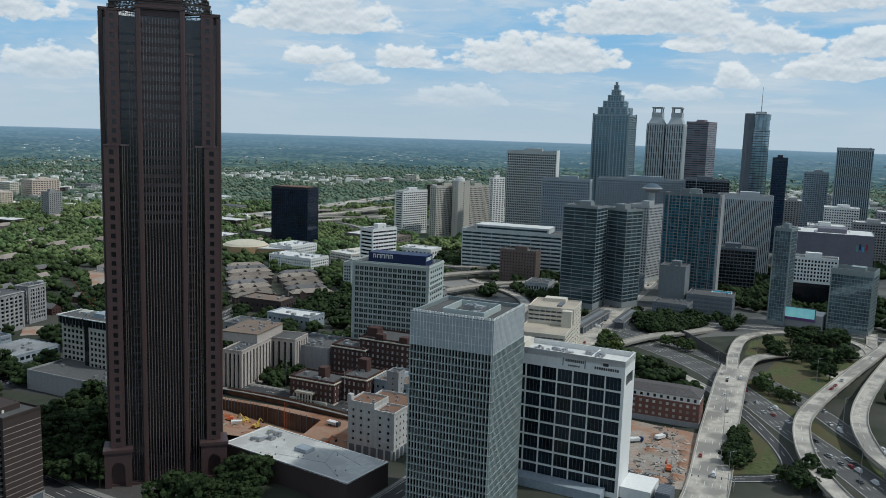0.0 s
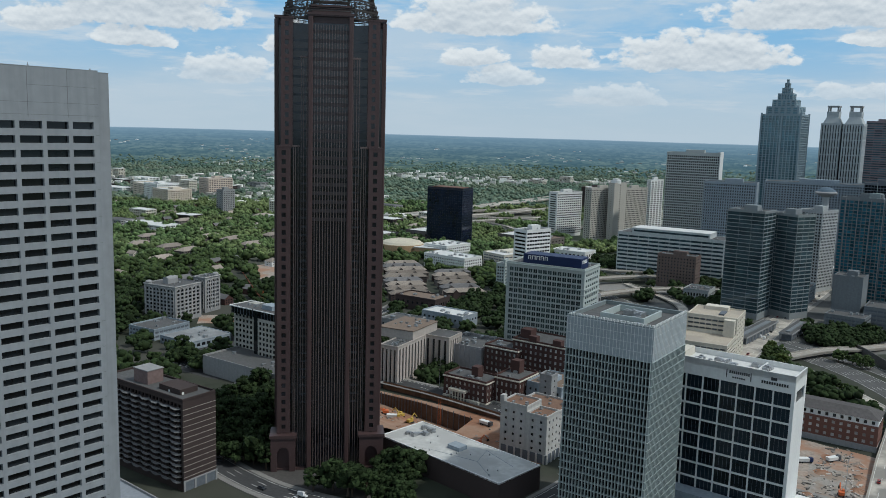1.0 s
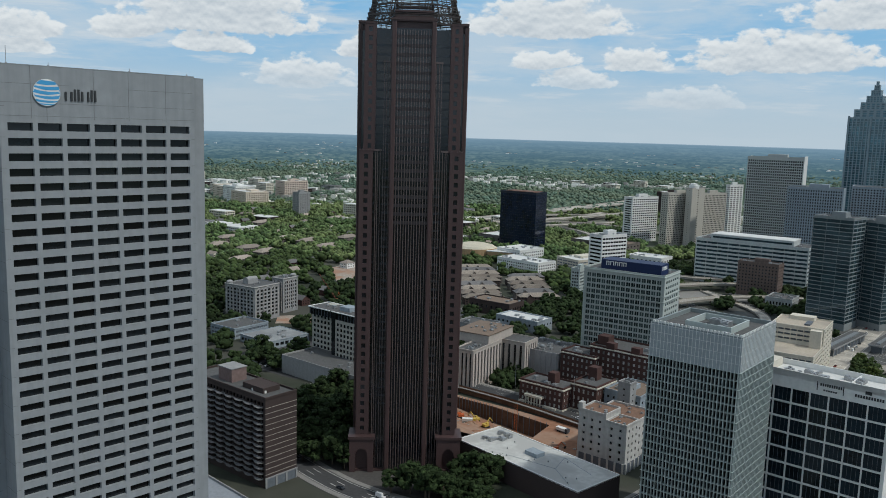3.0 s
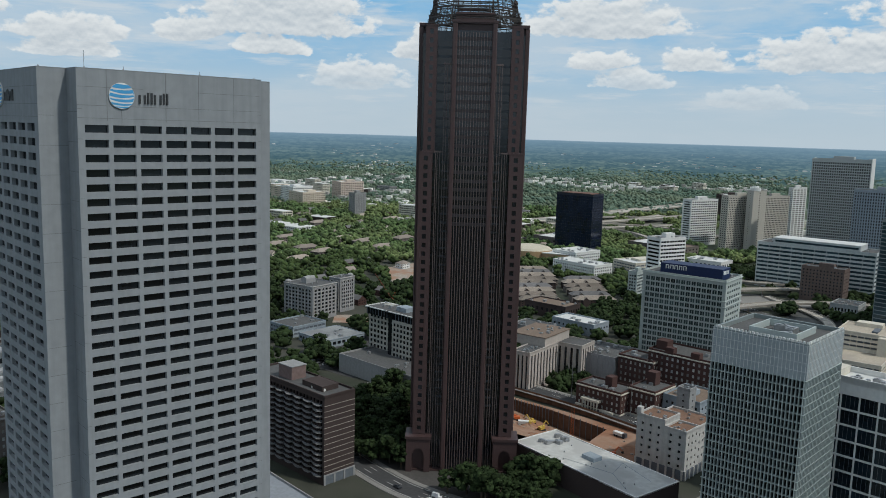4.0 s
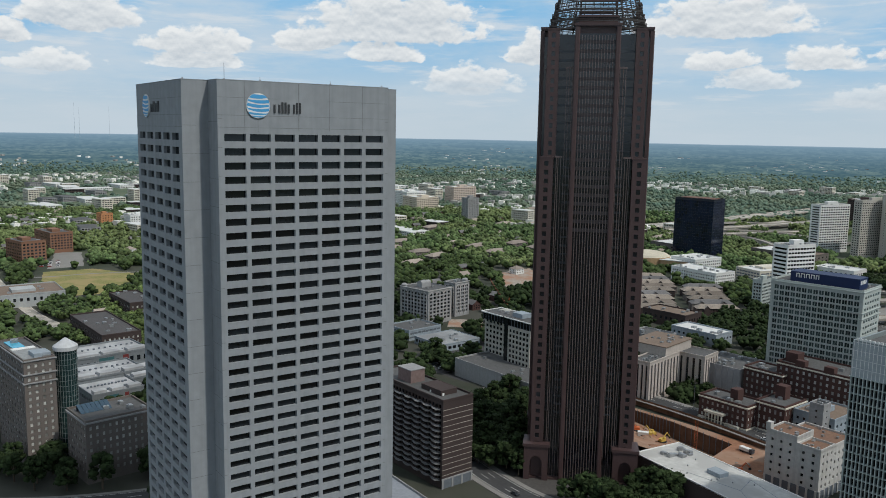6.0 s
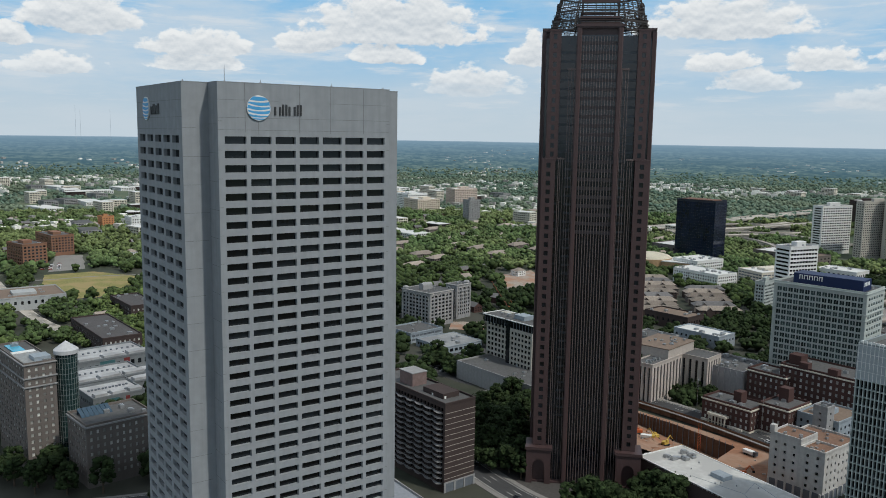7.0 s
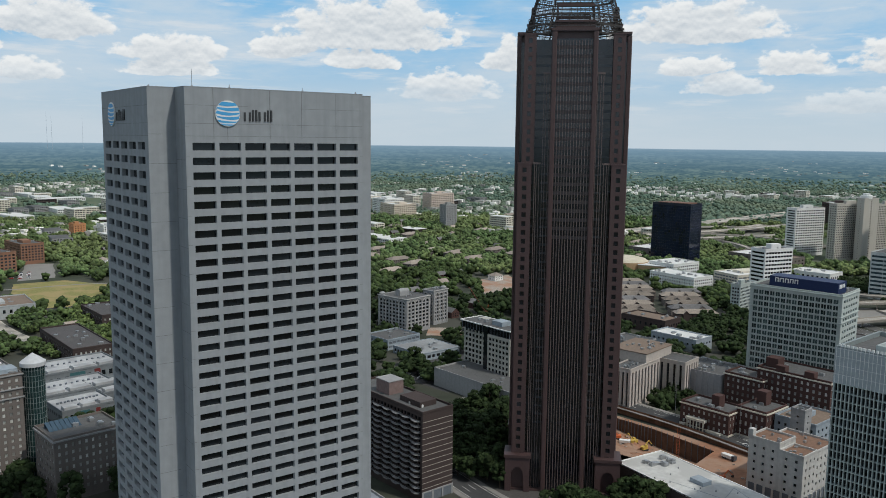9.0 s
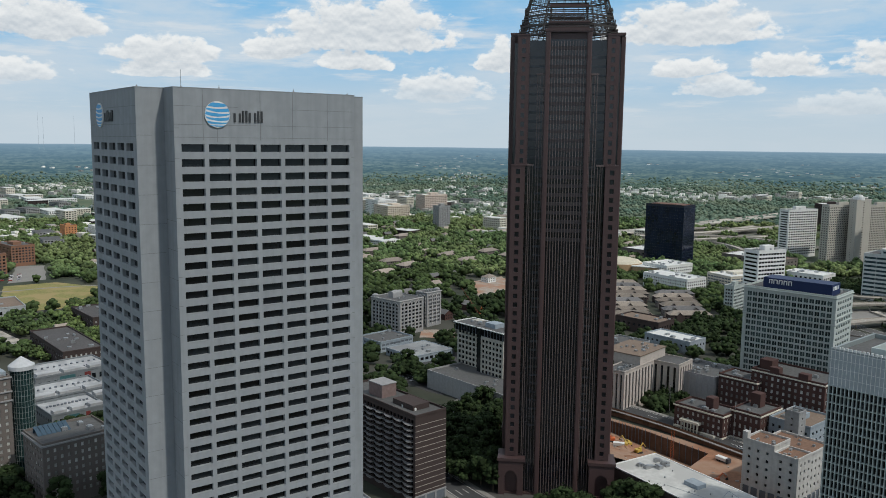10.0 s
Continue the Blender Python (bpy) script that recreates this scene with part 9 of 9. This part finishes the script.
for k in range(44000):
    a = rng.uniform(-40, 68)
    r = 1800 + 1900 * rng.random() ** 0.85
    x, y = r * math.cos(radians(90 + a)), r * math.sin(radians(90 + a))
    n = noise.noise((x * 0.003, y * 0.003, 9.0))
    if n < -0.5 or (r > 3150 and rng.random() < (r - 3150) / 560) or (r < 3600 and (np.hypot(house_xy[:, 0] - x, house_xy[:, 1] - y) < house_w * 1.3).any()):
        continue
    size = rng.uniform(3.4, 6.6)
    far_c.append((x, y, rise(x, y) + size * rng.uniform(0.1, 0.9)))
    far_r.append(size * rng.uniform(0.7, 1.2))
near_c, near_r = np.array(near_c), np.array(near_r)
mid_c, mid_r = np.array(mid_c), np.array(mid_r)
out_c, out_r = np.array(out_c), np.array(out_r)
town, out_town = (c[:, 0] > 0.02 * c[:, 1] for c in (mid_c, out_c))
# this belt of woods takes a darker leaf colour in place of cloud shade
fresh = np.array([math.hypot(x, y) + 160 * noise.noise((x * 0.008, y * 0.008, 2.7)) < 1060 for x, y, _ in mid_c]) & ~town
sunny = (np.degrees(np.arctan2(-near_c[:, 0], near_c[:, 1])) > 36) & (np.hypot(near_c[:, 0], near_c[:, 1]) > 660)
for name, label, c, r, model, material, sq, rough in (("tree_canopy", "mixed green tree canopy between the streets", near_c[~sunny], near_r[~sunny], ICO1, LEAF, 0.88, 0.28), ("park_trees", "trees round the park in a brighter, sunlit leaf colour", near_c[sunny], near_r[sunny], ICO1, SUNLIT_LEAF, 0.88, 0.28), ("suburban_woods", "dense green woods among the houses", mid_c[~town & ~fresh], mid_r[~town & ~fresh], ICO1, WOODS, 0.9, 0.2), ("hardwood_grove", "woods between apartment houses, coloured darker for cloud shade", mid_c[fresh], mid_r[fresh], ICO1, LEAF3, 0.9, 0.2), ("farther_woods", "green woods among the farther houses", out_c[~out_town], out_r[~out_town], OCT, WOODS, 0.9, 0.2), ("downtown_trees", "dark green street trees between downtown towers", np.concatenate((mid_c[town], out_c[out_town])), np.concatenate((mid_r[town], out_r[out_town])), OCT, LEAF, 0.85, 0.3), ("outer_woods", "woodland rolling away beyond the city, its colour tinted for haze", np.array(far_c), np.array(far_r), OCT, OUTER, 0.75, 0.2)):
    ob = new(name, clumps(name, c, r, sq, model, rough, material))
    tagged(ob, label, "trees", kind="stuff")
